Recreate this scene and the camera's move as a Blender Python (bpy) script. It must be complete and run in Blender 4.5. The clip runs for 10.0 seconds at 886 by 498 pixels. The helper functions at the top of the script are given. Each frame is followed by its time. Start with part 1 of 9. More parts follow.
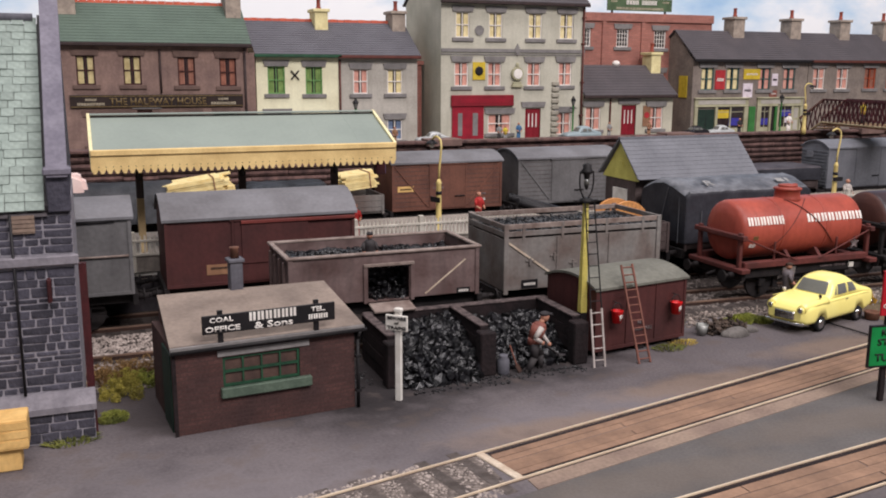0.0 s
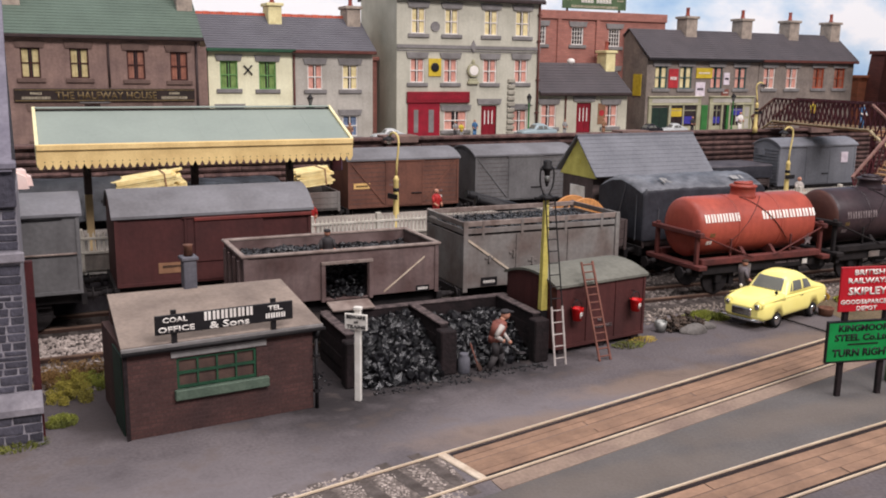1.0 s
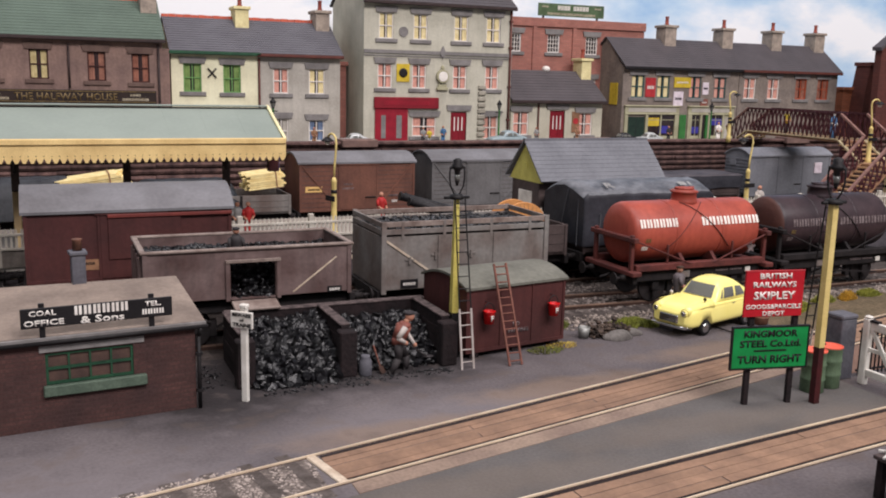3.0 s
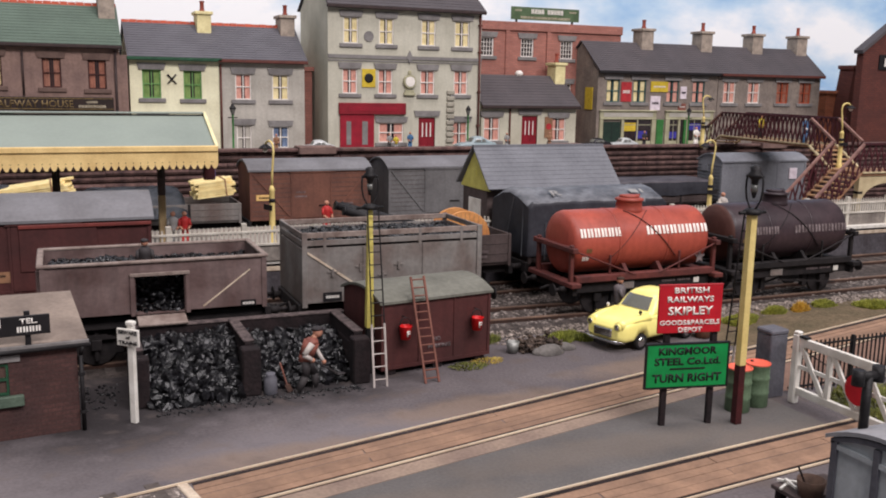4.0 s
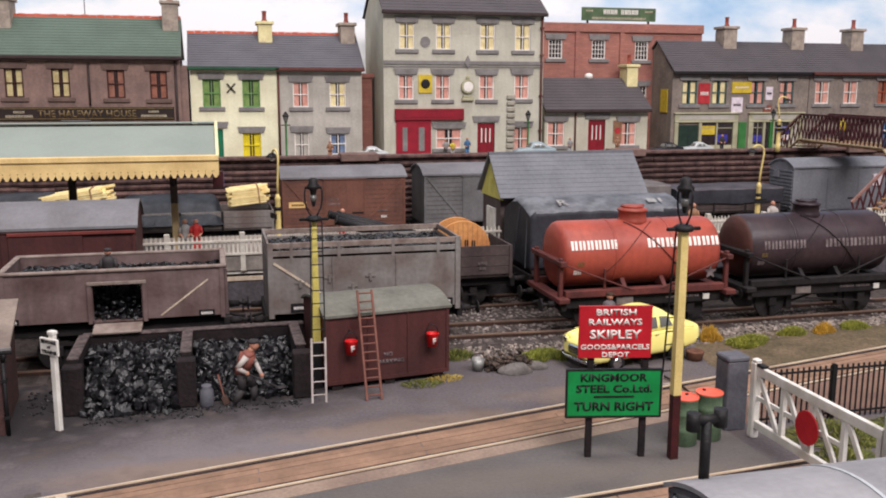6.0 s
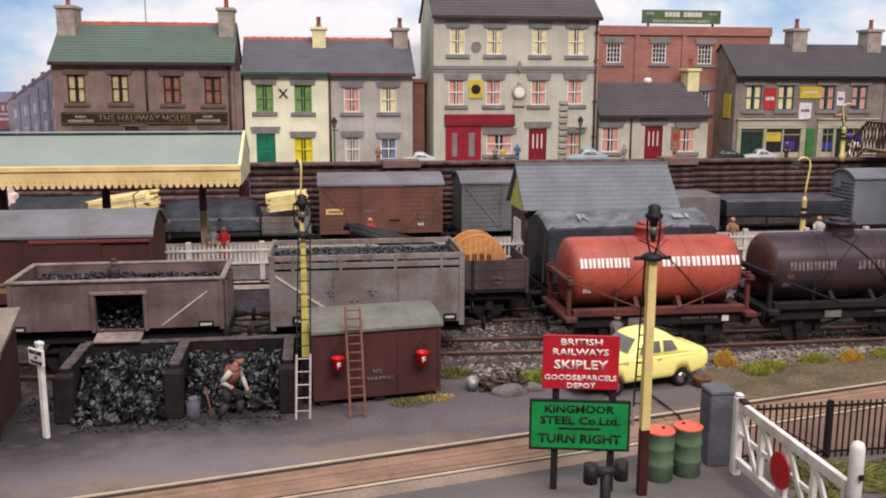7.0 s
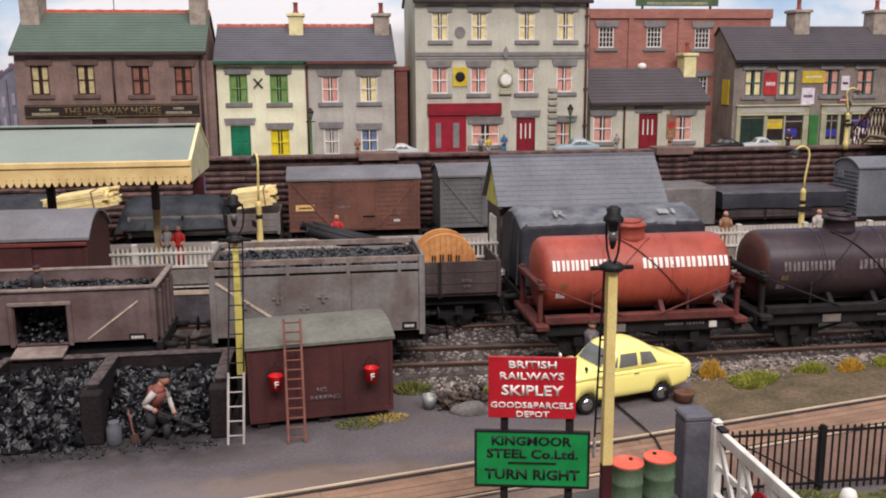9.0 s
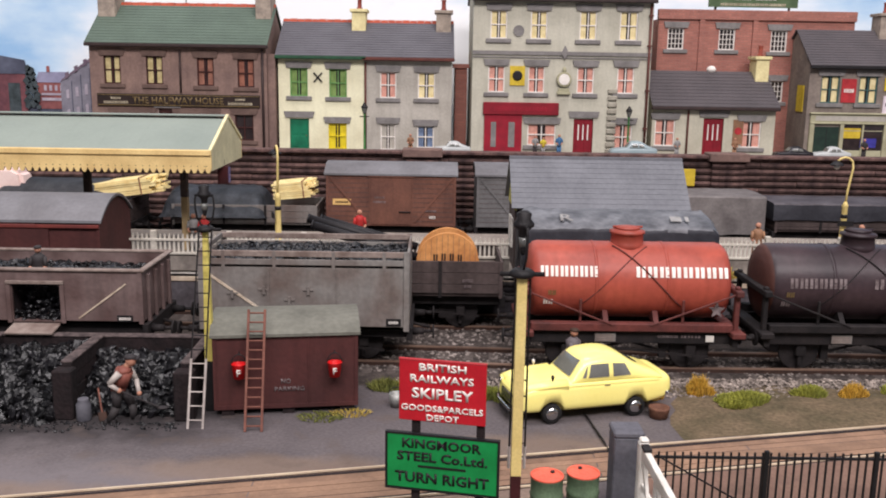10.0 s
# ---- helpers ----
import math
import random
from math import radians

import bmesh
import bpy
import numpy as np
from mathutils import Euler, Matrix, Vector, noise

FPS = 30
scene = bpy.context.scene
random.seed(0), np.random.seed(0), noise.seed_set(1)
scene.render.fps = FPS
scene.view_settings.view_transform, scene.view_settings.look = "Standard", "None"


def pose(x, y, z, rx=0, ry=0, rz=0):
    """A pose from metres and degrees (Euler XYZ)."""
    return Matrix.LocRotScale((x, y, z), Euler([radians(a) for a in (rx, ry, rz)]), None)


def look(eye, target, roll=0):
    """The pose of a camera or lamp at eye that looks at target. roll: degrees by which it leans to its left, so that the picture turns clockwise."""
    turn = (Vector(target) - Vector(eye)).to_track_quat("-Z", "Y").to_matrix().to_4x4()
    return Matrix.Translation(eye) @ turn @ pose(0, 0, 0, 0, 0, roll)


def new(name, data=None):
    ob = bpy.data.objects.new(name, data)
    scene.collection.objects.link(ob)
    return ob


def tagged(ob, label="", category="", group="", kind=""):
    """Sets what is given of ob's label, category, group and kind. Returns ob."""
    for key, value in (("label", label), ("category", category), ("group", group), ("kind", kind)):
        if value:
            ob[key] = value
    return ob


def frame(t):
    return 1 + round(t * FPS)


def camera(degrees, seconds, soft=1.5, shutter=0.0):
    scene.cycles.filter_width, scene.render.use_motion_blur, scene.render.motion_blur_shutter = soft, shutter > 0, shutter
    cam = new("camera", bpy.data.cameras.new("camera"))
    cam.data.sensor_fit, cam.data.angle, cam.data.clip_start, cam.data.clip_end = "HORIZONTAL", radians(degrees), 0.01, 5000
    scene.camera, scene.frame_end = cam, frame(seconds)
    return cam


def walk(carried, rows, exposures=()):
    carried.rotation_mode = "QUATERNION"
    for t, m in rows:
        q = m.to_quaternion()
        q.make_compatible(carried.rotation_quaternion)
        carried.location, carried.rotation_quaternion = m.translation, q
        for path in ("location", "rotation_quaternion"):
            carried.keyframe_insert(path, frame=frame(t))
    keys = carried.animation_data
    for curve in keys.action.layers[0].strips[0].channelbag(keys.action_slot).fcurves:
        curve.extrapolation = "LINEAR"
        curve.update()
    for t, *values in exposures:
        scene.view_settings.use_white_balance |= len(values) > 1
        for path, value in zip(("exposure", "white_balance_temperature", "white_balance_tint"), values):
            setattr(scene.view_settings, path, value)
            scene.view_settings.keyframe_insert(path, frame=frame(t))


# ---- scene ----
# A 4 mm scale (1:76.2) model railway. Lengths below are those of the real things that it copies; S brings them to model size.
S = 1 / 76.2
cam = camera(52.1, 10.0, soft=1.92)
METRES, EYE, TILT, LEAN, TURN = 19.14 * S, 7.04 * S, 0.0, 0.0, -21.6
ROWS = [
    (0.0, 0.0, 0.0, 0.0, 0.05, -11.31, -0.24),
    (0.5, -0.0017, 0.0032, -0.0053, -1.65, -11.66, -0.76),
    (1.0, -0.0077, 0.0159, -0.0037, -2.87, -11.43, -0.74),
    (1.5, -0.0121, 0.0314, 0.0015, -4.72, -11.08, -0.21),
    (2.0, 0.0264, 0.0266, -0.0086, -2.69, -10.56, -0.3),
    (3.5, 0.1784, 0.0529, -0.0233, -1.84, -10.68, -1.44),
    (4.0, 0.2395, 0.0789, -0.0203, -1.35, -10.32, -1.06),
    (4.5, 0.2944, 0.0995, -0.034, -0.35, -10.51, -0.53),
    (5.0, 0.34, 0.1088, -0.0301, 1.35, -10.8, -0.44),
    (5.5, 0.3999, 0.1169, -0.0212, 4.32, -10.49, -0.28),
    (7.0, 0.5786, 0.1689, 0.0108, 13.39, -10.46, -0.18),
    (7.5, 0.6318, 0.1922, 0.023, 16.11, -10.99, -0.34),
    (8.0, 0.6584, 0.2368, 0.0223, 17.12, -11.51, -0.49),
    (8.5, 0.6369, 0.2684, 0.0114, 15.56, -11.41, 0.39),
    (9.0, 0.6147, 0.2909, 0.0062, 13.86, -11.11, 0.38),
    (9.5, 0.6825, 0.3126, -0.0051, 16.36, -11.85, -0.29),
    (10.0, 0.7577, 0.3432, 0.0074, 21.15, -11.29, -0.9),
]
walk(cam, [(t, pose(0, 0, EYE, TILT, LEAN, TURN) @ pose(METRES * x, METRES * y, METRES * z, 90 + pitch, roll, yaw)) for t, x, y, z, yaw, pitch, roll in ROWS],
     exposures=[(0.0, -0.02), (0.5, 0.13), (1.0, 0.11), (1.5, 0.1), (2.0, 0.06), (3.5, 0.0), (4.5, 0.04), (5.0, 0.1), (5.5, 0.14), (7.0, 0.09), (7.5, 0.05), (8.5, 0.01), (9.0, 0.04), (9.5, 0.17), (10.0, 0.15)])

# ---- light: an exhibition hall with rows of ceiling lights over the table ----
world = bpy.data.worlds.new("hall")
scene.world = world
world.use_nodes = True
world.node_tree.nodes["Background"].inputs[0].default_value = (0.9, 0.95, 1.04, 1)
world.node_tree.nodes["Background"].inputs[1].default_value = 0.22
scene.view_settings.exposure = 0.0


def ceiling_panel(x, y, z, w, d, watts, colour):
    data = bpy.data.lights.new("ceiling_panel", "AREA")
    data.shape, data.size, data.size_y, data.energy, data.color = "RECTANGLE", w * S, d * S, watts, colour
    ob = new("ceiling_panel", data)
    ob.matrix_world = look((x * S, y * S, z * S), (18 * S, 26 * S, 0))
    return ob


ceiling_panel(30, -56, 84, 110, 30, 26.0, (1.0, 0.928, 0.944))
ceiling_panel(14, 14, 100, 90, 20, 11.0, (1.0, 0.928, 0.944))


# ---- materials ----
def C(r, g, b):
    """A colour from its display values."""
    return tuple(((v / 255 + 0.055) / 1.055) ** 2.4 if v > 10 else v / 3294.6 for v in (r, g, b)) + (1,)


def mat(name, c1, c2=None, rough=0.8, metal=0.0, scale=2.0, fine=25.0, bump=0.3, speck=0.25, spec=0.3, vary=0.0, streak=0.0):
    m = bpy.data.materials.new(name)
    m.use_nodes = True
    nt = m.node_tree
    n, l = nt.nodes, nt.links
    p = n["Principled BSDF"]
    p.inputs["Roughness"].default_value, p.inputs["Metallic"].default_value = rough, metal
    p.inputs["Specular IOR Level"].default_value = spec
    c2 = c2 or tuple(v * 0.7 for v in c1[:3]) + (1,)
    co, mp = n.new("ShaderNodeTexCoord"), n.new("ShaderNodeMapping")
    mp.inputs["Scale"].default_value = (1 / S,) * 3
    l.new(co.outputs["Object"], mp.inputs["Vector"])
    big, small = n.new("ShaderNodeTexNoise"), n.new("ShaderNodeTexNoise")
    for tex, sc, de in ((big, scale, 5), (small, fine, 3)):
        tex.inputs["Scale"].default_value, tex.inputs["Detail"].default_value = sc, de
        l.new(mp.outputs[0], tex.inputs["Vector"])
    ramp = n.new("ShaderNodeMapRange")
    ramp.inputs[1].default_value, ramp.inputs[2].default_value = 0.35, 0.68
    l.new(big.outputs["Fac"], ramp.inputs[0])
    mix = n.new("ShaderNodeMix")
    mix.data_type = "RGBA"
    mix.inputs[6].default_value, mix.inputs[7].default_value = c1, c2
    l.new(ramp.outputs[0], mix.inputs[0])
    out = mix.outputs[2]
    if streak:
        # rain streaks: noise drawn out along z
        mp2, st = n.new("ShaderNodeMapping"), n.new("ShaderNodeTexNoise")
        mp2.inputs["Scale"].default_value = (5 / S, 5 / S, 0.5 / S)
        st.inputs["Scale"].default_value, st.inputs["Detail"].default_value = 1.0, 3
        l.new(co.outputs["Object"], mp2.inputs["Vector"])
        l.new(mp2.outputs[0], st.inputs["Vector"])
        r2 = n.new("ShaderNodeMapRange")
        r2.inputs[1].default_value, r2.inputs[2].default_value, r2.inputs[4].default_value = 0.45, 0.75, streak
        l.new(st.outputs["Fac"], r2.inputs[0])
        mx = n.new("ShaderNodeMix")
        mx.data_type = "RGBA"
        mx.inputs[7].default_value = tuple(v * 0.35 for v in c1[:3]) + (1,)
        l.new(r2.outputs[0], mx.inputs[0])
        l.new(out, mx.inputs[6])
        out = mx.outputs[2]
    if speck or vary:
        hsv = n.new("ShaderNodeHueSaturation")
        r3 = n.new("ShaderNodeMapRange")
        r3.inputs[1].default_value, r3.inputs[2].default_value = 0.3, 0.7
        r3.inputs[3].default_value, r3.inputs[4].default_value = 1 - speck, 1 + speck
        l.new(small.outputs["Fac"], r3.inputs[0])
        val = r3.outputs[0]
        if vary:
            info, r4, mul = n.new("ShaderNodeObjectInfo"), n.new("ShaderNodeMapRange"), n.new("ShaderNodeMath")
            mul.operation = "MULTIPLY"
            r4.inputs[3].default_value, r4.inputs[4].default_value = 1 - vary, 1 + vary
            l.new(info.outputs["Random"], r4.inputs[0])
            l.new(val, mul.inputs[0])
            l.new(r4.outputs[0], mul.inputs[1])
            val = mul.outputs[0]
        l.new(val, hsv.inputs["Value"])
        l.new(out, hsv.inputs["Color"])
        out = hsv.outputs[0]
    l.new(out, p.inputs["Base Color"])
    if bump:
        b = n.new("ShaderNodeBump")
        b.inputs["Strength"].default_value, b.inputs["Distance"].default_value = bump, 0.03 * S
        l.new(small.outputs["Fac"], b.inputs["Height"])
        l.new(b.outputs[0], p.inputs["Normal"])
    return m


def coursed(name, c1, c2, joint, w, h, gap, rough=0.85, bump=0.5, offset=0.5, vertical=True, var=0.3):
    """Brickwork, slates or stone courses too fine to build; u runs along x + y, v along z (or y on the flat)."""
    m = mat(name, c1, c2, rough, scale=1.2, fine=18.0, bump=0)
    nt = m.node_tree
    n, l = nt.nodes, nt.links
    p = n["Principled BSDF"]
    co = next(x for x in n if x.bl_idname == "ShaderNodeMapping")
    sep, add, com = n.new("ShaderNodeSeparateXYZ"), n.new("ShaderNodeMath"), n.new("ShaderNodeCombineXYZ")
    l.new(co.outputs[0], sep.inputs[0])
    l.new(sep.outputs[0], add.inputs[0])
    if vertical:
        l.new(sep.outputs[1], add.inputs[1])
    l.new(add.outputs[0], com.inputs[0])
    l.new(sep.outputs[2 if vertical else 1], com.inputs[1])
    br = n.new("ShaderNodeTexBrick")
    br.offset = offset
    br.inputs["Color1"].default_value, br.inputs["Color2"].default_value = (1 - var,) * 3 + (1,), (1 + var,) * 3 + (1,)
    br.inputs["Mortar"].default_value = (0.5, 0.5, 0.5, 1)
    br.inputs["Scale"].default_value = 1.0
    br.inputs["Brick Width"].default_value, br.inputs["Row Height"].default_value, br.inputs["Mortar Size"].default_value = w, h, gap
    l.new(com.outputs[0], br.inputs["Vector"])
    src = p.inputs["Base Color"].links[0].from_socket
    mul, mix = n.new("ShaderNodeMix"), n.new("ShaderNodeMix")
    mul.data_type = mix.data_type = "RGBA"
    mul.blend_type = "MULTIPLY"
    mul.inputs[0].default_value = 1.0
    l.new(src, mul.inputs[6])
    l.new(br.outputs["Color"], mul.inputs[7])
    l.new(br.outputs["Fac"], mix.inputs[0])
    l.new(mul.outputs[2], mix.inputs[6])
    mix.inputs[7].default_value = joint
    l.new(mix.outputs[2], p.inputs["Base Color"])
    b = n.new("ShaderNodeBump")
    b.invert = True
    b.inputs["Strength"].default_value, b.inputs["Distance"].default_value = bump, 0.03 * S
    l.new(br.outputs["Fac"], b.inputs["Height"])
    l.new(b.outputs[0], p.inputs["Normal"])
    return m


def islands(m, amount):
    """Lets each loose piece of a joined mesh differ in brightness."""
    nt = m.node_tree
    n, l = nt.nodes, nt.links
    p = n["Principled BSDF"]
    src = p.inputs["Base Color"].links[0].from_socket
    geo, r, h = n.new("ShaderNodeNewGeometry"), n.new("ShaderNodeMapRange"), n.new("ShaderNodeHueSaturation")
    r.inputs[3].default_value, r.inputs[4].default_value = 1 - amount, 1 + amount
    l.new(geo.outputs["Random Per Island"], r.inputs[0])
    l.new(r.outputs[0], h.inputs["Value"])
    l.new(src, h.inputs["Color"])
    l.new(h.outputs[0], p.inputs["Base Color"])
    return m


M = {}
M["yard"] = mat("yard_ash", C(98, 91, 92), C(83, 77, 79), 0.95, scale=0.5, fine=14, bump=0.5, speck=0.16)


def ground_tone(m, spots, dark, amount):
    """Tones of dust, soil and painted shade, of ragged outline, round given spots (x, y, half width, half depth) of a
    ground.
    """
    n, l = m.node_tree.nodes, m.node_tree.links
    p = n["Principled BSDF"]
    mp = next(x for x in n if x.bl_idname == "ShaderNodeMapping")
    tex = n.new("ShaderNodeTexNoise")
    tex.inputs["Scale"].default_value, tex.inputs["Detail"].default_value = 1.3, 5
    l.new(mp.outputs[0], tex.inputs["Vector"])
    total = None
    for x, y, a, b in spots:
        m2, g = n.new("ShaderNodeMapping"), n.new("ShaderNodeTexGradient")
        g.gradient_type = "SPHERICAL"
        m2.inputs["Scale"].default_value, m2.inputs["Location"].default_value = (1 / a, 1 / b, 1), (-x / a, -y / b, 0)
        l.new(mp.outputs[0], m2.inputs["Vector"])
        l.new(m2.outputs[0], g.inputs["Vector"])
        out = g.outputs["Fac"]
        if total is not None:
            mx = n.new("ShaderNodeMath")
            mx.operation = "MAXIMUM"
            l.new(total, mx.inputs[0])
            l.new(out, mx.inputs[1])
            out = mx.outputs[0]
        total = out
    add, r, mix = n.new("ShaderNodeMath"), n.new("ShaderNodeMapRange"), n.new("ShaderNodeMix")
    l.new(total, add.inputs[0])
    l.new(tex.outputs["Fac"], add.inputs[1])
    r.inputs[1].default_value, r.inputs[2].default_value, r.inputs[4].default_value = 0.55, 1.05, amount
    l.new(add.outputs[0], r.inputs[0])
    mix.data_type = "RGBA"
    l.new(r.outputs[0], mix.inputs[0])
    l.new(p.inputs["Base Color"].links[0].from_socket, mix.inputs[6])
    mix.inputs[7].default_value = dark
    l.new(mix.outputs[2], p.inputs["Base Color"])


ground_tone(M["yard"], [(7.4, 18.7, 3.6, 2.2), (9.8, 18.7, 3.0, 1.9), (5.5, 19.2, 3.2, 4.2), (5.4, 18.9, 2.0, 2.6)], C(42, 38, 39), 0.95)
ground_tone(M["yard"], [(1.5, 12.5, 7.5, 4.5), (9.5, 15.2, 5.0, 1.6)], C(122, 115, 117), 0.55)
ground_tone(M["yard"], [(8.5, 15.0, 3.2, 0.7), (13.0, 16.1, 3.5, 0.8), (18.0, 17.2, 3.2, 0.8)], C(128, 108, 92), 0.55)
# dark soil left of the office, with the office's shadow painted in
ground_tone(M["yard"], [(0.7, 20.2, 1.5, 1.6), (0.9, 18.6, 0.9, 1.6)], C(58, 51, 50), 0.7)
M["asphalt"] = mat("asphalt", C(96, 92, 90), C(84, 80, 78), 0.9, scale=0.6, fine=16, bump=0.3, speck=0.1)
ground_tone(M["asphalt"], [(9.0, 12.3, 3.5, 0.7), (14.0, 13.2, 4.0, 0.7), (17.5, 12.4, 2.5, 1.0)], C(116, 102, 90), 0.3)
M["strip"] = mat("concrete_strip", C(142, 123, 108), C(120, 102, 92), 0.9, scale=1.0, fine=14, bump=0.3, speck=0.15)
M["plank"] = mat("crossing_timber", C(146, 116, 95), C(120, 95, 79), 0.85, scale=1.5, fine=12, bump=0.3, speck=0.12, vary=0.1)
M["edge"] = mat("pale_timber_edge", C(205, 190, 170), C(170, 150, 130), 0.85, scale=3, speck=0.2)
M["railtop"] = mat("rail_steel", C(220, 200, 172), C(190, 168, 144), 0.35, scale=1, bump=0.05, speck=0.05, spec=0.5)
M["rust"] = mat("rail_rust", C(66, 46, 38), C(46, 34, 30), 0.9, scale=3, speck=0.2)
M["sleeper"] = mat("sleeper_wood", C(92, 84, 80), C(66, 58, 54), 0.9, scale=3, fine=14, vary=0.15)
M["ballast"] = islands(mat("ballast_stone", C(140, 130, 124), C(92, 84, 80), 0.95, scale=4, fine=30, speck=0.2), 0.45)
M["ballastpale"] = islands(mat("pale_ballast_stone", C(168, 156, 148), C(132, 121, 114), 0.95, scale=4, fine=30, speck=0.15), 0.25)
M["ballastdirty"] = islands(mat("dirty_ballast_stone", C(150, 138, 129), C(96, 87, 81), 0.95, scale=4, fine=30, speck=0.25), 0.45)
M["gablecream"] = mat("gable_paint", C(206, 200, 164), C(186, 180, 146), 0.75, scale=1.5, fine=10, bump=0.1, speck=0.08, streak=0.15)
M["potbrown"] = mat("pot_brown", C(112, 76, 60), C(84, 56, 44), 0.8, scale=4, fine=12, speck=0.2)
M["fighair"] = mat("figure_hair", C(70, 50, 40), C(54, 38, 30), 0.7, scale=4, speck=0.03, bump=0)
M["ballast_bed"] = mat("ballast_bed", C(112, 102, 96), C(80, 72, 68), 0.95, scale=5, fine=14, bump=0.9, speck=0.45)
M["darkbed"] = mat("sooty_ballast", C(74, 66, 62), C(48, 42, 40), 0.95, scale=4, fine=14, bump=0.9, speck=0.45)
M["earth"] = mat("earth", C(104, 89, 70), C(78, 70, 52), 0.95, scale=1.2, fine=12, bump=0.8, speck=0.3)
M["grass"] = islands(mat("grass_tuft", C(114, 114, 56), C(82, 88, 42), 0.9, scale=3, speck=0.2), 0.35)
M["straw"] = islands(mat("straw_tuft", C(188, 166, 84), C(160, 134, 64), 0.9, scale=3, speck=0.2), 0.3)
M["coal"] = islands(mat("coal", C(20, 19, 22), C(7, 7, 9), 0.36, scale=4, fine=16, bump=0.7, speck=0.35, spec=0.5), 0.7)
M["sooty"] = mat("sooty_sleeper", C(40, 30, 31), C(24, 19, 20), 0.9, scale=2, fine=12, bump=0.6, speck=0.3, streak=0.3)
M["sootgrey"] = mat("worn_sleeper_top", C(96, 84, 82), C(58, 50, 50), 0.9, scale=5, fine=12, bump=0.6, speck=0.3)
M["brick"] = coursed("dark_brick", C(82, 55, 51), C(62, 44, 43), C(68, 50, 47), 0.26, 0.085, 0.009, bump=0.25, var=0.14)
M["officeroof"] = mat("felt_roof", C(138, 124, 113), C(110, 98, 90), 0.9, scale=1.2, fine=12, bump=0.3, speck=0.1)
M["green"] = mat("green_paint", C(40, 80, 56), C(30, 60, 44), 0.6, scale=3, speck=0.15, bump=0.1)
M["darkgreen"] = mat("dark_green_paint", C(34, 54, 44), C(26, 42, 36), 0.7, scale=3, speck=0.15)
M["sagegreen"] = mat("sage_paint", C(86, 100, 86), C(70, 84, 72), 0.7, scale=3, speck=0.15)
M["black"] = mat("black_paint", C(30, 27, 29), C(22, 20, 22), 0.55, scale=3, speck=0.15, bump=0.1)
M["iron"] = mat("black_iron", C(31, 28, 29), C(21, 19, 20), 0.6, scale=4, speck=0.2)
M["white"] = mat("white_paint", C(228, 224, 216), C(196, 190, 180), 0.6, scale=2, speck=0.06, bump=0.1)
M["fencewhite"] = mat("fence_paint", C(204, 198, 186), C(172, 164, 152), 0.75, scale=2, speck=0.12, bump=0.1, vary=0.08)
M["panelgrey"] = mat("weathered_panel", C(140, 132, 124), C(112, 104, 98), 0.85, scale=1.5, fine=9, speck=0.15, streak=0.3)
M["lettering"] = mat("white_lettering", C(235, 230, 222), C(214, 206, 198), 0.6, scale=4, speck=0.06, bump=0)
M["faded"] = mat("faded_lettering", C(124, 112, 112), C(80, 68, 68), 0.7, scale=6, speck=0.2, bump=0)
M["cream"] = mat("cream_paint", C(232, 202, 140), C(208, 176, 118), 0.65, scale=1.5, speck=0.08, bump=0.1)
M["lampcream"] = mat("lamp_post_cream", C(222, 200, 132), C(204, 180, 112), 0.55, scale=2, speck=0.08, bump=0.1)
M["colbuff"] = mat("column_buff", C(172, 150, 112), C(146, 124, 92), 0.7, scale=2, speck=0.1, bump=0.1, streak=0.2)
M["lampyellow"] = mat("lamp_post_yellow", C(216, 202, 112), C(190, 174, 88), 0.55, scale=2, speck=0.12, bump=0.1)
M["maroon"] = mat("maroon_paint", C(70, 26, 28), C(50, 20, 22), 0.6, scale=2, speck=0.15)
M["weathered"] = mat("weathered_grey_steel", C(116, 98, 95), C(80, 60, 57), 0.75, scale=1.1, fine=9, bump=0.2, speck=0.12, streak=0.4)
M["rim"] = mat("worn_steel_edge", C(144, 130, 122), C(108, 92, 85), 0.7, scale=3, speck=0.15)
M["coalgrey"] = mat("faded_grey_steel", C(130, 126, 122), C(102, 88, 82), 0.75, scale=0.9, fine=9, bump=0.2, speck=0.12, streak=0.3)
M["vanred"] = mat("bauxite_paint", C(82, 44, 42), C(66, 37, 36), 0.7, scale=0.8, fine=9, bump=0.2, speck=0.1, streak=0.3)
M["vanroof"] = mat("grey_roof", C(120, 119, 122), C(100, 98, 100), 0.85, scale=0.8, fine=10, bump=0.2, speck=0.08)
M["vanbrown"] = mat("faded_bauxite", C(118, 78, 64), C(92, 61, 52), 0.75, scale=0.8, fine=9, speck=0.1, streak=0.3)
M["vangrey"] = mat("wagon_grey", C(112, 110, 110), C(92, 90, 90), 0.75, scale=0.8, fine=9, speck=0.1, streak=0.25)
M["browngrey"] = mat("grimy_planks", C(84, 72, 70), C(62, 52, 50), 0.8, scale=1.2, fine=9, speck=0.15, streak=0.3)
M["under"] = mat("underframe_black", C(36, 31, 31), C(22, 19, 20), 0.75, scale=3, speck=0.25)
M["tankred"] = mat("tank_red", C(170, 80, 64), C(142, 66, 56), 0.45, scale=0.7, fine=8, bump=0.12, speck=0.06, streak=0.3)
M["tankframe"] = mat("tank_frame_red", C(102, 52, 47), C(78, 42, 39), 0.7, scale=2, fine=9, speck=0.15, streak=0.25)
M["tankdark"] = mat("tank_dark", C(64, 50, 53), C(44, 35, 39), 0.42, scale=0.7, fine=8, bump=0.12, speck=0.12, streak=0.3)
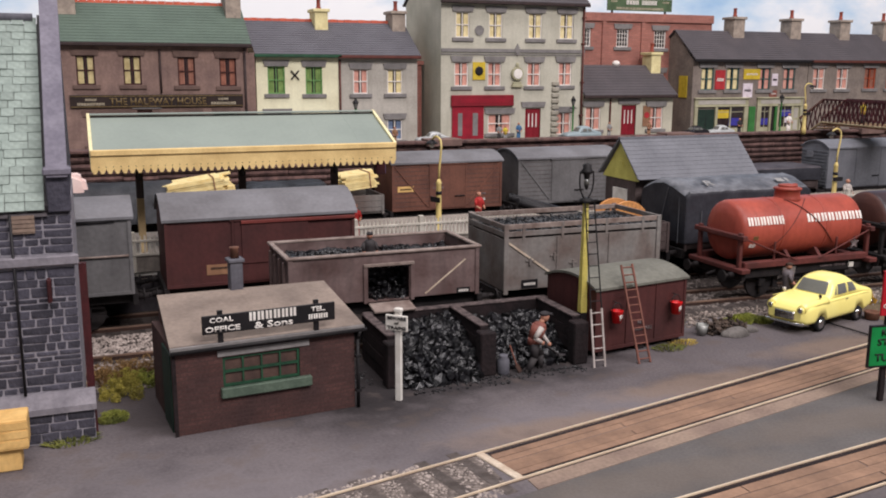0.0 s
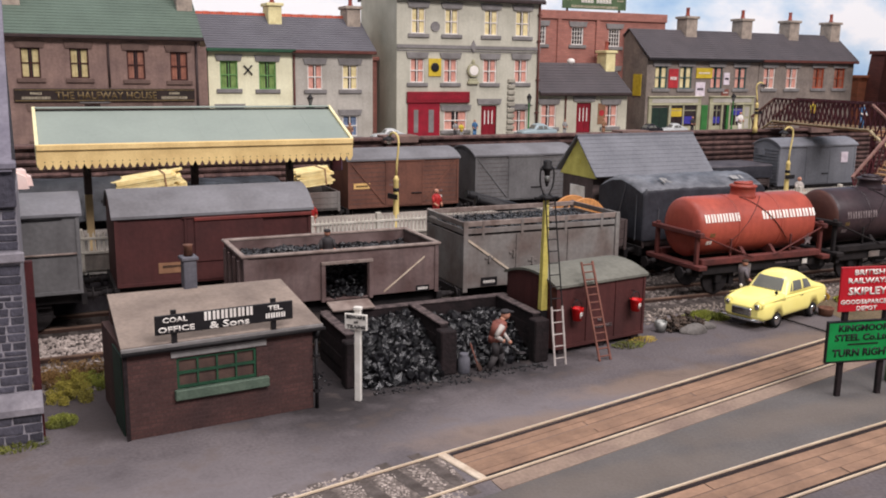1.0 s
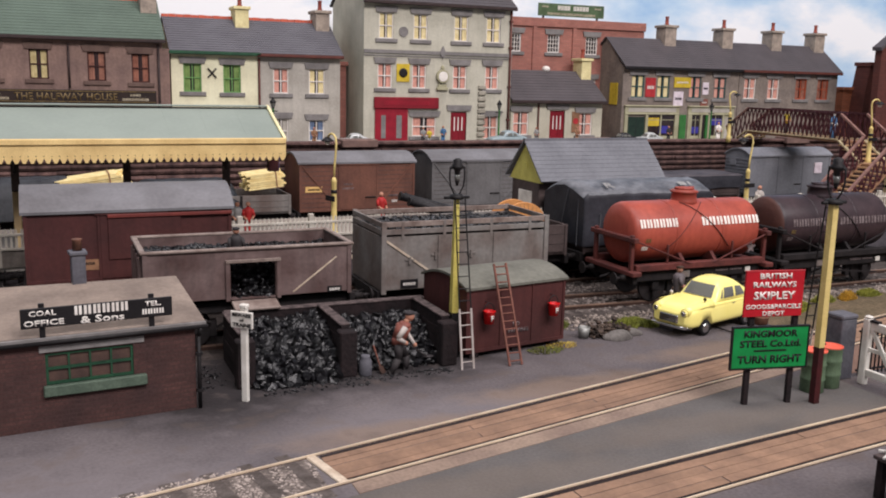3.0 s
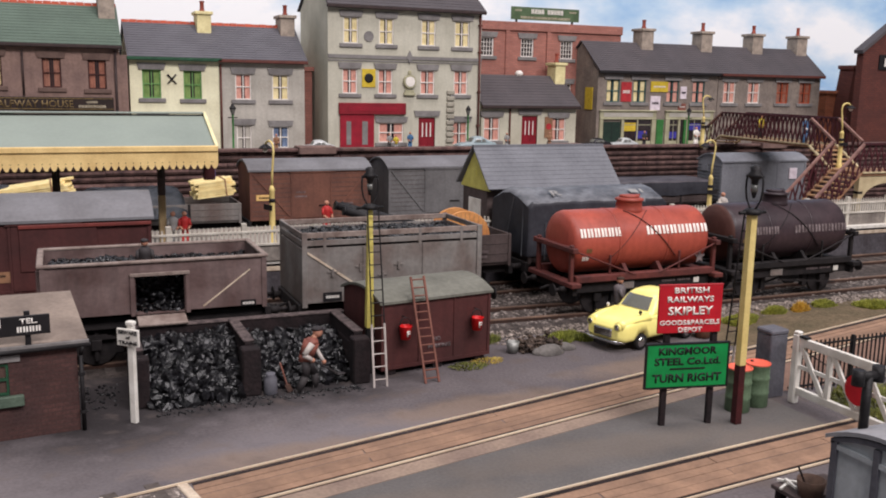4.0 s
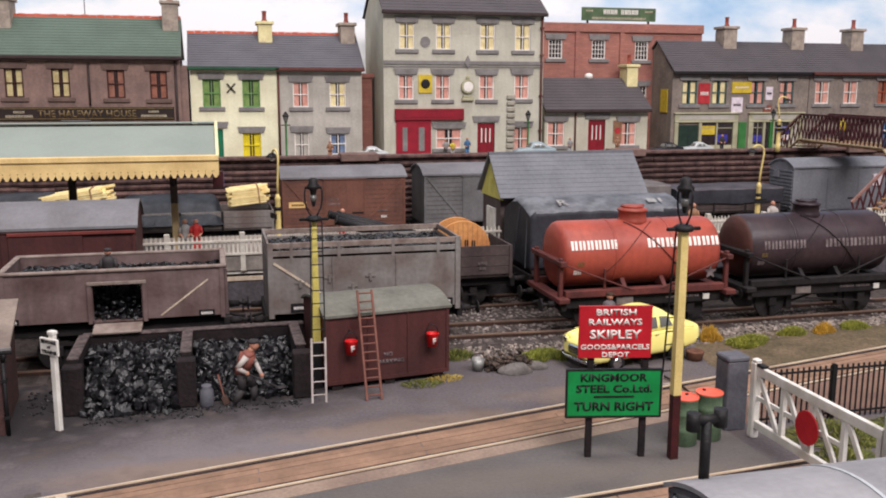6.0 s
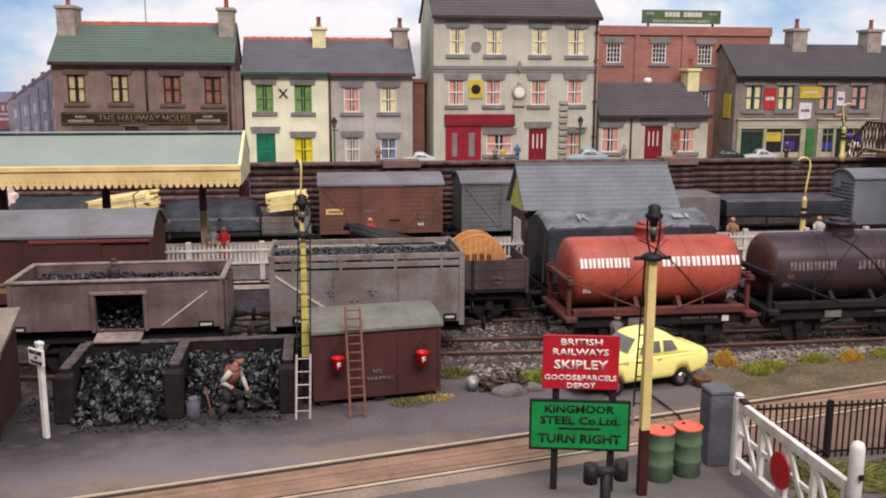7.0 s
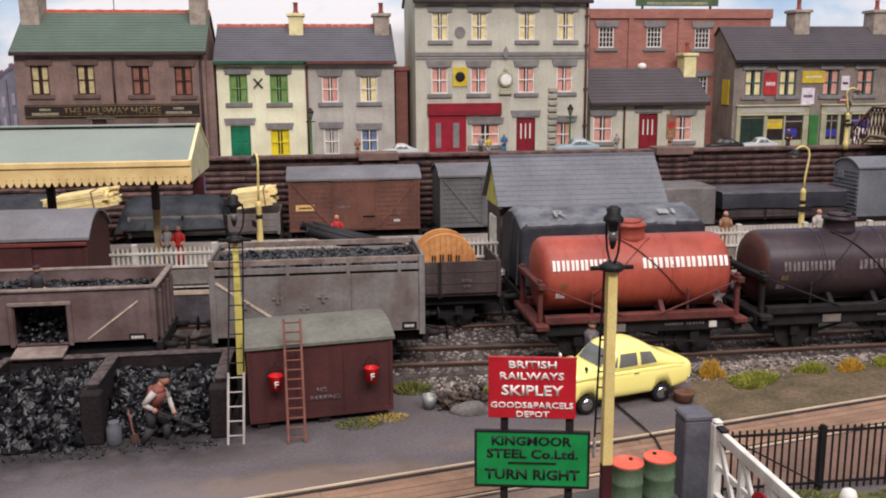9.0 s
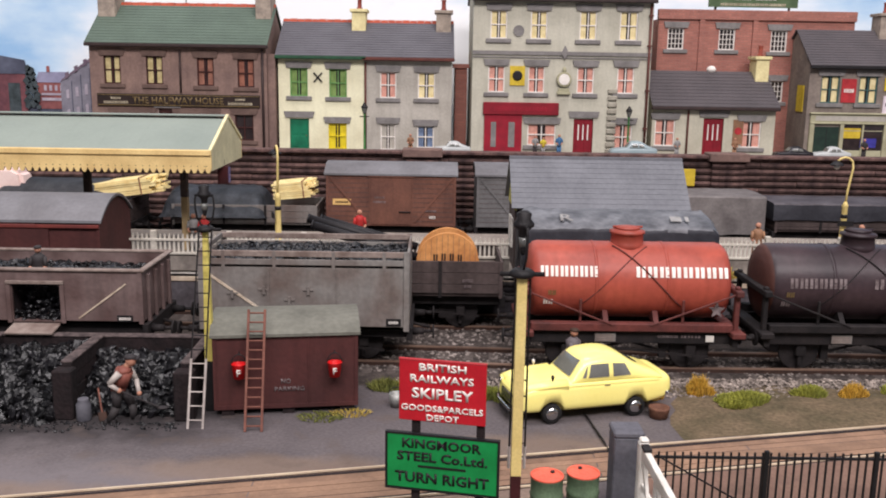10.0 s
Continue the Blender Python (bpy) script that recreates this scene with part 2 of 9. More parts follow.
M["tankend"] = mat("tank_dark_end", C(84, 52, 44), C(66, 42, 38), 0.6, scale=1, fine=8, speck=0.1)
M["tarp"] = mat("tarpaulin", C(92, 93, 97), C(66, 67, 71), 0.6, scale=1.2, fine=8, bump=0.25, speck=0.12)
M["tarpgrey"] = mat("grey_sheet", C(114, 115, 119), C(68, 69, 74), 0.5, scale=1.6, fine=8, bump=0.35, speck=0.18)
M["tarpmid"] = mat("slate_tarpaulin", C(82, 86, 93), C(52, 55, 60), 0.45, scale=1.6, fine=8, bump=0.3, speck=0.15)
M["tarpbrown"] = mat("brown_grey_tarpaulin", C(88, 83, 87), C(58, 54, 58), 0.6, scale=1.4, fine=8, bump=0.3, speck=0.15)
M["sheetbrown"] = mat("dusty_sheet", C(118, 112, 110), C(92, 86, 85), 0.7, scale=1.4, fine=8, bump=0.3, speck=0.12)
# shade tone painted on the sides of sheeted loads
M["tarpshade"] = mat("shaded_tarpaulin", C(54, 54, 60), C(34, 34, 40), 0.6, scale=1.2, fine=8, bump=0.25, speck=0.15)
M["drumwood"] = mat("drum_wood", C(206, 146, 88), C(176, 116, 66), 0.7, scale=2, fine=10, speck=0.12)
M["timber"] = islands(mat("sawn_timber", C(236, 218, 160), C(214, 188, 126), 0.75, scale=3, fine=12, speck=0.08), 0.12)
M["hutroof"] = mat("hut_roof_felt", C(112, 111, 102), C(92, 91, 83), 0.9, scale=1, fine=9, bump=0.2, speck=0.12)
M["yellow"] = mat("yellow_boards", C(206, 199, 108), C(184, 175, 90), 0.7, scale=2, speck=0.08)
M["slateblue"] = mat("blue_grey_boards", C(114, 115, 120), C(102, 103, 108), 0.8, scale=1, fine=10, bump=0.2, speck=0.08, vary=0.05)
M["canroof"] = mat("canopy_lead", C(139, 148, 139), C(128, 137, 129), 0.75, scale=0.4, fine=9, bump=0.06, speck=0.03)
M["wallwood"] = mat("retaining_timber", C(98, 75, 70), C(58, 43, 42), 0.9, scale=2.4, fine=12, bump=0.6, speck=0.28, vary=0.35)
M["platform"] = mat("platform_flags", C(148, 138, 128), C(124, 114, 106), 0.9, scale=1, fine=12, speck=0.12)
M["platface"] = mat("platform_stone", C(84, 80, 84), C(64, 59, 62), 0.9, scale=1.5, fine=9, bump=0.5, speck=0.2, streak=0.3)
M["road"] = mat("street_setts", C(120, 114, 110), C(100, 95, 92), 0.9, scale=1, fine=10, speck=0.12)
M["stone"] = mat("dark_stone", C(73, 71, 80), C(50, 49, 58), 0.85, scale=2.5, fine=14, bump=0.8, speck=0.22, vary=0.38)
M["mortar"] = mat("pale_mortar", C(146, 142, 148), C(122, 118, 125), 0.95, scale=3, speck=0.12)
M["coping"] = mat("lavender_coping", C(122, 118, 128), C(102, 98, 109), 0.85, scale=2, fine=12, speck=0.12)
M["slate"] = mat("pale_green_slate", C(139, 150, 142), C(112, 124, 118), 0.8, scale=2, fine=12, bump=0.3, speck=0.12, vary=0.12)
M["pier"] = mat("slate_grey_pier", C(98, 97, 103), C(80, 79, 86), 0.85, scale=2, fine=12, speck=0.12)
M["red"] = mat("signal_red", C(190, 30, 42), C(168, 24, 36), 0.5, scale=2, speck=0.06, bump=0.05)
M["bucketred"] = mat("bucket_red", C(216, 28, 30), C(180, 20, 24), 0.4, scale=3, speck=0.08, bump=0.05)
M["signgreen"] = mat("sign_green", C(22, 142, 72), C(16, 122, 60), 0.5, scale=2, speck=0.05, bump=0.05)
M["drumgreen"] = mat("drum_green", C(94, 114, 88), C(74, 90, 70), 0.6, scale=2, speck=0.15, streak=0.3)
M["drumtop"] = mat("drum_orange", C(226, 104, 80), C(204, 84, 64), 0.5, scale=2, speck=0.12)
M["carbody"] = mat("car_yellow", C(250, 238, 146), C(247, 233, 136), 0.22, scale=1, speck=0.02, bump=0.02, spec=0.5)
M["chrome"] = mat("chrome", C(215, 215, 215), C(190, 190, 190), 0.18, metal=1.0, scale=3, speck=0.05, bump=0.02)
M["tyre"] = mat("rubber", C(34, 32, 32), C(26, 25, 25), 0.8, scale=3)
M["glassdark"] = mat("dark_glass", C(112, 112, 107), C(84, 84, 81), 0.08, scale=1, speck=0.05, bump=0, spec=0.7)
M["ladderwood"] = mat("ladder_brown", C(124, 80, 68), C(98, 63, 54), 0.75, scale=3, speck=0.14)
M["ladderpale"] = mat("ladder_pale", C(188, 178, 172), C(160, 150, 144), 0.75, scale=3, speck=0.12)
M["boxwood"] = mat("box_wood", C(222, 182, 116), C(200, 158, 94), 0.75, scale=2, fine=10, speck=0.1)
M["grey"] = mat("plain_grey", C(174, 178, 180), C(154, 158, 161), 0.7, scale=1, fine=9, speck=0.08, streak=0.15)
M["bluegrey"] = mat("blue_grey_van", C(128, 129, 134), C(110, 111, 117), 0.7, scale=0.8, fine=9, speck=0.08, streak=0.15)
M["galv"] = mat("galvanised", C(150, 150, 146), C(124, 124, 120), 0.45, metal=0.5, scale=4, speck=0.12)
M["rock"] = mat("boulder", C(112, 107, 103), C(78, 74, 71), 0.9, scale=2, fine=10, bump=0.8, speck=0.2)
M["heap"] = islands(mat("scrap_heap", C(86, 72, 62), C(56, 48, 44), 0.9, scale=4, bump=0.7), 0.4)
# the street
M["pubstone"] = mat("brown_stone", C(141, 116, 106), C(116, 95, 89), 0.9, scale=1.0, fine=8, bump=0.4, speck=0.15, streak=0.25)
M["creamwall"] = mat("cream_render", C(232, 228, 196), C(214, 208, 176), 0.85, scale=0.8, fine=9, speck=0.05, streak=0.08)
M["greyrender"] = mat("grey_render", C(182, 176, 166), C(162, 156, 146), 0.9, scale=0.8, fine=9, speck=0.08, streak=0.18)
M["hotelwall"] = mat("stone_render", C(192, 188, 172), C(174, 170, 154), 0.9, scale=0.8, fine=9, speck=0.06, streak=0.15)
M["lintel"] = mat("grey_lintel", C(132, 128, 126), C(112, 108, 106), 0.9, scale=2, fine=10, speck=0.1)
M["publintel"] = mat("brown_lintel", C(108, 88, 80), C(92, 74, 68), 0.9, scale=2, fine=10, speck=0.1)
M["shopwall"] = mat("shop_stone", C(138, 126, 116), C(114, 104, 98), 0.9, scale=1.2, fine=7, bump=0.4, speck=0.15, streak=0.2)
M["redbrick"] = coursed("red_brick", C(168, 110, 97), C(148, 96, 86), C(146, 106, 96), 0.4, 0.13, 0.018, var=0.12)
M["roofgreen"] = mat("green_slates", C(92, 106, 94), C(84, 97, 86), 0.75, scale=0.7, fine=8, speck=0.06)
M["roofgrey"] = mat("grey_slates", C(96, 94, 99), C(86, 84, 89), 0.75, scale=0.7, fine=8, speck=0.06)
M["roofdark"] = mat("dark_slates", C(84, 78, 80), C(75, 70, 72), 0.75, scale=0.7, fine=8, speck=0.06)
M["ridgered"] = mat("ridge_tile_red", C(176, 84, 62), C(150, 70, 54), 0.85, scale=3, speck=0.12)
M["pot"] = mat("chimney_pot", C(150, 76, 62), C(120, 60, 52), 0.85, scale=3, speck=0.12)
M["stack"] = mat("chimney_stack", C(166, 152, 138), C(136, 124, 114), 0.9, scale=3, fine=10, speck=0.12)
M["stackcream"] = mat("chimney_cream", C(228, 216, 164), C(206, 192, 142), 0.9, scale=3, fine=10, speck=0.08)
M["drain"] = mat("drainpipe_brown", C(98, 54, 46), C(80, 44, 40), 0.6, scale=3)
M["darkdrain"] = mat("drainpipe_dark", C(60, 46, 44), C(46, 36, 36), 0.6, scale=3)
M["shopred"] = mat("shop_red", C(150, 28, 46), C(130, 24, 40), 0.5, scale=2, speck=0.06)
M["doorred"] = mat("door_red", C(134, 26, 40), C(114, 22, 34), 0.5, scale=2, speck=0.06)
M["doorgreen"] = mat("door_green", C(24, 118, 84), C(20, 98, 70), 0.5, scale=2, speck=0.06)
M["winwhite"] = mat("sash_white", C(232, 226, 218), C(214, 206, 198), 0.6, scale=3, speck=0.04, bump=0)
M["wingreen"] = mat("sash_green", C(112, 156, 92), C(92, 134, 76), 0.6, scale=3, speck=0.06, bump=0)
M["winbrown"] = mat("sash_brown", C(66, 30, 26), C(50, 24, 22), 0.6, scale=3, speck=0.06, bump=0)
M["winyellow"] = mat("sash_yellow", C(226, 206, 42), C(204, 182, 34), 0.6, scale=3, speck=0.06, bump=0)
M["winteal"] = mat("sash_teal", C(66, 98, 96), C(52, 80, 80), 0.6, scale=3, speck=0.06, bump=0)
M["winorange"] = mat("sash_orange", C(178, 86, 56), C(154, 68, 44), 0.6, scale=3, speck=0.06, bump=0)
M["cottagewall"] = mat("grey_cream_render", C(196, 191, 172), C(176, 170, 152), 0.85, scale=0.8, fine=9, speck=0.06, streak=0.12)
M["olive"] = mat("olive_sign", C(84, 104, 74), C(68, 86, 60), 0.6, scale=2, speck=0.06)
M["brass"] = mat("pub_gilt_white", C(190, 180, 156), C(146, 134, 112), 0.6, scale=4, speck=0.1, bump=0)
M["pane"] = mat("window_pane", C(56, 46, 46), C(42, 36, 38), 0.1, scale=3, speck=0.05, bump=0, spec=0.6)
M["curtpink"] = mat("curtain_pink", C(214, 158, 142), C(192, 136, 122), 0.8, scale=4, speck=0.1, bump=0)
M["curtcream"] = mat("curtain_cream", C(232, 216, 168), C(212, 194, 142), 0.8, scale=4, speck=0.1, bump=0)
M["curtorange"] = mat("curtain_orange", C(150, 98, 80), C(124, 78, 64), 0.8, scale=4, speck=0.12, bump=0)
M["curtdim"] = mat("curtain_dim", C(204, 188, 140), C(178, 160, 114), 0.8, scale=4, speck=0.1, bump=0)
M["curtbrown"] = mat("curtain_brown", C(156, 108, 90), C(128, 86, 72), 0.8, scale=4, speck=0.1, bump=0)
M["curtblue"] = mat("curtain_blue", C(116, 132, 158), C(88, 102, 128), 0.8, scale=4, speck=0.1, bump=0)
M["curtgreen"] = mat("curtain_green", C(126, 152, 88), C(102, 128, 70), 0.8, scale=4, speck=0.1, bump=0)
M["posteryellow"] = mat("poster_yellow", C(208, 180, 58), C(186, 158, 46), 0.7, scale=4, speck=0.12, bump=0)
M["posterred"] = mat("poster_red", C(178, 52, 56), C(156, 42, 48), 0.7, scale=4, speck=0.1, bump=0)
M["poster"] = mat("poster_white", C(220, 208, 214), C(196, 182, 190), 0.7, scale=4, speck=0.08, bump=0)
M["posterblue"] = mat("poster_blue", C(66, 62, 158), C(50, 48, 128), 0.6, scale=4, speck=0.08, bump=0)
M["shopcream"] = mat("shop_cream", C(172, 168, 140), C(150, 145, 118), 0.7, scale=2, speck=0.06)
M["shopgreen"] = mat("shop_green", C(62, 122, 62), C(48, 100, 50), 0.6, scale=2, speck=0.06)
M["gold"] = mat("gilt", C(118, 98, 62), C(84, 69, 46), 0.5, scale=6, speck=0.15, bump=0)
M["fascia"] = mat("pub_fascia", C(46, 34, 30), C(34, 26, 24), 0.5, scale=2, speck=0.1)
M["bridge"] = mat("bridge_maroon", C(78, 34, 40), C(58, 26, 31), 0.6, scale=2, speck=0.12)
M["bridgecream"] = mat("bridge_cream", C(206, 190, 152), C(180, 162, 128), 0.7, scale=2, speck=0.1, bump=0.1)
M["railtan"] = mat("worn_hand_rail", C(146, 112, 102), C(118, 86, 80), 0.7, scale=3, speck=0.1, bump=0.1)
M["bargecream"] = mat("barge_cream", C(232, 222, 176), C(212, 200, 156), 0.7, scale=2, speck=0.06, bump=0.1)
M["lilac"] = mat("lilac_panel", C(112, 104, 140), C(92, 84, 120), 0.6, scale=2, speck=0.06, bump=0.05)
M["figslate"] = mat("figure_slate", C(112, 104, 106), C(86, 80, 82), 0.6, scale=4, speck=0.03, bump=0)
M["staves"] = mat("bucket_staves", C(98, 76, 64), C(74, 57, 49), 0.8, scale=4, fine=12, speck=0.15)
M["hutgrey"] = mat("hut_grey", C(146, 145, 147), C(124, 123, 126), 0.8, scale=0.8, fine=10, bump=0.15, speck=0.07)
M["tread"] = mat("stair_tread", C(186, 150, 112), C(158, 124, 92), 0.8, scale=3, speck=0.1)
M["quoinstone"] = mat("quoin_stone", C(164, 158, 144), C(140, 134, 122), 0.9, scale=2, fine=10, speck=0.1)
M["capbrown"] = mat("pilaster_cap", C(122, 98, 90), C(100, 80, 75), 0.9, scale=2, fine=10, speck=0.1)
M["apron"] = mat("brown_apron", C(126, 99, 86), C(104, 82, 72), 0.95, scale=0.8, fine=13, bump=0.4, speck=0.14)
M["ledge"] = mat("grey_ledge_stone", C(136, 131, 136), C(112, 108, 114), 0.9, scale=2, fine=12, speck=0.12)
M["dustypane"] = mat("dusty_pane", C(92, 72, 64), C(70, 56, 52), 0.3, scale=3, speck=0.1, bump=0)
M["railrust"] = mat("worn_rail_head", C(142, 116, 100), C(104, 84, 74), 0.5, metal=0.3, scale=1, bump=0.05, speck=0.1)
M["doortrack"] = mat("lighter_bauxite", C(118, 54, 48), C(96, 46, 43), 0.6, scale=1, fine=9, speck=0.1)
M["skin"] = mat("figure_skin", C(186, 136, 112), C(166, 116, 96), 0.6, scale=4, speck=0.05, bump=0)
M["figred"] = mat("figure_red", C(176, 46, 44), C(150, 36, 36), 0.6, scale=4, speck=0.03, bump=0)
M["figgrey"] = mat("figure_grey", C(150, 148, 146), C(124, 122, 120), 0.6, scale=4, speck=0.03, bump=0)
M["figpale"] = mat("figure_pale", C(184, 176, 168), C(160, 150, 144), 0.6, scale=4, speck=0.05, bump=0)
M["bush"] = islands(mat("bush_foliage", C(164, 152, 70), C(116, 108, 52), 0.9, scale=3, speck=0.2), 0.4)
M["bushbrown"] = islands(mat("bush_brown", C(150, 118, 74), C(104, 82, 54), 0.9, scale=3, speck=0.2), 0.4)
M["bushstraw"] = islands(mat("straw_foliage", C(204, 164, 66), C(170, 130, 50), 0.9, scale=3, speck=0.2), 0.3)
M["bushlime"] = islands(mat("lime_foliage", C(162, 162, 72), C(118, 122, 54), 0.9, scale=3, speck=0.2), 0.35)
M["bushgreen"] = islands(mat("bush_green", C(146, 150, 66), C(96, 102, 48), 0.9, scale=3, speck=0.2), 0.4)
M["figdark"] = mat("figure_dark", C(58, 54, 54), C(44, 40, 42), 0.7, scale=4, speck=0.03, bump=0)
M["figblue"] = mat("figure_blue", C(72, 112, 150), C(56, 92, 128), 0.6, scale=4, speck=0.03, bump=0)
M["figtan"] = mat("figure_tan", C(150, 112, 84), C(126, 92, 70), 0.6, scale=4, speck=0.03, bump=0)
M["figvest"] = mat("figure_vest", C(134, 80, 68), C(112, 66, 58), 0.6, scale=4, speck=0.03, bump=0)
M["figyellow"] = mat("figure_yellow", C(206, 186, 66), C(186, 164, 54), 0.6, scale=4, speck=0.03, bump=0)
M["pink"] = mat("pink_sheet", C(238, 214, 206), C(222, 192, 184), 0.8, scale=1, speck=0.04, bump=0)
M["carwhite"] = mat("small_car_white", C(186, 188, 186), C(166, 170, 170), 0.3, scale=1, speck=0.03, bump=0)
M["carblack"] = mat("small_car_black", C(40, 38, 42), C(30, 28, 32), 0.25, scale=1, speck=0.03, bump=0)
M["carblue"] = mat("small_car_pale", C(150, 164, 168), C(134, 150, 154), 0.3, scale=1, speck=0.03, bump=0)
M["tableboard"] = mat("baseboard_ply", C(120, 96, 70), C(96, 76, 56), 0.8, scale=0.1)
M["hallfloor"] = mat("hall_floor", C(120, 104, 86), C(100, 88, 74), 0.6, scale=0.02, fine=0.3)
M["orangebrick"] = coursed("orange_brick", C(178, 104, 70), C(150, 88, 62), C(140, 96, 78), 0.4, 0.13, 0.018, var=0.12)
M["brickmill"] = coursed("mill_brick", C(100, 54, 46), C(82, 46, 41), C(74, 48, 44), 0.4, 0.13, 0.018, var=0.12)


def sky_material():
    """The painted backscene: blue sky with white clouds, paler towards the ground."""
    m = bpy.data.materials.new("painted_sky")
    m.use_nodes = True
    n, l = m.node_tree.nodes, m.node_tree.links
    p = n["Principled BSDF"]
    p.inputs["Roughness"].default_value = 0.9
    co, mp = n.new("ShaderNodeTexCoord"), n.new("ShaderNodeMapping")
    mp.inputs["Scale"].default_value = (0.07 / S, 0.07 / S, 0.15 / S)
    tex, ramp = n.new("ShaderNodeTexNoise"), n.new("ShaderNodeValToRGB")
    tex.inputs["Scale"].default_value, tex.inputs["Detail"].default_value, tex.inputs["Roughness"].default_value = 1.0, 6, 0.55
    e = ramp.color_ramp.elements
    e[0].position, e[0].color = 0.42, C(146, 184, 220)
    e[1].position, e[1].color = 0.62, C(240, 241, 242)
    mid = ramp.color_ramp.elements.new(0.5)
    mid.color = C(186, 210, 230)
    l.new(co.outputs["Object"], mp.inputs[0])
    l.new(mp.outputs[0], tex.inputs["Vector"])
    sep, left, right, a1, a2 = n.new("ShaderNodeSeparateXYZ"), n.new("ShaderNodeMapRange"), n.new("ShaderNodeMapRange"), n.new("ShaderNodeMath"), n.new("ShaderNodeMath")
    l.new(co.outputs["Object"], sep.inputs[0])
    for r, x0, x1, v0, v1 in ((left, -7 * S, 3 * S, -0.16, 0.06), (right, 27 * S, 44 * S, 0.06, -0.12)):
        r.interpolation_type = "SMOOTHSTEP"
        for k, v in enumerate((x0, x1, v0, v1)):
            r.inputs[k + 1].default_value = v
        l.new(sep.outputs[0], r.inputs[0])
    l.new(left.outputs[0], a1.inputs[0])
    l.new(right.outputs[0], a1.inputs[1])
    l.new(tex.outputs["Fac"], a2.inputs[0])
    l.new(a1.outputs[0], a2.inputs[1])
    l.new(a2.outputs[0], ramp.inputs[0])
    l.new(ramp.outputs[0], p.inputs["Base Color"])
    # the board is no lamp: a faint glow is added to brighten it
    l.new(ramp.outputs[0], p.inputs["Emission Color"])
    p.inputs["Emission Strength"].default_value = 0.05
    return m


M["sky"] = sky_material()
M["far"] = mat("painted_distance", C(140, 137, 147), C(112, 109, 121), 0.9, scale=0.6, fine=4, speck=0.12, bump=0)
M["fardark"] = mat("painted_roofs", C(92, 96, 112), C(70, 73, 88), 0.9, scale=0.6, fine=4, speck=0.12, bump=0)
M["farplum"] = mat("painted_plum", C(122, 104, 118), C(100, 86, 100), 0.9, scale=0.8, fine=5, speck=0.1, bump=0)
M["farlilac"] = mat("painted_lilac", C(150, 148, 172), C(132, 130, 156), 0.9, scale=0.6, fine=4, speck=0.1, bump=0)
M["farpale"] = mat("painted_pale", C(178, 168, 178), C(154, 146, 158), 0.9, scale=2, fine=6, speck=0.12, bump=0)
M["farbrick"] = mat("painted_dark_brick", C(120, 74, 78), C(92, 60, 68), 0.9, scale=0.8, fine=5, speck=0.15, bump=0)
M["fartree"] = mat("painted_tree", C(70, 78, 82), C(50, 58, 60), 0.9, scale=2, fine=6, speck=0.2, bump=0)
M["farred"] = mat("painted_brick", C(150, 92, 88), C(120, 74, 76), 0.9, scale=0.6, fine=4, speck=0.15, bump=0)


# ---- small tools for building ----
def mesh_of(name, bm, material):
    me = bpy.data.meshes.new(name)
    bmesh.ops.recalc_face_normals(bm, faces=bm.faces[:])
    bmesh.ops.scale(bm, vec=(S, S, S), verts=bm.verts[:])
    bm.to_mesh(me)
    bm.free()
    for m in material if isinstance(material, (list, tuple)) else [material]:
        me.materials.append(M[m])
    return me


def at(x=0, y=0, z=0, rz=0, rx=0, ry=0):
    return pose(x * S, y * S, z * S, rx, ry, rz)


def thing(name, x, y, z, label, category, rz=0, group="", kind=""):
    ob = new(name)
    ob.empty_display_size = 0.002
    ob.matrix_basis = at(x, y, z, rz)
    return tagged(ob, label, category, group, kind)


def part(name, bm, material, parent, label="", m=None, kind=""):
    ob = new(name, bm if isinstance(bm, bpy.types.Mesh) else mesh_of(name, bm, material))
    ob.parent = parent
    if m is not None:
        ob.matrix_basis = m
    return tagged(ob, label, kind=kind)


def solo(name, bm, material, label, category="", kind="structure", m=None, group=""):
    ob = new(name, bm if isinstance(bm, bpy.types.Mesh) else mesh_of(name, bm, material))
    if m is not None:
        ob.matrix_basis = m
    return tagged(ob, label, category, group, kind)


def box(bm, x0, x1, y0, y1, z0, z1, bevel=0.0, mi=0):
    vs = bmesh.ops.create_cube(bm, size=1)["verts"]
    bmesh.ops.transform(bm, matrix=Matrix.LocRotScale(((x0 + x1) / 2, (y0 + y1) / 2, (z0 + z1) / 2), None, (abs(x1 - x0), abs(y1 - y0), abs(z1 - z0))), verts=vs)
    fs = {f for v in vs for f in v.link_faces}
    for f in fs:
        f.material_index = mi
    if bevel:
        bmesh.ops.bevel(bm, geom=list({e for v in vs for e in v.link_edges}), offset=bevel, segments=1, affect="EDGES", clamp_overlap=True)
    return bm


def boxes(*args, bevel=0.0):
    bm = bmesh.new()
    for a in args:
        box(bm, *a, bevel=bevel)
    return bm


def rod(bm, p, q, r, r2=None, seg=10, mi=0):
    p, q = Vector(p), Vector(q)
    d = q - p
    vs = bmesh.ops.create_cone(bm, cap_ends=True, segments=seg, radius1=r, radius2=r if r2 is None else r2, depth=d.length)["verts"]
    bmesh.ops.transform(bm, matrix=Matrix.Translation((p + q) / 2) @ d.to_track_quat("Z", "Y").to_matrix().to_4x4(), verts=vs)
    for f in {f for v in vs for f in v.link_faces}:
        f.material_index = mi
        f.smooth = len(f.verts) == 4 and seg > 6
    return bm


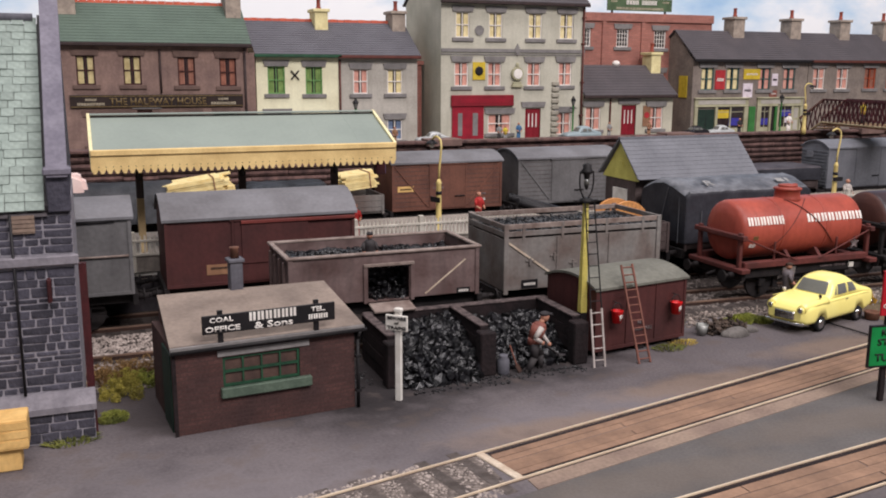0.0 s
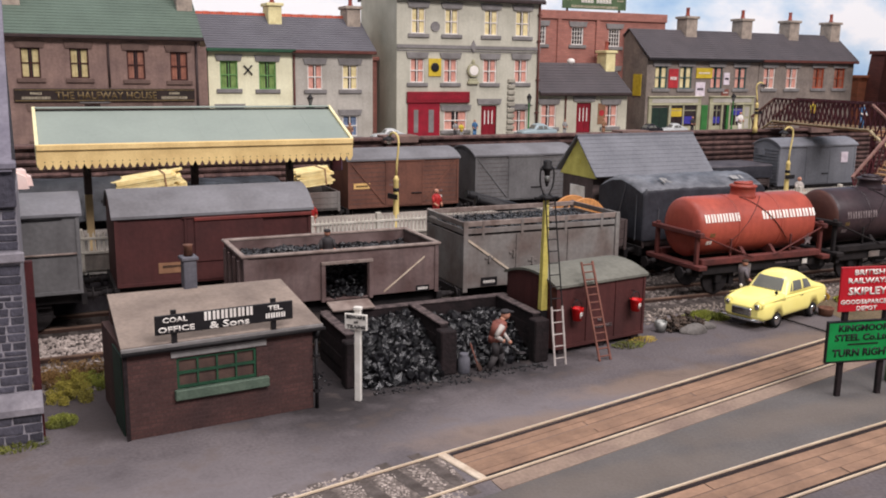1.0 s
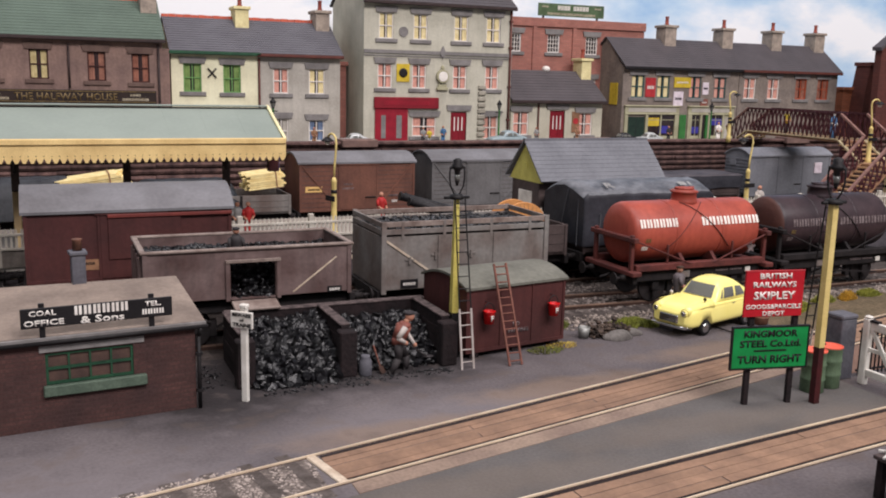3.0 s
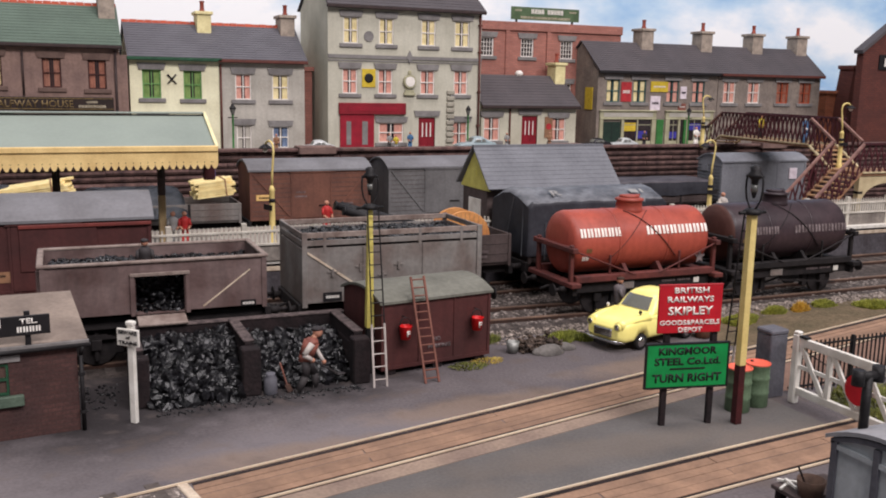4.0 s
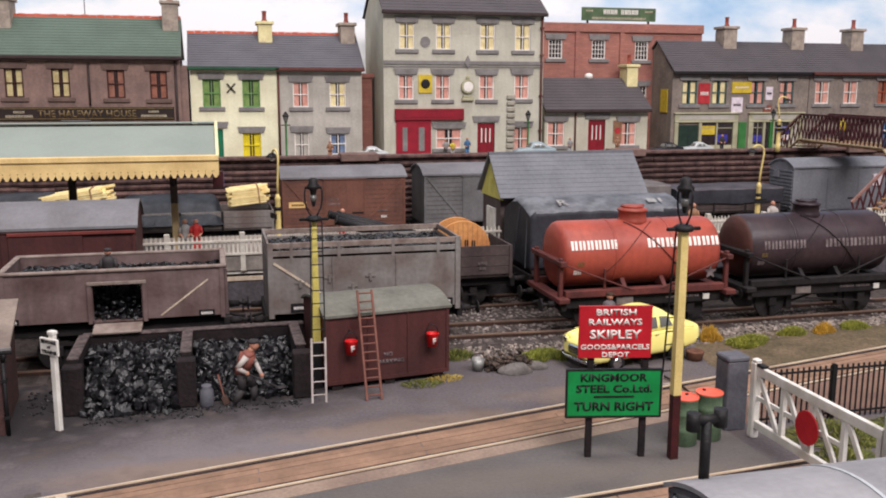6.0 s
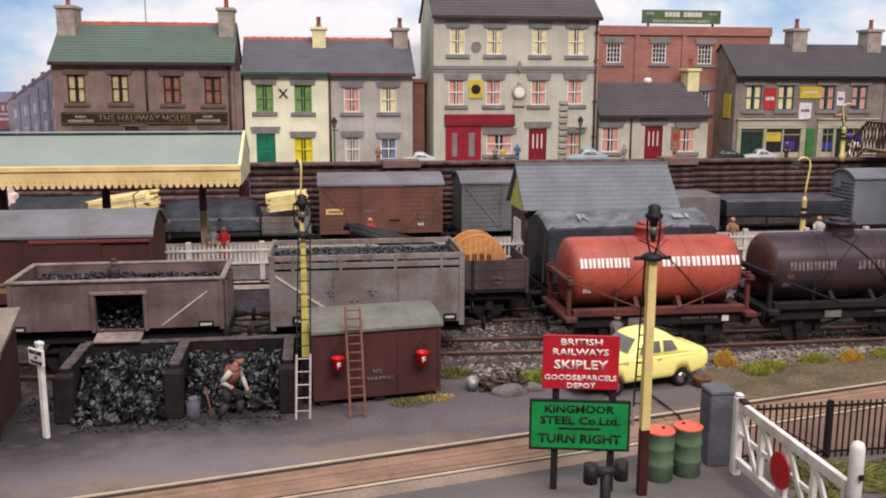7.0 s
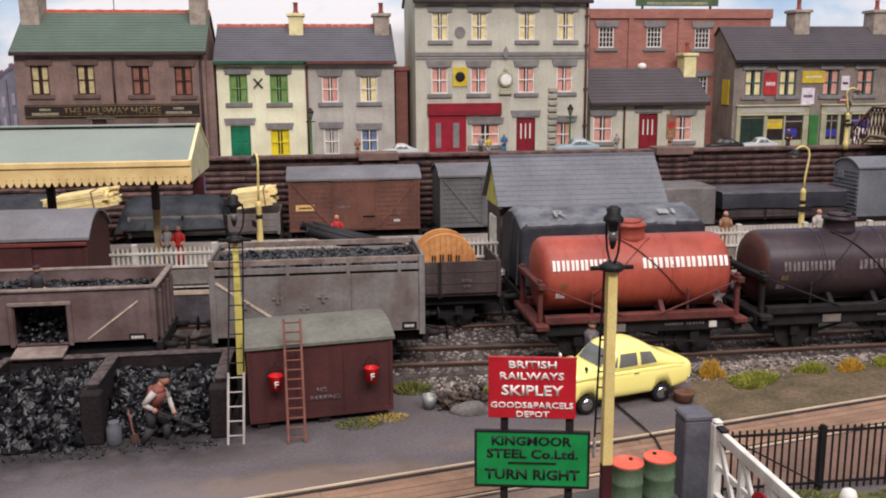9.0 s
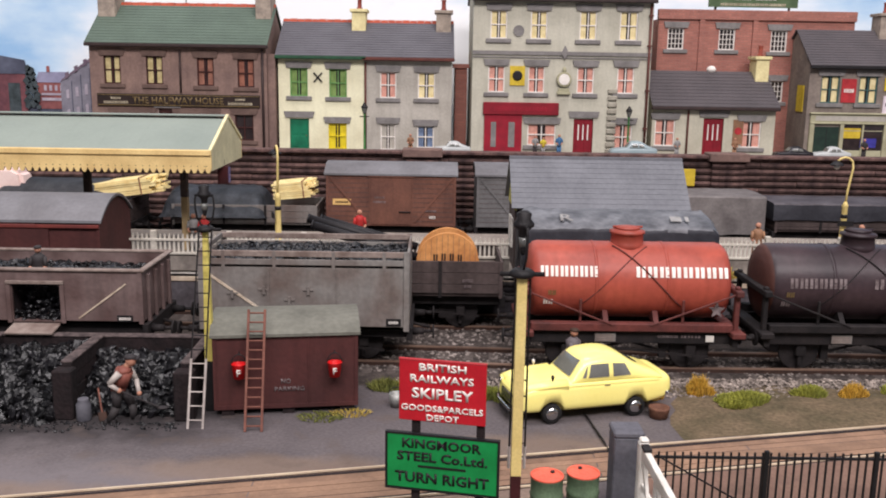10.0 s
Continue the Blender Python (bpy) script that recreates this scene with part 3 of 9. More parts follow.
def tube(pts, r, seg=6):
    """One bent bar through the points."""
    bm = bmesh.new()
    rings = []
    for i, p in enumerate(pts):
        p = Vector(p)
        d = (Vector(pts[min(i + 1, len(pts) - 1)]) - Vector(pts[max(i - 1, 0)])).normalized()
        q = d.to_track_quat("Z", "Y")
        rings.append([bm.verts.new(p + q @ Vector((r * math.cos(2 * math.pi * k / seg), r * math.sin(2 * math.pi * k / seg), 0))) for k in range(seg)])
    for a, b in zip(rings, rings[1:]):
        # keep the rings from twisting against one another
        k = min(range(seg), key=lambda j: (b[j].co - a[0].co).length)
        b[:] = b[k:] + b[:k]
        for i in range(seg):
            bm.faces.new((a[i], a[(i + 1) % seg], b[(i + 1) % seg], b[i])).smooth = True
    bm.faces.new(rings[0])
    bm.faces.new(rings[-1])
    return bm


def rods(*args, r=0.03, seg=8):
    bm = bmesh.new()
    for p, q in args:
        rod(bm, p, q, r, seg=seg)
    return bm


def beam(bm, p, q, w, h):
    """A square bar from p to q, w across and h deep."""
    p, q = Vector(p), Vector(q)
    d = q - p
    vs = bmesh.ops.create_cube(bm, size=1)["verts"]
    bmesh.ops.transform(bm, matrix=Matrix.Translation((p + q) / 2) @ d.to_track_quat("X", "Z").to_matrix().to_4x4() @ Matrix.Diagonal((d.length, w, h, 1)), verts=vs)
    return bm


def ball(bm, c, r, sx=1, sy=1, sz=1, mi=0, u=12, v=8):
    vs = bmesh.ops.create_uvsphere(bm, u_segments=u, v_segments=v, radius=r)["verts"]
    bmesh.ops.transform(bm, matrix=Matrix.LocRotScale(c, None, (sx, sy, sz)), verts=vs)
    for f in {f for w in vs for f in w.link_faces}:
        f.material_index, f.smooth = mi, True
    return bm


def prism(bm, outline, a, b, axis="x", smooth=False):
    """An outline, in (y, z) for axis x or (x, z) for axis y, drawn out from a to b."""
    def p(u, v, w):
        return (w, u, v) if axis == "x" else (u, w, v) if axis == "y" else (u, v, w)
    va, vb = [bm.verts.new(p(u, v, a)) for u, v in outline], [bm.verts.new(p(u, v, b)) for u, v in outline]
    n = len(outline)
    for i in range(n):
        f = bm.faces.new((va[i], va[(i + 1) % n], vb[(i + 1) % n], vb[i]))
        f.smooth = smooth
    bm.faces.new(va[::-1])
    bm.faces.new(vb)
    return bm


def lathe(bm, profile, c=(0, 0, 0), seg=16, axis="z", mi=0, smooth=True):
    """A profile of (radius, height) turned about an axis."""
    rings = []
    for r, h in profile:
        ring = []
        for i in range(seg):
            t = 2 * math.pi * i / seg
            u, v = r * math.cos(t), r * math.sin(t)
            q = (u, v, h) if axis == "z" else (h, u, v) if axis == "x" else (u, h, v)
            ring.append(bm.verts.new(Vector(q) + Vector(c)))
        rings.append(ring)
    for a, b in zip(rings, rings[1:]):
        for i in range(seg):
            f = bm.faces.new((a[i], a[(i + 1) % seg], b[(i + 1) % seg], b[i]))
            f.smooth, f.material_index = smooth, mi
    for ring in (rings[0], rings[-1]):
        bm.faces.new(ring).material_index = mi
    return bm


def arc(y0, y1, z, rise, n=10):
    """Points of a low arch from (y0, z) to (y1, z)."""
    return [(y0 + (y1 - y0) * i / n, z + rise * (1 - (2 * i / n - 1) ** 2)) for i in range(n + 1)]


def arched_roof(x0, x1, y0, y1, z, rise, thick=0.07):
    out = arc(y0, y1, z, rise)
    inn = [(y, zz - thick) for y, zz in out][::-1]
    return prism(bmesh.new(), out + inn, x0, x1, "x")


def text_mesh(body, width, height, depth=0.012, flip=False):
    """Lettering in the x-z plane that faces -y, centred, stretched to width and height."""
    cu = bpy.data.curves.new("lettering", "FONT")
    cu.body, cu.align_x, cu.resolution_u, cu.offset = body, "CENTER", 2, 0.022
    ob = bpy.data.objects.new("lettering", cu)
    scene.collection.objects.link(ob)
    bpy.context.view_layer.update()
    me = bpy.data.meshes.new_from_object(ob.evaluated_get(bpy.context.evaluated_depsgraph_get()))
    bpy.data.objects.remove(ob)
    bm = bmesh.new()
    bm.from_mesh(me)
    xs, ys = [v.co.x for v in bm.verts], [v.co.y for v in bm.verts]
    cx, cy = (min(xs) + max(xs)) / 2, (min(ys) + max(ys)) / 2
    kx, ky = width / (max(xs) - min(xs)), height / (max(ys) - min(ys))
    for v in bm.verts:
        v.co = Vector(((v.co.x - cx) * kx, 0, (v.co.y - cy) * ky))
    ext = bmesh.ops.extrude_face_region(bm, geom=bm.faces[:])
    bmesh.ops.translate(bm, vec=(0, -depth, 0), verts=[e for e in ext["geom"] if isinstance(e, bmesh.types.BMVert)])
    return bm


def letter(body, x, y, z, width, height, material, parent, name="lettering"):
    return part(name, text_mesh(body, width, height), material, parent, m=at(x, y, z))


def bars(count, width, height, x, y, z, material, parent, bend=None, name="lettering"):
    """Writing that is not spelt out: a pair of upright bars for each letter."""
    bm = bmesh.new()
    step = width / count
    for i in range(count):
        u = x - width / 2 + step * i
        for a, b in ((0.1, 0.4), (0.56, 0.86)):
            box(bm, u + step * a, u + step * b, y - 0.012, y, z - height / 2, z + height / 2)
    return part(name, bm, material, parent)


def pierced(bm, x0, x1, z0, z1, y0, y1, holes):
    """A wall from y0 to y1 thick with rectangular holes (x0, x1, z0, z1) through it."""
    xs = sorted({x0, x1, *[v for h in holes for v in h[:2]]})
    zs = sorted({z0, z1, *[v for h in holes for v in h[2:4]]})
    for a, b in zip(xs, xs[1:]):
        run = None
        for c, d in zip(zs, zs[1:]):
            mx, mz = (a + b) / 2, (c + d) / 2
            solid = not any(h[0] < mx < h[1] and h[2] < mz < h[3] for h in holes)
            if solid:
                run = (run[0], d) if run else (c, d)
            if not solid or d == zs[-1]:
                if run:
                    box(bm, a, b, y0, y1, run[0], run[1])
                run = None
    bmesh.ops.remove_doubles(bm, verts=bm.verts[:], dist=1e-5)
    return bm


def slope(x0, x1, y0, z0, y1, z1, rows, lap=0.045, thick=0.05):
    """A roof slope from the eave (y0, z0) to the ridge (y1, z1), in overlapping courses with real steps."""
    d, pts = Vector((0, y1 - y0, z1 - z0)), []
    nrm = Vector((0, -(z1 - z0), y1 - y0)).normalized()
    if nrm.z < 0:
        nrm = -nrm
    for i in range(rows):
        a, b = Vector((0, y0, z0)) + d * (i / rows), Vector((0, y0, z0)) + d * ((i + 1) / rows)
        pts += [a + nrm * (thick + lap), b + nrm * thick]
    return prism(bmesh.new(), [(y0, z0)] + [(q.y, q.z) for q in pts] + [(y1, z1)], x0, x1, "x")


# ---- the board, the ground and the backscene ----
X0, X1 = -16.0, 66.0
solo("table", boxes((X0 - 1.5, X1 + 1.5, -7.5, 54.5, -3.2, -1.6), bevel=0.2), "hallfloor", "plain wooden table beneath the baseboard", "table")
solo("baseboard", boxes((X0, X1, -6, 53.2, -1.6, -0.45)), "tableboard", "plywood baseboard that carries the model railway", "baseboard")
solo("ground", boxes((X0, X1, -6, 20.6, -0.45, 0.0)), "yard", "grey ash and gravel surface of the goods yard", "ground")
solo("ground_ballast", boxes((X0, X1, 20.6, 27.1, -0.45, 0.0)), "darkbed", "sooty ballast bed beneath the sidings", "ground")
solo("ground_back", boxes((X0, X1, 33.6, 39.0, -0.45, 0.0)), "darkbed", "dark ballast bed beneath the far line", "ground")
solo("backscene", boxes((X0, X1, 52.4, 52.7, -0.4, 34)), "sky", "painted backscene board with blue sky and white clouds", "backscene")
solo("street", boxes((X0, X1, 39.55, 52.4, -0.45, 3.12)), "road", "raised grey street in front of the terraced houses", "street")


def track(name, centre, x0, x1, label, z=0.0, step=0.62, sleepers=True, head_m="railrust"):
    """Rails on sleepers that follow y = centre(x)."""
    tr = thing(name, x0, centre(x0), z, label, "track", kind="structure")
    ox, oy = x0, centre(x0)
    n = int((x1 - x0) / 1.5)
    for side in (-0.63, 0.63):
        foot, head = bmesh.new(), bmesh.new()
        for i in range(n):
            a, b = x0 + (x1 - x0) * i / n, x0 + (x1 - x0) * (i + 1) / n
            p, q = Vector((a - ox, centre(a) - oy, 0)), Vector((b - ox, centre(b) - oy, 0))
            nn = (q - p).normalized()
            o = Vector((-nn.y, nn.x, 0)) * side
            beam(foot, p + o + Vector((0, 0, 0.06)), q + o + Vector((0, 0, 0.06)), 0.045 if head_m == "railtop" else 0.07, 0.1)
            beam(head, p + o + Vector((0, 0, 0.125)), q + o + Vector((0, 0, 0.125)), 0.032 if head_m == "railtop" else 0.08, 0.035)
        rail = part("rail", foot, "rust", tr)
        part("rail_head", head, head_m, rail, "bright worn rail head" if head_m == "railtop" else "dull worn rail head")
    if sleepers:
        bm = boxes((-0.125, 0.125, -1.25, 1.25, -0.06, 0.022), bevel=0.015)
        me = mesh_of("sleeper", bm, "sleeper")
        for i in range(min(290, int((x1 - x0) / step))):
            x = x0 + step * (i + 0.5)
            slope_deg = math.degrees(math.atan((centre(x + 0.1) - centre(x - 0.1)) / 0.2))
            part("sleeper", me, "sleeper", tr, m=at(x - ox, centre(x) - oy, 0, slope_deg + random.uniform(-1, 1)))
    return tr


def line_a(x):
    """Centre of the plank-covered yard line."""
    return 13.80 + 0.215 * (x - 6.68)


def line_b(x):
    """Centre of the nearest line, on a gentle curve."""
    return 11.27 + 0.118 * (x - 11.7) - 0.0022 * (x - 11.7) ** 2


def line_1(x):
    return 22.05 + 0.7 / (1 + math.exp(-(x - 9.8) * 1.2)) - 0.3 / (1 + math.exp(-(x - 17) * 0.8))


def line_2(x):
    return 25.85


def line_3(x):
    return 36.6


track("track_yard", line_a, -14, 64, "yard siding whose rails lie level with timber crossing planks", z=-0.095, sleepers=False, head_m="railtop")
track("track_front", line_b, -8, 19.8, "curved line with rails set level with timber crossing planks", z=-0.095, sleepers=False, head_m="railtop")
track("track_siding", line_1, -12, 60, "goods siding with rusty rails and dark sleepers", z=-0.02)
track("track_loop", line_2, -12, 60, "second goods line beside the platform", z=-0.02)
track("track_far", line_3, -14, 62, "far line in front of the retaining wall", z=-0.02)


def lumps(name, spots, r0, r1, material, label, category, flat=0.7, group="", shard=1.0):
    """A scatter of angular stones, one joined mesh. spots: (x, y, z)."""
    verts, faces = [], []
    bm = bmesh.new()
    hull = bmesh.ops.create_icosphere(bm, subdivisions=1, radius=1)["verts"]
    shape = [v.co.copy() for v in hull]
    bm.verts.index_update()
    tri = [[v.index for v in f.verts] for f in bm.faces]
    bm.free()
    for x, y, z in spots:
        r = random.uniform(r0, r1)
        e = Euler([random.uniform(0, 6.28) for _ in range(3)]).to_matrix()
        k = Vector((random.uniform(0.6, 1.2), random.uniform(0.6, 1.2), random.uniform(0.45, 1.0) * shard))
        o = len(verts)
        for v in shape:
            j = random.uniform(0.72, 1.15)
            w = e @ Vector((v.x * k.x, v.y * k.y, v.z * k.z)) * r * j
            verts.append(((x + w.x) * S, (y + w.y) * S, (z + w.z * flat) * S))
        faces += [[o + i for i in t] for t in tri]
    me = bpy.data.meshes.new(name)
    me.from_pydata(verts, [], faces)
    me.materials.append(M[material])
    ob = new(name, me)
    return tagged(ob, label, category, group, "stuff")


rnd = random.uniform
lumps("ballast", [(rnd(15, 32), rnd(20.0, 21.2) + 0.0, rnd(0, 0.03)) for _ in range(2600)], 0.025, 0.065, "ballastdirty", "loose dusty ballast along the goods siding", "ballast")
lumps("ballast", [(rnd(14, 32), rnd(21.6, 23.6), rnd(-0.02, 0.01)) for _ in range(2200)], 0.03, 0.075, "ballast", "pale ballast between the siding rails", "ballast")
lumps("ballast", [(x, line_a(x) + rnd(-0.58, 0.58), rnd(-0.02, 0.0)) for x in [rnd(-2, 6.4) for _ in range(6500)] if 0.15 < (6.15 - x) % 0.66 < 0.52] + [(x, line_a(x) + rnd(0.68, 0.9) + 0.12 * noise.noise((x * 1.3, 0, 0)), 0.0) for x in [rnd(-2, 5.2) for _ in range(700)]] + [(x, line_a(x) - rnd(0.68, 0.95), 0.0) for x in [rnd(-2, 6.2) for _ in range(700)]], 0.02, 0.05, "ballastpale", "pale ballast of the yard siding short of the planks", "ballast")
lumps("ballast", [(x, 20.95 + 0.22 * noise.noise((x * 0.9, 0, 4)) + rnd(-0.28, 0.3), rnd(0.02, 0.07)) for x in [rnd(21.4, 40) for _ in range(3200)]], 0.025, 0.06, "ballastdirty", "dusty ballast shoulder behind the verge", "ballast")
lumps("ballast", [(rnd(-2, 1.4), rnd(20.3, 22.4), rnd(0, 0.03)) for _ in range(1100)], 0.03, 0.08, "ballastpale", "pale ballast beside the coal office", "ballast")
lumps("ballast", [(rnd(-1.6, 2.6), rnd(22.9, 24.7), rnd(0, 0.03)) for _ in range(1200)], 0.03, 0.08, "ballastpale", "pale ballast between the sidings", "ballast")
lumps("ballast", [(rnd(13.8, 22), rnd(23.8, 26.6), rnd(-0.02, 0.02)) for _ in range(1400)], 0.03, 0.075, "ballast", "ballast beneath the loop wagons", "ballast")

# timber crossing planks between the rails, and the pale concrete strip beside them


def planking(name, centre, x0, x1, across, label, step):
    th = thing(name, x0, centre(x0), 0, label, "crossing", kind="structure")
    ox, oy = x0, centre(x0)
    for k, (u0, u1) in enumerate(across):
        x = x0 + (0.0 if k % 2 == 0 else -step / 2)
        while x < x1:
            a, b = max(x, x0), min(x + step, x1)
            if b - a > 0.2:
                bm = bmesh.new()
                nseg = 3
                up = 0.004 + random.uniform(0, 0.012)
                pts = []
                for i in range(nseg + 1):
                    xx = a + 0.012 + (b - a - 0.024) * i / nseg
                    pts.append((xx, centre(xx) + u0 + 0.009, centre(xx) + u1 - 0.009))
                for (xa, ya, yb), (xb, yc, yd) in zip(pts, pts[1:]):
                    vs = [bm.verts.new((px - ox, py - oy, pz)) for pz in (-0.1, up) for px, py in ((xa, ya), (xb, yc), (xb, yd), (xa, yb))]
                    for q in ((3, 2, 1, 0), (4, 5, 6, 7), (0, 1, 5, 4), (1, 2, 6, 5), (2, 3, 7, 6), (3, 0, 4, 7)):
                        bm.faces.new([vs[i] for i in q])
                bmesh.ops.remove_doubles(bm, verts=bm.verts[:], dist=1e-4)
                part("plank", bm, "plank", th)
            x += step
    return th


def flangeway(name, centre, x0, x1):
    """Flat dark strips that paint the shade of the grooves between the rails and the crossing planks."""
    for side in (-1, 1):
        bm = bmesh.new()
        n_ = int((x1 - x0) / 0.8)
        for i in range(n_):
            a, b = x0 + (x1 - x0) * i / n_, x0 + (x1 - x0) * (i + 1) / n_
            bm.faces.new([bm.verts.new((x, centre(x) + side * u, 0.004)) for x, u in ((a, 0.49), (b, 0.49), (b, 0.6), (a, 0.6))])
        bmesh.ops.remove_doubles(bm, verts=bm.verts[:], dist=1e-4)
        solo(name, bm, "sooty", "flat dark strip painting the shade of the flangeway groove", "track")


# no groove is cut: its shade is laid on as a dark strip
flangeway("flangeway", line_a, 6.6, 40)
flangeway("flangeway", line_b, 2.0, 19.6)
inner = [(-0.5 + i / 5, -0.5 + (i + 1) / 5) for i in range(5)]
pl = planking("crossing_planks", line_a, 6.6, 40, inner, "reddish worn timber planks laid between the yard rails", 6.2)
bm = bmesh.new()
box(bm, -0.12, 0.06, -0.62, 0.62, -0.1, 0.035, bevel=0.015)
part("end_board", bm, "edge", pl, "pale painted end board", m=at(0, 0, 0, 12))
planking("crossing_planks", line_b, 2.0, 19.6, [(-0.5 + i / 4, -0.5 + (i + 1) / 4) for i in range(4)], "reddish timber planks laid between the front rails", 5.4)
bm = bmesh.new()
for i in range(9):
    a, b = -2.6 + 1.0 * i, -1.6 + 1.0 * i
    vs = [bm.verts.new((x, line_a(x) + u, z)) for z in (-0.05, 0.006) for x, u in ((a, -0.6), (b, -0.6), (b, 0.6), (a, 0.6))]
    for q in ((3, 2, 1, 0), (4, 5, 6, 7), (0, 1, 5, 4), (1, 2, 6, 5), (2, 3, 7, 6), (3, 0, 4, 7)):
        bm.faces.new([vs[j] for j in q])
bmesh.ops.remove_doubles(bm, verts=bm.verts[:], dist=1e-4)
solo("ballast_bed", bm, "ballast_bed", "stone bed between the yard rails", "ballast", kind="stuff")
sl = thing("sleepers", 6.0, line_a(6.0), 0, "weathered timber sleepers of the yard siding", "sleeper", kind="structure")
me = mesh_of("sleeper", boxes((-0.13, 0.13, -0.95, 0.95, -0.1, 0.012), bevel=0.015), "sleeper")
for i in range(16):
    x = 6.15 - 0.66 * i
    part("sleeper", me, "sleeper", sl, m=at(x - 6.0, line_a(x) - line_a(6.0), 0, 12.1 + random.uniform(-1.5, 1.5)))

bm = bmesh.new()
for i in range(24):
    a, b = 6.8 + 0.5 * i, 7.3 + 0.5 * i
    vs = [bm.verts.new((x, line_a(x) - u, z)) for z in (-0.05, 0.012) for x, u in ((a, 1.11), (b, 1.11), (b, 0.70), (a, 0.70))]
    for q in ((3, 2, 1, 0), (4, 5, 6, 7), (0, 1, 5, 4), (1, 2, 6, 5), (2, 3, 7, 6), (3, 0, 4, 7)):
        bm.faces.new([vs[j] for j in q])
bmesh.ops.remove_doubles(bm, verts=bm.verts[:], dist=1e-4)
solo("kerb_strip", bm, "strip", "pale worn concrete strip beside the planked rails", "pavement")
bm = bmesh.new()
for i in range(40):
    a, b = -2.0 + 0.55 * i, -1.45 + 0.55 * i
    if b > 19.2:
        break
    vs = [bm.verts.new((x, y, z)) for z in (-0.05, 0.007) for x, y in ((a, line_b(a) + 0.70), (b, line_b(b) + 0.70), (b, max(line_b(b) + 0.75, min(line_a(b) - 1.12, 14.9))), (a, max(line_b(a) + 0.75, min(line_a(a) - 1.12, 14.9))))]
    for q in ((3, 2, 1, 0), (4, 5, 6, 7), (0, 1, 5, 4), (1, 2, 6, 5), (2, 3, 7, 6), (3, 0, 4, 7)):
        bm.faces.new([vs[j] for j in q])
bmesh.ops.remove_doubles(bm, verts=bm.verts[:], dist=1e-4)
solo("road", bm, "asphalt", "smooth dark grey tarmac road between the two lines", "road")
# brown apron between the yard line and the railings
bm = bmesh.new()
for i in range(34):
    a, b = 19.4 + 0.6 * i, 20.0 + 0.6 * i
    vs = [bm.verts.new((x, y, z)) for z in (-0.05, 0.008) for x, y in ((a, 14.62 + 0.1 * noise.noise((a, 0, 2))), (b, 14.62 + 0.1 * noise.noise((b, 0, 2))), (b, line_a(b) - 0.7), (a, line_a(a) - 0.7))]
    for q in ((3, 2, 1, 0), (4, 5, 6, 7), (0, 1, 5, 4), (1, 2, 6, 5), (2, 3, 7, 6), (3, 0, 4, 7)):
        bm.faces.new([vs[j] for j in q])
bmesh.ops.remove_doubles(bm, verts=bm.verts[:], dist=1e-4)
solo("apron", bm, "apron", "reddish-brown beaten ground behind the railings", "ground")
# earth verge behind the yard line
bm = bmesh.new()
n = 30
cols = []
for i in range(n + 1):
    x = 21.05 + 28 * i / n
    row = []
    for j in range(9):
        y0, y1 = line_a(x) + 0.75, 20.9
        y = y0 + (max(y1, y0 + 0.3) - y0) * j / 8
        xr = x + (0.5 * noise.noise((0.3, y * 1.9, 7)) + 0.25 * (j - 4) / 4 if i < 2 else 0.0)
        row.append(bm.verts.new((xr, y, 0.004 + min(1.0, i / 4) * 0.1 * math.sin(math.pi * j / 8) * (0.6 + 0.5 * noise.noise((x * 0.8, y * 0.8, 3))))))
    cols.append(row)
for a, b in zip(cols, cols[1:]):
    for j in range(8):
        bm.faces.new((a[j], b[j], b[j + 1], a[j + 1])).smooth = True
solo("verge", bm, "earth", "brown earth verge between the yard line and the siding", "ground")


def tuft(x, y, z, r, h, material, label, n=150):
    """A clump of many thin blades, of uneven height."""
    verts, faces = [], []
    for _ in range(int(n * 2.2)):
        a, d = random.uniform(0, 6.28), r * math.sqrt(random.random())
        px, py = d * math.cos(a), d * math.sin(a) * 0.7
        hh = h * random.uniform(0.3, 0.85) * (1.15 - 0.75 * d / r)
        lx, ly = random.uniform(-0.6, 0.6) * hh + px * 0.25, random.uniform(-0.6, 0.6) * hh
        b = random.uniform(0, 3.14)
        wx, wy = 0.013 * math.cos(b), 0.013 * math.sin(b)
        o = len(verts)
        verts += [((px - wx) * S, (py - wy) * S, -0.02 * S), ((px + wx) * S, (py + wy) * S, -0.02 * S), ((px + lx * 0.5 + wx) * S, (py + ly * 0.5 + wy) * S, hh * 0.6 * S), ((px + lx * 0.5 - wx) * S, (py + ly * 0.5 - wy) * S, hh * 0.6 * S), ((px + lx) * S, (py + ly) * S, hh * S)]
        faces += [(o, o + 1, o + 2, o + 3), (o + 3, o + 2, o + 4)]
    me = bpy.data.meshes.new("grass_tuft")
    me.from_pydata(verts, [], faces)
    me.materials.append(M[material])
    ob = new("grass_tuft", me)
    ob.matrix_basis = at(x, y, z)
    return tagged(ob, label, "grass", "weeds round the yard", "stuff")


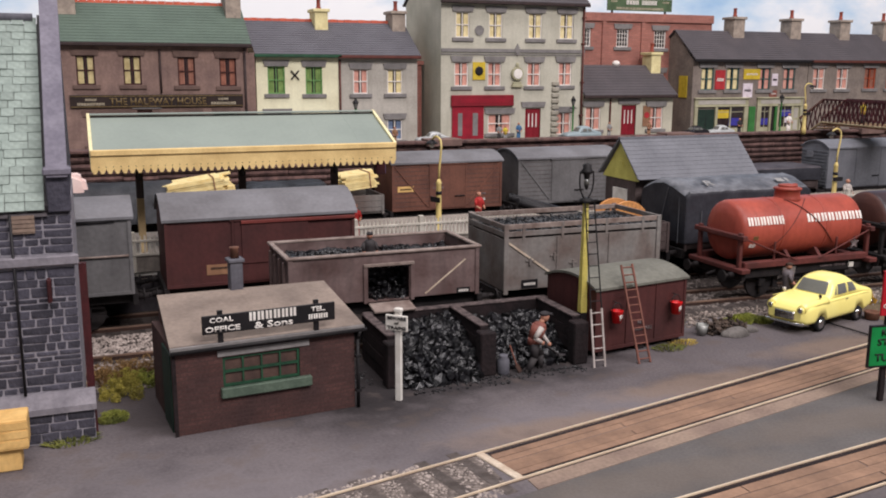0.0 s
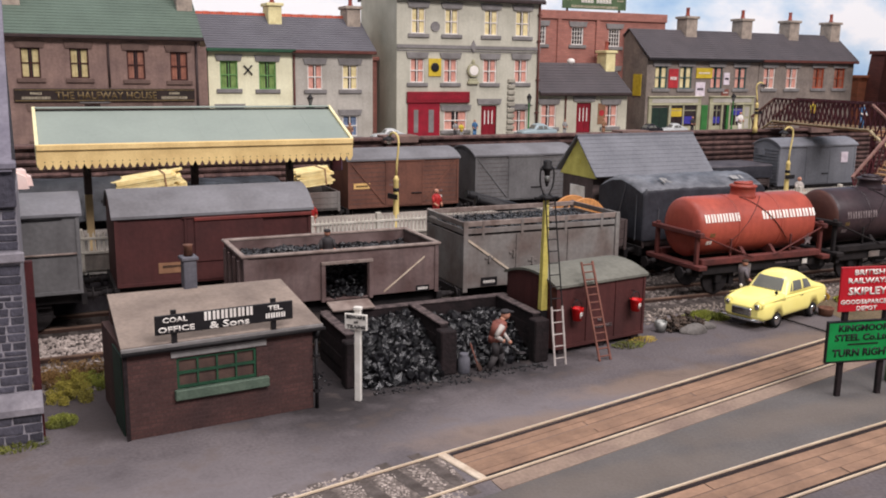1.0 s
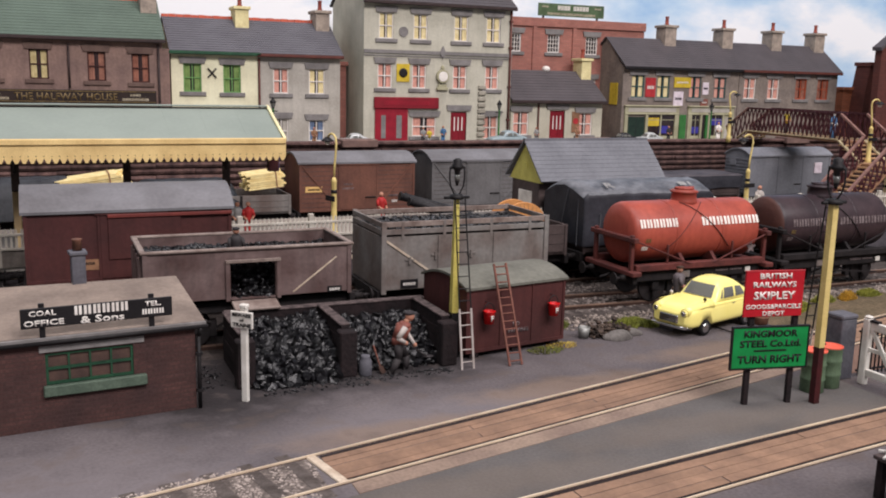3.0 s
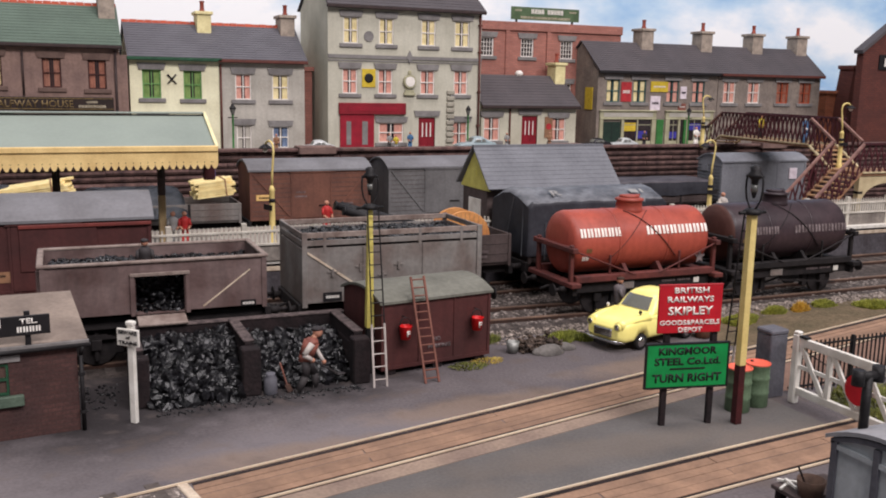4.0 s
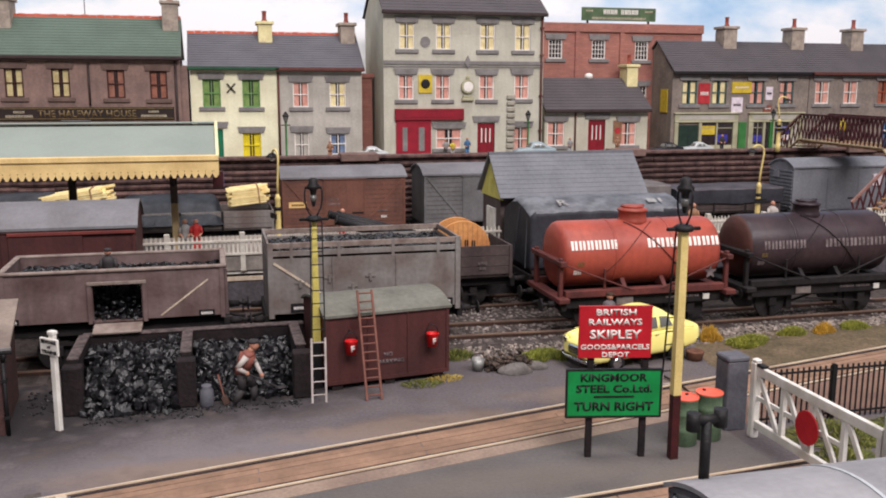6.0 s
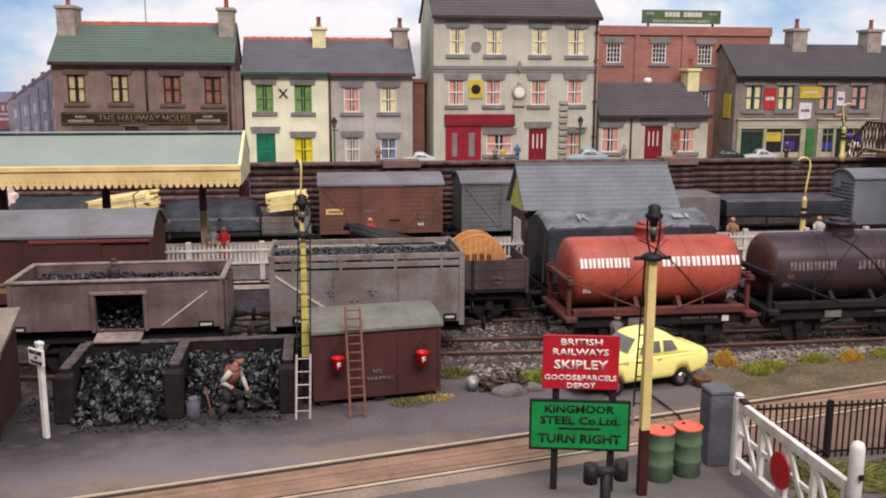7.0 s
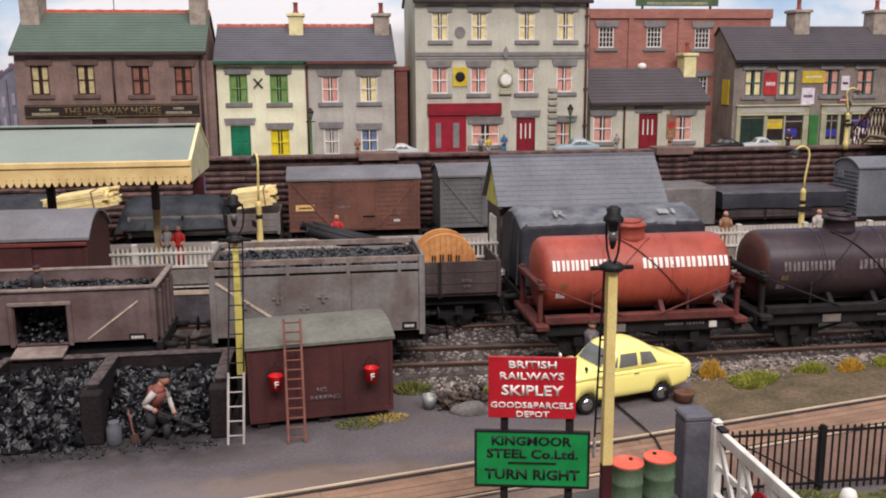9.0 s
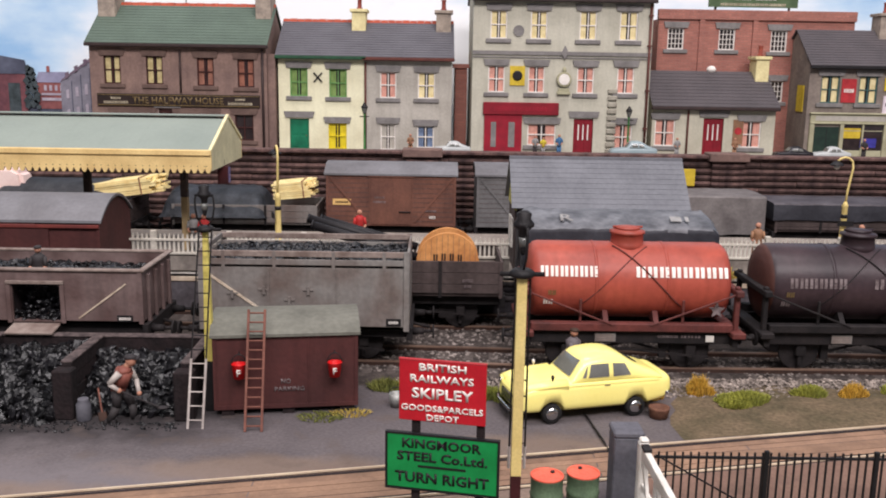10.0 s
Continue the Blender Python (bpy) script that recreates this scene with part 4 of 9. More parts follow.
def bush(x, y, z, r, h, material, label, n=3600):
    """A low bush of many small leaves gathered in clumps of uneven size."""
    verts, faces = [], []
    clumps = []
    for _ in range(26):
        a, d = random.uniform(0, 6.28), r * math.sqrt(random.random())
        clumps.append((d * math.cos(a), d * math.sin(a) * 0.8, h * random.uniform(0.1, 0.75) * (1.1 - 0.6 * d / r), random.uniform(0.07, 0.15)))
    for _ in range(n):
        cx, cy, cz, cr = random.choice(clumps)
        v = Vector((random.gauss(0, 1), random.gauss(0, 1), random.gauss(0, 1))).normalized() * cr * random.uniform(0.6, 1.05)
        p = Vector((cx, cy, max(0.0, cz))) + v
        p.z = max(p.z, 0.0)
        e = Euler([random.uniform(0, 6.28) for _ in range(3)]).to_matrix()
        o = len(verts)
        w_ = random.uniform(0.012, 0.024)
        for q in ((-w_, 0, 0), (0, -w_ * 0.6, 0.01), (w_ * 1.2, 0, 0), (0, w_ * 0.6, 0.01)):
            t_ = p + e @ Vector(q)
            verts.append((t_.x * S, t_.y * S, t_.z * S))
        faces.append((o, o + 1, o + 2, o + 3))
    me = bpy.data.meshes.new("bush")
    me.from_pydata(verts, [], faces)
    me.materials.append(M[material])
    ob = new("bush", me)
    ob.matrix_basis = at(x, y, z)
    return tagged(ob, label, "bush", "weeds round the yard", "stuff")


def mound(x, y, z, r, h, material, label, n):
    """A thick low mound of fine blades that splay outwards from several roots."""
    verts, faces = [], []
    roots = [(random.uniform(-0.75, 0.75) * r, random.uniform(-0.4, 0.4) * r, random.uniform(0.6, 1.0)) for _ in range(9)]
    for _ in range(n):
        cx, cy, k = random.choice(roots)
        a, d = random.uniform(0, 6.28), 0.42 * r * math.sqrt(random.random())
        px, py = cx + d * math.cos(a), cy + 0.7 * d * math.sin(a)
        edge = min(1.0, math.hypot(px / r, py / (0.7 * r)))
        hh = h * k * (1.05 - 0.8 * edge ** 2) * random.uniform(0.55, 1.0)
        lx, ly = 0.3 * (px - cx) + random.uniform(-0.3, 0.3) * hh, 0.3 * (py - cy) + random.uniform(-0.3, 0.3) * hh
        b = random.uniform(0, 3.14)
        wx, wy = 0.012 * math.cos(b), 0.012 * math.sin(b)
        o = len(verts)
        verts += [((px - wx) * S, (py - wy) * S, -0.03 * S), ((px + wx) * S, (py + wy) * S, -0.03 * S), ((px + lx * 0.5 + wx) * S, (py + ly * 0.5 + wy) * S, hh * 0.6 * S), ((px + lx * 0.5 - wx) * S, (py + ly * 0.5 - wy) * S, hh * 0.6 * S), ((px + lx) * S, (py + ly) * S, hh * S)]
        faces += [(o, o + 1, o + 2, o + 3), (o + 3, o + 2, o + 4)]
    me = bpy.data.meshes.new("grass_clump")
    me.from_pydata(verts, [], faces)
    me.materials.append(M[material])
    ob = new("grass_clump", me)
    ob.matrix_basis = at(x, y, z)
    return tagged(ob, label, "grass", "weeds round the yard", "stuff")


for x, y, r, h, m_ in ((0.4, 20.0, 0.5, 0.34, "bush"), (0.95, 20.5, 0.4, 0.5, "bushgreen"), (0.2, 20.8, 0.5, 0.85, "bushbrown"), (0.8, 21.0, 0.45, 0.8, "bushbrown"), (0.45, 20.45, 0.4, 0.6, "bush"), (0.2, 18.6, 0.2, 0.14, "bushgreen")):
    bush(x, y, 0.0, r, h, m_, "yellow-green scenic bush beside the coal office")
for x, y, r, h, m_, n_ in ((22.0, 20.3, 0.42, 0.55, "straw", 260), (22.9, 19.7, 0.85, 0.34, "grass", 520), (24.5, 20.2, 0.55, 0.34, "grass", 340), (25.5, 20.2, 0.42, 0.42, "straw", 260), (26.6, 20.4, 0.6, 0.3, "grass", 320), (28.2, 20.0, 0.9, 0.28, "grass", 420), (30.5, 20.3, 0.9, 0.3, "grass", 420), (33, 20.6, 1.2, 0.3, "grass", 500),
                          (20.9, 19.9, 0.3, 0.3, "straw", 120), (17.1, 19.85, 0.8, 0.3, "olive", 420), (14.9, 20.4, 0.4, 0.35, "grass", 240), (13.6, 18.6, 0.45, 0.08, "grass", 130), (14.2, 18.85, 0.4, 0.08, "straw", 90),
                          (0.15, 18.5, 0.25, 0.22, "grass", 160), (-0.6, 17.75, 0.5, 0.12, "grass", 160),
                          (21.0, 13.6, 1.1, 0.17, "grass", 700), (23.0, 13.2, 1.6, 0.17, "grass", 900), (20.3, 12.6, 0.6, 0.14, "grass", 340), (24.5, 26.9, 0.4, 0.5, "straw", 160)):
    if x > 16 and 19 < y < 26:
        mound(x, y, 0.04, r * 0.8, h * 0.85, "bushstraw" if m_ == "straw" else "bushgreen" if m_ == "olive" else "bushlime", "orange-yellow scenic grass clump on the verge" if m_ == "straw" else "lime-green scenic grass clump on the verge", int(n_ * 7))
        continue
    tuft(x, y, 1.22 if y > 26 else 0.03, r, h, m_, "dry straw-yellow tuft of scenic grass" if m_ == "straw" else "yellow-green tuft of scenic grass", n_)

# ---- platform, retaining wall ----
plat = thing("platform", 0, 27.0, 0, "long station platform with flagged top and white painted edge", "platform", kind="structure")
part("platform_body", boxes((X0, X1, 0.08, 6.5, -0.45, 1.1)), "platface", plat)
part("platform_top", boxes((X0, X1, 0.3, 6.6, 1.1, 1.22)), "platform", plat, "pale paved platform top")
cope = mesh_of("edge_coping", boxes((0.004, 0.996, -0.02, 0.3, 1.09, 1.225), bevel=0.012), "white")
part("face_band", boxes((X0, X1, 0.04, 0.08, 0.86, 1.0), bevel=0.01), "edge", plat, "pale stone band beneath the platform edge")
for i in range(64):
    part("edge_coping", cope, "white", plat, "white painted edge slab", m=at(-10 + i, 0, 0))

wall = thing("retaining_wall", 0, 39.0, 0, "dark brown retaining wall of stacked horizontal timbers", "wall", kind="structure")
part("wall_core", boxes((X0, X1, 0.1, 0.55, -0.45, 3.6)), "wallwood", wall)
ME_T = [mesh_of("timber_baulk", prism(bmesh.new(), [(0.12, -0.12), (-0.02 - k, -0.1), (-0.07 - k, 0.0), (-0.02 - k, 0.1), (0.12, 0.12)], 0, 3.28), "wallwood") for k in (0.0, 0.02, 0.04)]
ME_P = mesh_of("timber_baulk", prism(bmesh.new(), [(0.12, -0.12), (-0.02, -0.1), (-0.08, 0.0), (-0.02, 0.1), (0.12, 0.12)], 0, 1.36), "wallwood")
for k in range(13):
    x = -11.6 + (0 if k % 2 else -1.6)
    while x < 50:
        part("timber_baulk", random.choice(ME_T), "wallwood", wall, m=at(x, random.uniform(-0.02, 0.02), 0.18 + 0.262 * k + random.uniform(-0.02, 0.02)))
        x += 3.3
part("wall_coping", boxes((X0, X1, -0.16, 0.6, 3.6, 3.74), bevel=0.03), "wallwood", wall)
for x in (2.1, 15.4, 28.3, 41.2):
    pi = part("pilaster", boxes((x - 0.66, x + 0.66, -0.1, 0.6, 0, 3.58)), "wallwood", wall)
    part("pilaster_cap", boxes((x - 0.84, x + 0.84, -0.36, 0.62, 3.5, 3.84), bevel=0.03), "capbrown", pi, "smooth brown pilaster cap")
    for k in range(13):
        part("timber_baulk", ME_P, "wallwood", pi, m=at(x - 0.68, random.uniform(-0.02, 0.01) - 0.16, 0.2 + 0.258 * k + random.uniform(-0.015, 0.015)))


# ---- the street ----
def window(parent, x, z, w, h, frame_m, curtain, sill=True, lintel="lintel", small=False):
    """A sash window set in its opening, with curtains behind the glass; x, z at the middle of its foot."""
    t = 0.06
    k, bar_ = (4, 0.03) if small else (2, 0.05)
    cw_, ch_ = (w - 2 * t - (k - 1) * bar_) / k, (h - 2 * t - (k - 1) * bar_) / k
    lights = [(x - w / 2 + t + i * (cw_ + bar_), x - w / 2 + t + i * (cw_ + bar_) + cw_, z + t + j * (ch_ + bar_), z + t + j * (ch_ + bar_) + ch_) for i in range(k) for j in range(k)]
    fr = pierced(bmesh.new(), x - w / 2, x + w / 2, z, z + h, 0.05, 0.12 if not small else 0.1, lights)
    win = part("window", fr, frame_m, parent)
    part("pane", boxes((x - w / 2 + t, x + w / 2 - t, 0.121, 0.13, z + t, z + h - t)), "pane", win)
    if curtain:
        for s_ in (-1, 1):
            edge, k = x + s_ * (w / 2 - t), s_ * 0.07 * w
            k *= 1.12
            fold = [(edge, 0.12)] + [(edge - k * i, 0.1 if i % 2 else 0.112) for i in range(5)] + [(edge - k * 4, 0.12)]
            part("curtain", prism(bmesh.new(), fold, z + t, z + h - t, "z"), curtain, win)
    if lintel:
        bm = prism(bmesh.new(), [(x - w / 2 - 0.16, z + h), (x + w / 2 + 0.16, z + h), (x + w / 2 + 0.24, z + h + 0.3), (x - w / 2 - 0.24, z + h + 0.3)], -0.07, 0.1, "y")
        part("lintel", bm, lintel, win)
    if sill:
        part("sill", boxes((x - w / 2 - 0.2, x + w / 2 + 0.2, -0.09, 0.12, z - 0.2, z), bevel=0.02), lintel or "lintel", win)
    return win


def door(parent, x, z, w, h, material, lintel="lintel", panels=True, head=None):
    d = part("door", boxes((x - w / 2, x + w / 2, 0.08, 0.14, z, z + h)), material, parent)
    if panels:
        bm = bmesh.new()
        for s_ in (-1, 1):
            for a, b in ((0.08, 0.42), (0.5, 0.9)):
                box(bm, x + s_ * w * 0.22 - w * 0.15, x + s_ * w * 0.22 + w * 0.15, 0.06, 0.082, z + h * a, z + h * b, bevel=0.015)
        part("door_panel", bm, material, d)
        if material == "doorred":
            part("door_glazing", boxes(*[(x + w * u - 0.03, x + w * u + 0.03, 0.05, 0.062, z + h * 0.42, z + h * 0.84) for u in (-0.24, 0.0, 0.24)]), "winwhite", d, "narrow white panes")
    part("door_frame", boxes((x - w / 2 - 0.07, x - w / 2, 0.02, 0.14, z, z + h + 0.06), (x + w / 2, x + w / 2 + 0.07, 0.02, 0.14, z, z + h + 0.06), (x - w / 2, x + w / 2, 0.02, 0.14, z + h, z + h + 0.06)), "winwhite" if head is None else head, d)
    part("door_knob", ball(bmesh.new(), (x + w * 0.36, 0.05, z + h * 0.45), 0.035, u=8, v=6), "gold", d)
    part("door_step", boxes((x - w / 2 - 0.1, x + w / 2 + 0.1, -0.28, 0.0, z - 0.12, z)), "lintel", d)
    if lintel:
        part("lintel", prism(bmesh.new(), [(x - w / 2 - 0.2, z + h + 0.06), (x + w / 2 + 0.2, z + h + 0.06), (x + w / 2 + 0.28, z + h + 0.36), (x - w / 2 - 0.28, z + h + 0.36)], -0.07, 0.1, "y"), lintel, d)
    return d


def chimney(parent, x, y, z0, z1, w, material, pots=1, d=0.7):
    bm = boxes((x - w / 2, x + w / 2, y - d / 2, y + d / 2, z0, z1), (x - w / 2 - 0.09, x + w / 2 + 0.09, y - d / 2 - 0.09, y + d / 2 + 0.09, z1, z1 + 0.16), bevel=0.02)
    ch = part("chimney", bm, material, parent)
    for i in range(pots):
        px = x + (i - (pots - 1) / 2) * 0.36
        part("chimney_pot", lathe(bmesh.new(), [(0.13, z1 + 0.16), (0.15, z1 + 0.24), (0.11, z1 + 0.28), (0.105, z1 + 0.62), (0.13, z1 + 0.66), (0.125, z1 + 0.7)], (px, y, 0), seg=10), "pot", ch)
    return ch


def house(name, x0, x1, yf, depth, z0, ze, zr, wall_m, roof_m, label, wins, doors, rows=16, ridge="ridgered", gutter="darkdrain"):
    """A gabled house: wins are (x, z, w, h, frame, curtain), doors (x, w, h, material); x, z in the street's own lengths."""
    h = thing(name, x0, yf, z0, label, "house", group="row of model houses")
    L = x1 - x0
    holes = [(wx - x0 - ww / 2, wx - x0 + ww / 2, wz - z0, wz - z0 + wh) for wx, wz, ww, wh, *_ in wins] + [(dx - x0 - dw / 2, dx - x0 + dw / 2, 0.0, dh) for dx, dw, dh, _ in doors]
    part("wall", pierced(bmesh.new(), 0, L, 0, ze - z0, 0, 0.14, holes), wall_m, h)
    side = [(0.14, 0), (depth, 0), (depth, ze - z0), (depth / 2, zr - z0 - 0.05), (0.14, ze - z0)]
    for a, b in ((0, 0.14), (L - 0.14, L)):
        part("gable_wall", prism(bmesh.new(), side, a, b, "x"), wall_m, h)
    part("back_wall", boxes((0.14, L - 0.14, depth - 0.14, depth, 0, ze - z0)), wall_m, h)
    rf = part("roof", slope(-0.1, L + 0.1, -0.3, ze - z0 - 0.05, depth / 2, zr - z0, rows, lap=0.014), roof_m, h)
    part("back_slope", slope(-0.1, L + 0.1, depth + 0.3, ze - z0 - 0.05, depth / 2, zr - z0, rows), roof_m, rf)
    if ridge:
        bm = bmesh.new()
        n_ = int(L / 0.34)
        for i in range(n_):
            a = -0.1 + (L + 0.2) * i / n_
            prism(bm, [(depth / 2 - 0.16, zr - z0 - 0.06), (depth / 2 - 0.02, zr - z0 + 0.13 + 0.015 * (i % 2)), (depth / 2 + 0.02, zr - z0 + 0.13), (depth / 2 + 0.16, zr - z0 - 0.06)], a, a + (L + 0.2) / n_ - 0.02, "x")
        part("ridge_tiles", bm, ridge, rf)
    part("gutter", boxes((-0.12, L + 0.12, -0.36, -0.2, ze - z0 - 0.18, ze - z0 - 0.02), bevel=0.03), gutter, h)
    for wx, wz, ww, wh, fm, cm, *rest in wins:
        window(h, wx - x0, wz - z0, ww, wh, fm, cm, lintel=rest[0] if rest else "lintel")
    for dx, dw, dh, dm in doors:
        door(h, dx - x0, 0, dw, dh, dm)
    return h


Z = 3.12
# the brown public house
pub = house("public_house", -0.75, 7.75, 45.4, 5.2, Z, 8.14, 10.05, "pubstone", "roofgreen", "brown stone public house with green slate roof and gilt sign",
            [(0.32, 6.2, 0.8, 1.33, "winbrown", "curtdim", "publintel"), (2.35, 6.2, 0.8, 1.33, "winbrown", "curtdim", "publintel"), (4.8, 6.16, 0.8, 1.33, "winbrown", "curtbrown", "publintel"), (6.74, 6.12, 0.8, 1.33, "winbrown", "curtorange", "publintel"),
             (1.2, 3.4, 1.9, 1.35, "winbrown", None, "publintel"), (4.3, 3.4, 1.9, 1.35, "winbrown", None, "publintel"), (6.6, 3.55, 0.9, 1.25, "winbrown", None, "publintel")], [(2.9, 0.9, 1.9, "winbrown")], rows=14)
fa = part("name_board", boxes((0.3, 8.15, -0.1, 0.0, 2.02, 2.62), bevel=0.015), "fascia", pub, "dark board lettered in gilt")
part("gilt_edge", boxes((0.34, 8.11, -0.115, -0.1, 2.54, 2.58), (0.34, 8.11, -0.115, -0.1, 2.06, 2.10)), "gold", fa)
letter("THE HALFWAY HOUSE", 4.2, -0.1, 2.31, 4.4, 0.34, "gold", fa)
for x in (1.2, 7.2):
    bars(9, 1.2, 0.12, x, -0.1, 2.2, "brass", fa)
    bars(4, 0.5, 0.1, x, -0.1, 2.4, "brass", fa)
chimney(pub, 0.4, 2.3, 5.6, 7.6, 0.85, "stack", 1, 1.5)
chimney(pub, 8.1, 2.3, 5.6, 7.6, 0.75, "stack", 1, 1.5)
part("drainpipe", rods(((4.35, -0.06, 2.7), (4.35, -0.06, 4.7)), r=0.05), "darkdrain", pub)
part("drainpipe", rods(((8.3, -0.06, 0), (8.3, -0.06, 4.8)), r=0.06), "darkdrain", pub)
part("aerial", rods(((4.05, 2.6, 6.6), (4.05, 2.6, 9.4)), r=0.022, seg=6), "iron", pub, "thin iron aerial pole")
part("alley_wall", boxes((8.5, 8.85, 0.3, 4.8, 0, 4.6)), "pubstone", pub)

# the cream and grey cottages under one roof
cot = house("terraced_house", 8.2, 12.4, 46.0, 5, Z, 7.69, 9.4, "creamwall", "roofgrey", "cream rendered terraced house with green windows and door",
            [(9.2, 5.72, 0.86, 1.36, "wingreen", "curtgreen"), (11.12, 5.7, 0.86, 1.36, "wingreen", "curtgreen"), (11.08, 3.16, 0.9, 1.27, "winyellow", "winyellow")], [(9.2, 0.95, 1.5, "doorgreen")], rows=15, gutter="green")
chimney(cot, 3.8, 2.3, 5.0, 6.75, 0.7, "stackcream", 1, 1.2)
bm = bmesh.new()
beam(bm, (1.74, -0.03, 3.3), (2.14, -0.03, 3.74), 0.04, 0.07)
beam(bm, (1.74, -0.045, 3.74), (2.14, -0.045, 3.3), 0.04, 0.07)
part("wall_tie", bm, "iron", cot, "black iron cross-shaped wall tie")
cot2 = house("terraced_house", 12.42, 16.7, 46.0, 5, Z, 7.67, 9.4, "greyrender", "roofgrey", "grey rendered terraced house with white sash windows",
             [(13.58, 5.69, 0.8, 1.27, "winwhite", "curtpink"), (15.46, 5.69, 0.85, 1.27, "winwhite", "curtcream"), (13.58, 3.14, 0.75, 1.3, "winwhite", "greyrender"), (15.44, 3.26, 0.84, 1.1, "winwhite", "curtblue")], [], rows=15, gutter="drain")
chimney(cot2, 3.85, 2.3, 5.0, 6.75, 0.75, "stack", 1, 1.2)
part("drainpipe", rods(((0.05, -0.07, 0), (0.05, -0.07, 4.3)), r=0.05), "drain", cot2)

# red brick alley building behind the gap
solo("alley_building", boxes((16.9, 17.5, 47.5, 50.5, Z, 7.2), (16.8, 17.6, 47.4, 50.6, 7.2, 7.4)), "redbrick", "narrow red brick outbuilding in the alley", "building", kind="")

# the tall hotel
hot = house("hotel", 17.66, 26.2, 45.0, 5.5, Z, 10.5, 12.4, "hotelwall", "roofdark", "three-storey grey stone hotel with a red shop front",
            [(18.87, 8.6, 0.8, 1.32, "winwhite", "curtcream"), (20.78, 8.6, 0.8, 1.32, "winwhite", "curtcream"), (23.12, 8.6, 0.82, 1.34, "winwhite", "curtcream"), (25.05, 8.6, 0.86, 1.36, "winwhite", "curtcream"),
             (18.82, 6.08, 0.8, 1.27, "winwhite", "curtpink"), (20.74, 6.08, 0.8, 1.27, "winwhite", "curtpink"), (23.1, 6.08, 0.82, 1.27, "winwhite", "curtpink"), (25.03, 6.1, 0.82, 1.27, "winwhite", "curtpink"),
             (21.08, 3.56, 1.38, 1.05, "winwhite", "curtpink"), (25.03, 3.4, 0.9, 1.25, "winwhite", "curtpink")], [(23.1, 0.95, 1.75, "doorred")], rows=12, ridge=None)
sf = part("shop_front", boxes((0.62, 2.45, -0.08, 0.0, 0, 1.9)), "shopred", hot, "bright red double shop doors")
part("door_glass", boxes((0.95, 1.2, -0.09, -0.08, 0.35, 1.55), (1.8, 2.1, -0.09, -0.08, 0.35, 1.55)), "lintel", sf)
part("shop_fascia", boxes((0.55, 4.2, -0.16, 0.0, 1.9, 2.5), bevel=0.03), "doorred", sf, "dark red fascia board")
bars(14, 2.6, 0.22, 2.35, -0.16, 2.2, "shopred", sf)
part("string_course", boxes((0, 8.54, -0.07, 0, 4.74, 4.92)), "lintel", hot)
part("string_course", boxes((0, 8.54, -0.05, 0, 4.6, 4.66)), "lintel", hot)
part("stone_boss", prism(bmesh.new(), [(4.4, 4.55), (4.58, 4.85), (4.4, 5.2), (4.22, 4.85)], -0.1, 0, "y"), "lintel", hot)
part("vent_disc", rod(bmesh.new(), (2.16, -0.05, 5.86), (2.16, 0.0, 5.86), 0.26, seg=18), "lintel", hot, "round grey vent")
bd = part("badge_sign", boxes((1.8, 2.52, -0.05, 0, 3.3, 4.22)), "posteryellow", hot, "yellow square sign with a black ring")
part("ring", lathe(bmesh.new(), [(0.17, -0.07), (0.24, -0.07), (0.24, -0.05), (0.17, -0.05)], (2.16, 0, 3.76), seg=18, axis="y"), "black", bd)
bars(2, 0.22, 0.16, 2.16, -0.055, 3.76, "black", bd)
ck = part("wall_clock", boxes((4.08, 4.72, -0.16, 0, 2.9, 3.05), (4.15, 4.65, -0.12, 0, 3.05, 3.2), bevel=0.02), "shopcream", hot, "white-faced clock in a cream scrolled case")
part("clock_case", lathe(bmesh.new(), [(0.34, -0.18), (0.36, -0.12), (0.36, 0.0)], (4.4, 0, 3.62), seg=18, axis="y"), "shopcream", ck)
part("clock_face", lathe(bmesh.new(), [(0.26, -0.2), (0.26, -0.18)], (4.4, 0, 3.62), seg=18, axis="y"), "winwhite", ck)
part("clock_finial", ball(bmesh.new(), (4.4, -0.08, 4.05), 0.1, 1, 1, 1.6), "shopcream", ck)
part("drainpipe", rods(((8.42, -0.08, 0), (8.42, -0.08, 7.2)), r=0.06), "drain", hot, "brown cast drainpipe")
for z in (1.3, 3.1, 5.2, 6.6):
    part("pipe_bracket", boxes((8.32, 8.52, -0.16, 0, z, z + 0.08)), "drain", hot)
for i in range(10):
    part("quoin", boxes((6.55, 7.0, -0.12, 0, 0.1 + 0.32 * i, 0.32 + 0.32 * i), bevel=0.03), "quoinstone", hot)

# the low cottage
low = house("cottage", 26.55, 32.6, 45.5, 4.2, Z, 5.55, 7.2, "cottagewall", "roofdark", "low pale cottage with a red door and dark slate roof",
            [(27.2, 3.58, 1.0, 1.32, "winwhite", "curtpink"), (31.44, 3.56, 1.0, 1.3, "winwhite", "curtpink")], [(29.58, 1.0, 1.85, "doorred")], rows=11, ridge=None)
part("roof_vent", ball(bmesh.new(), (3.35, 2.1, 4.2), 0.24, 1, 1, 0.8), "winwhite", low, "small white dome vent")
chimney(low, 5.72, 1.9, 3.4, 4.72, 0.66, "stackcream", 1, 1.0)
part("drainpipe", rods(((1.75, -0.06, 0), (1.75, -0.06, 2.3)), r=0.05), "drain", low)
part("poster", boxes((4.0, 4.5, -0.04, 0, 0.6, 1.8)), "figtan", low, "brown enamel advertising sign")
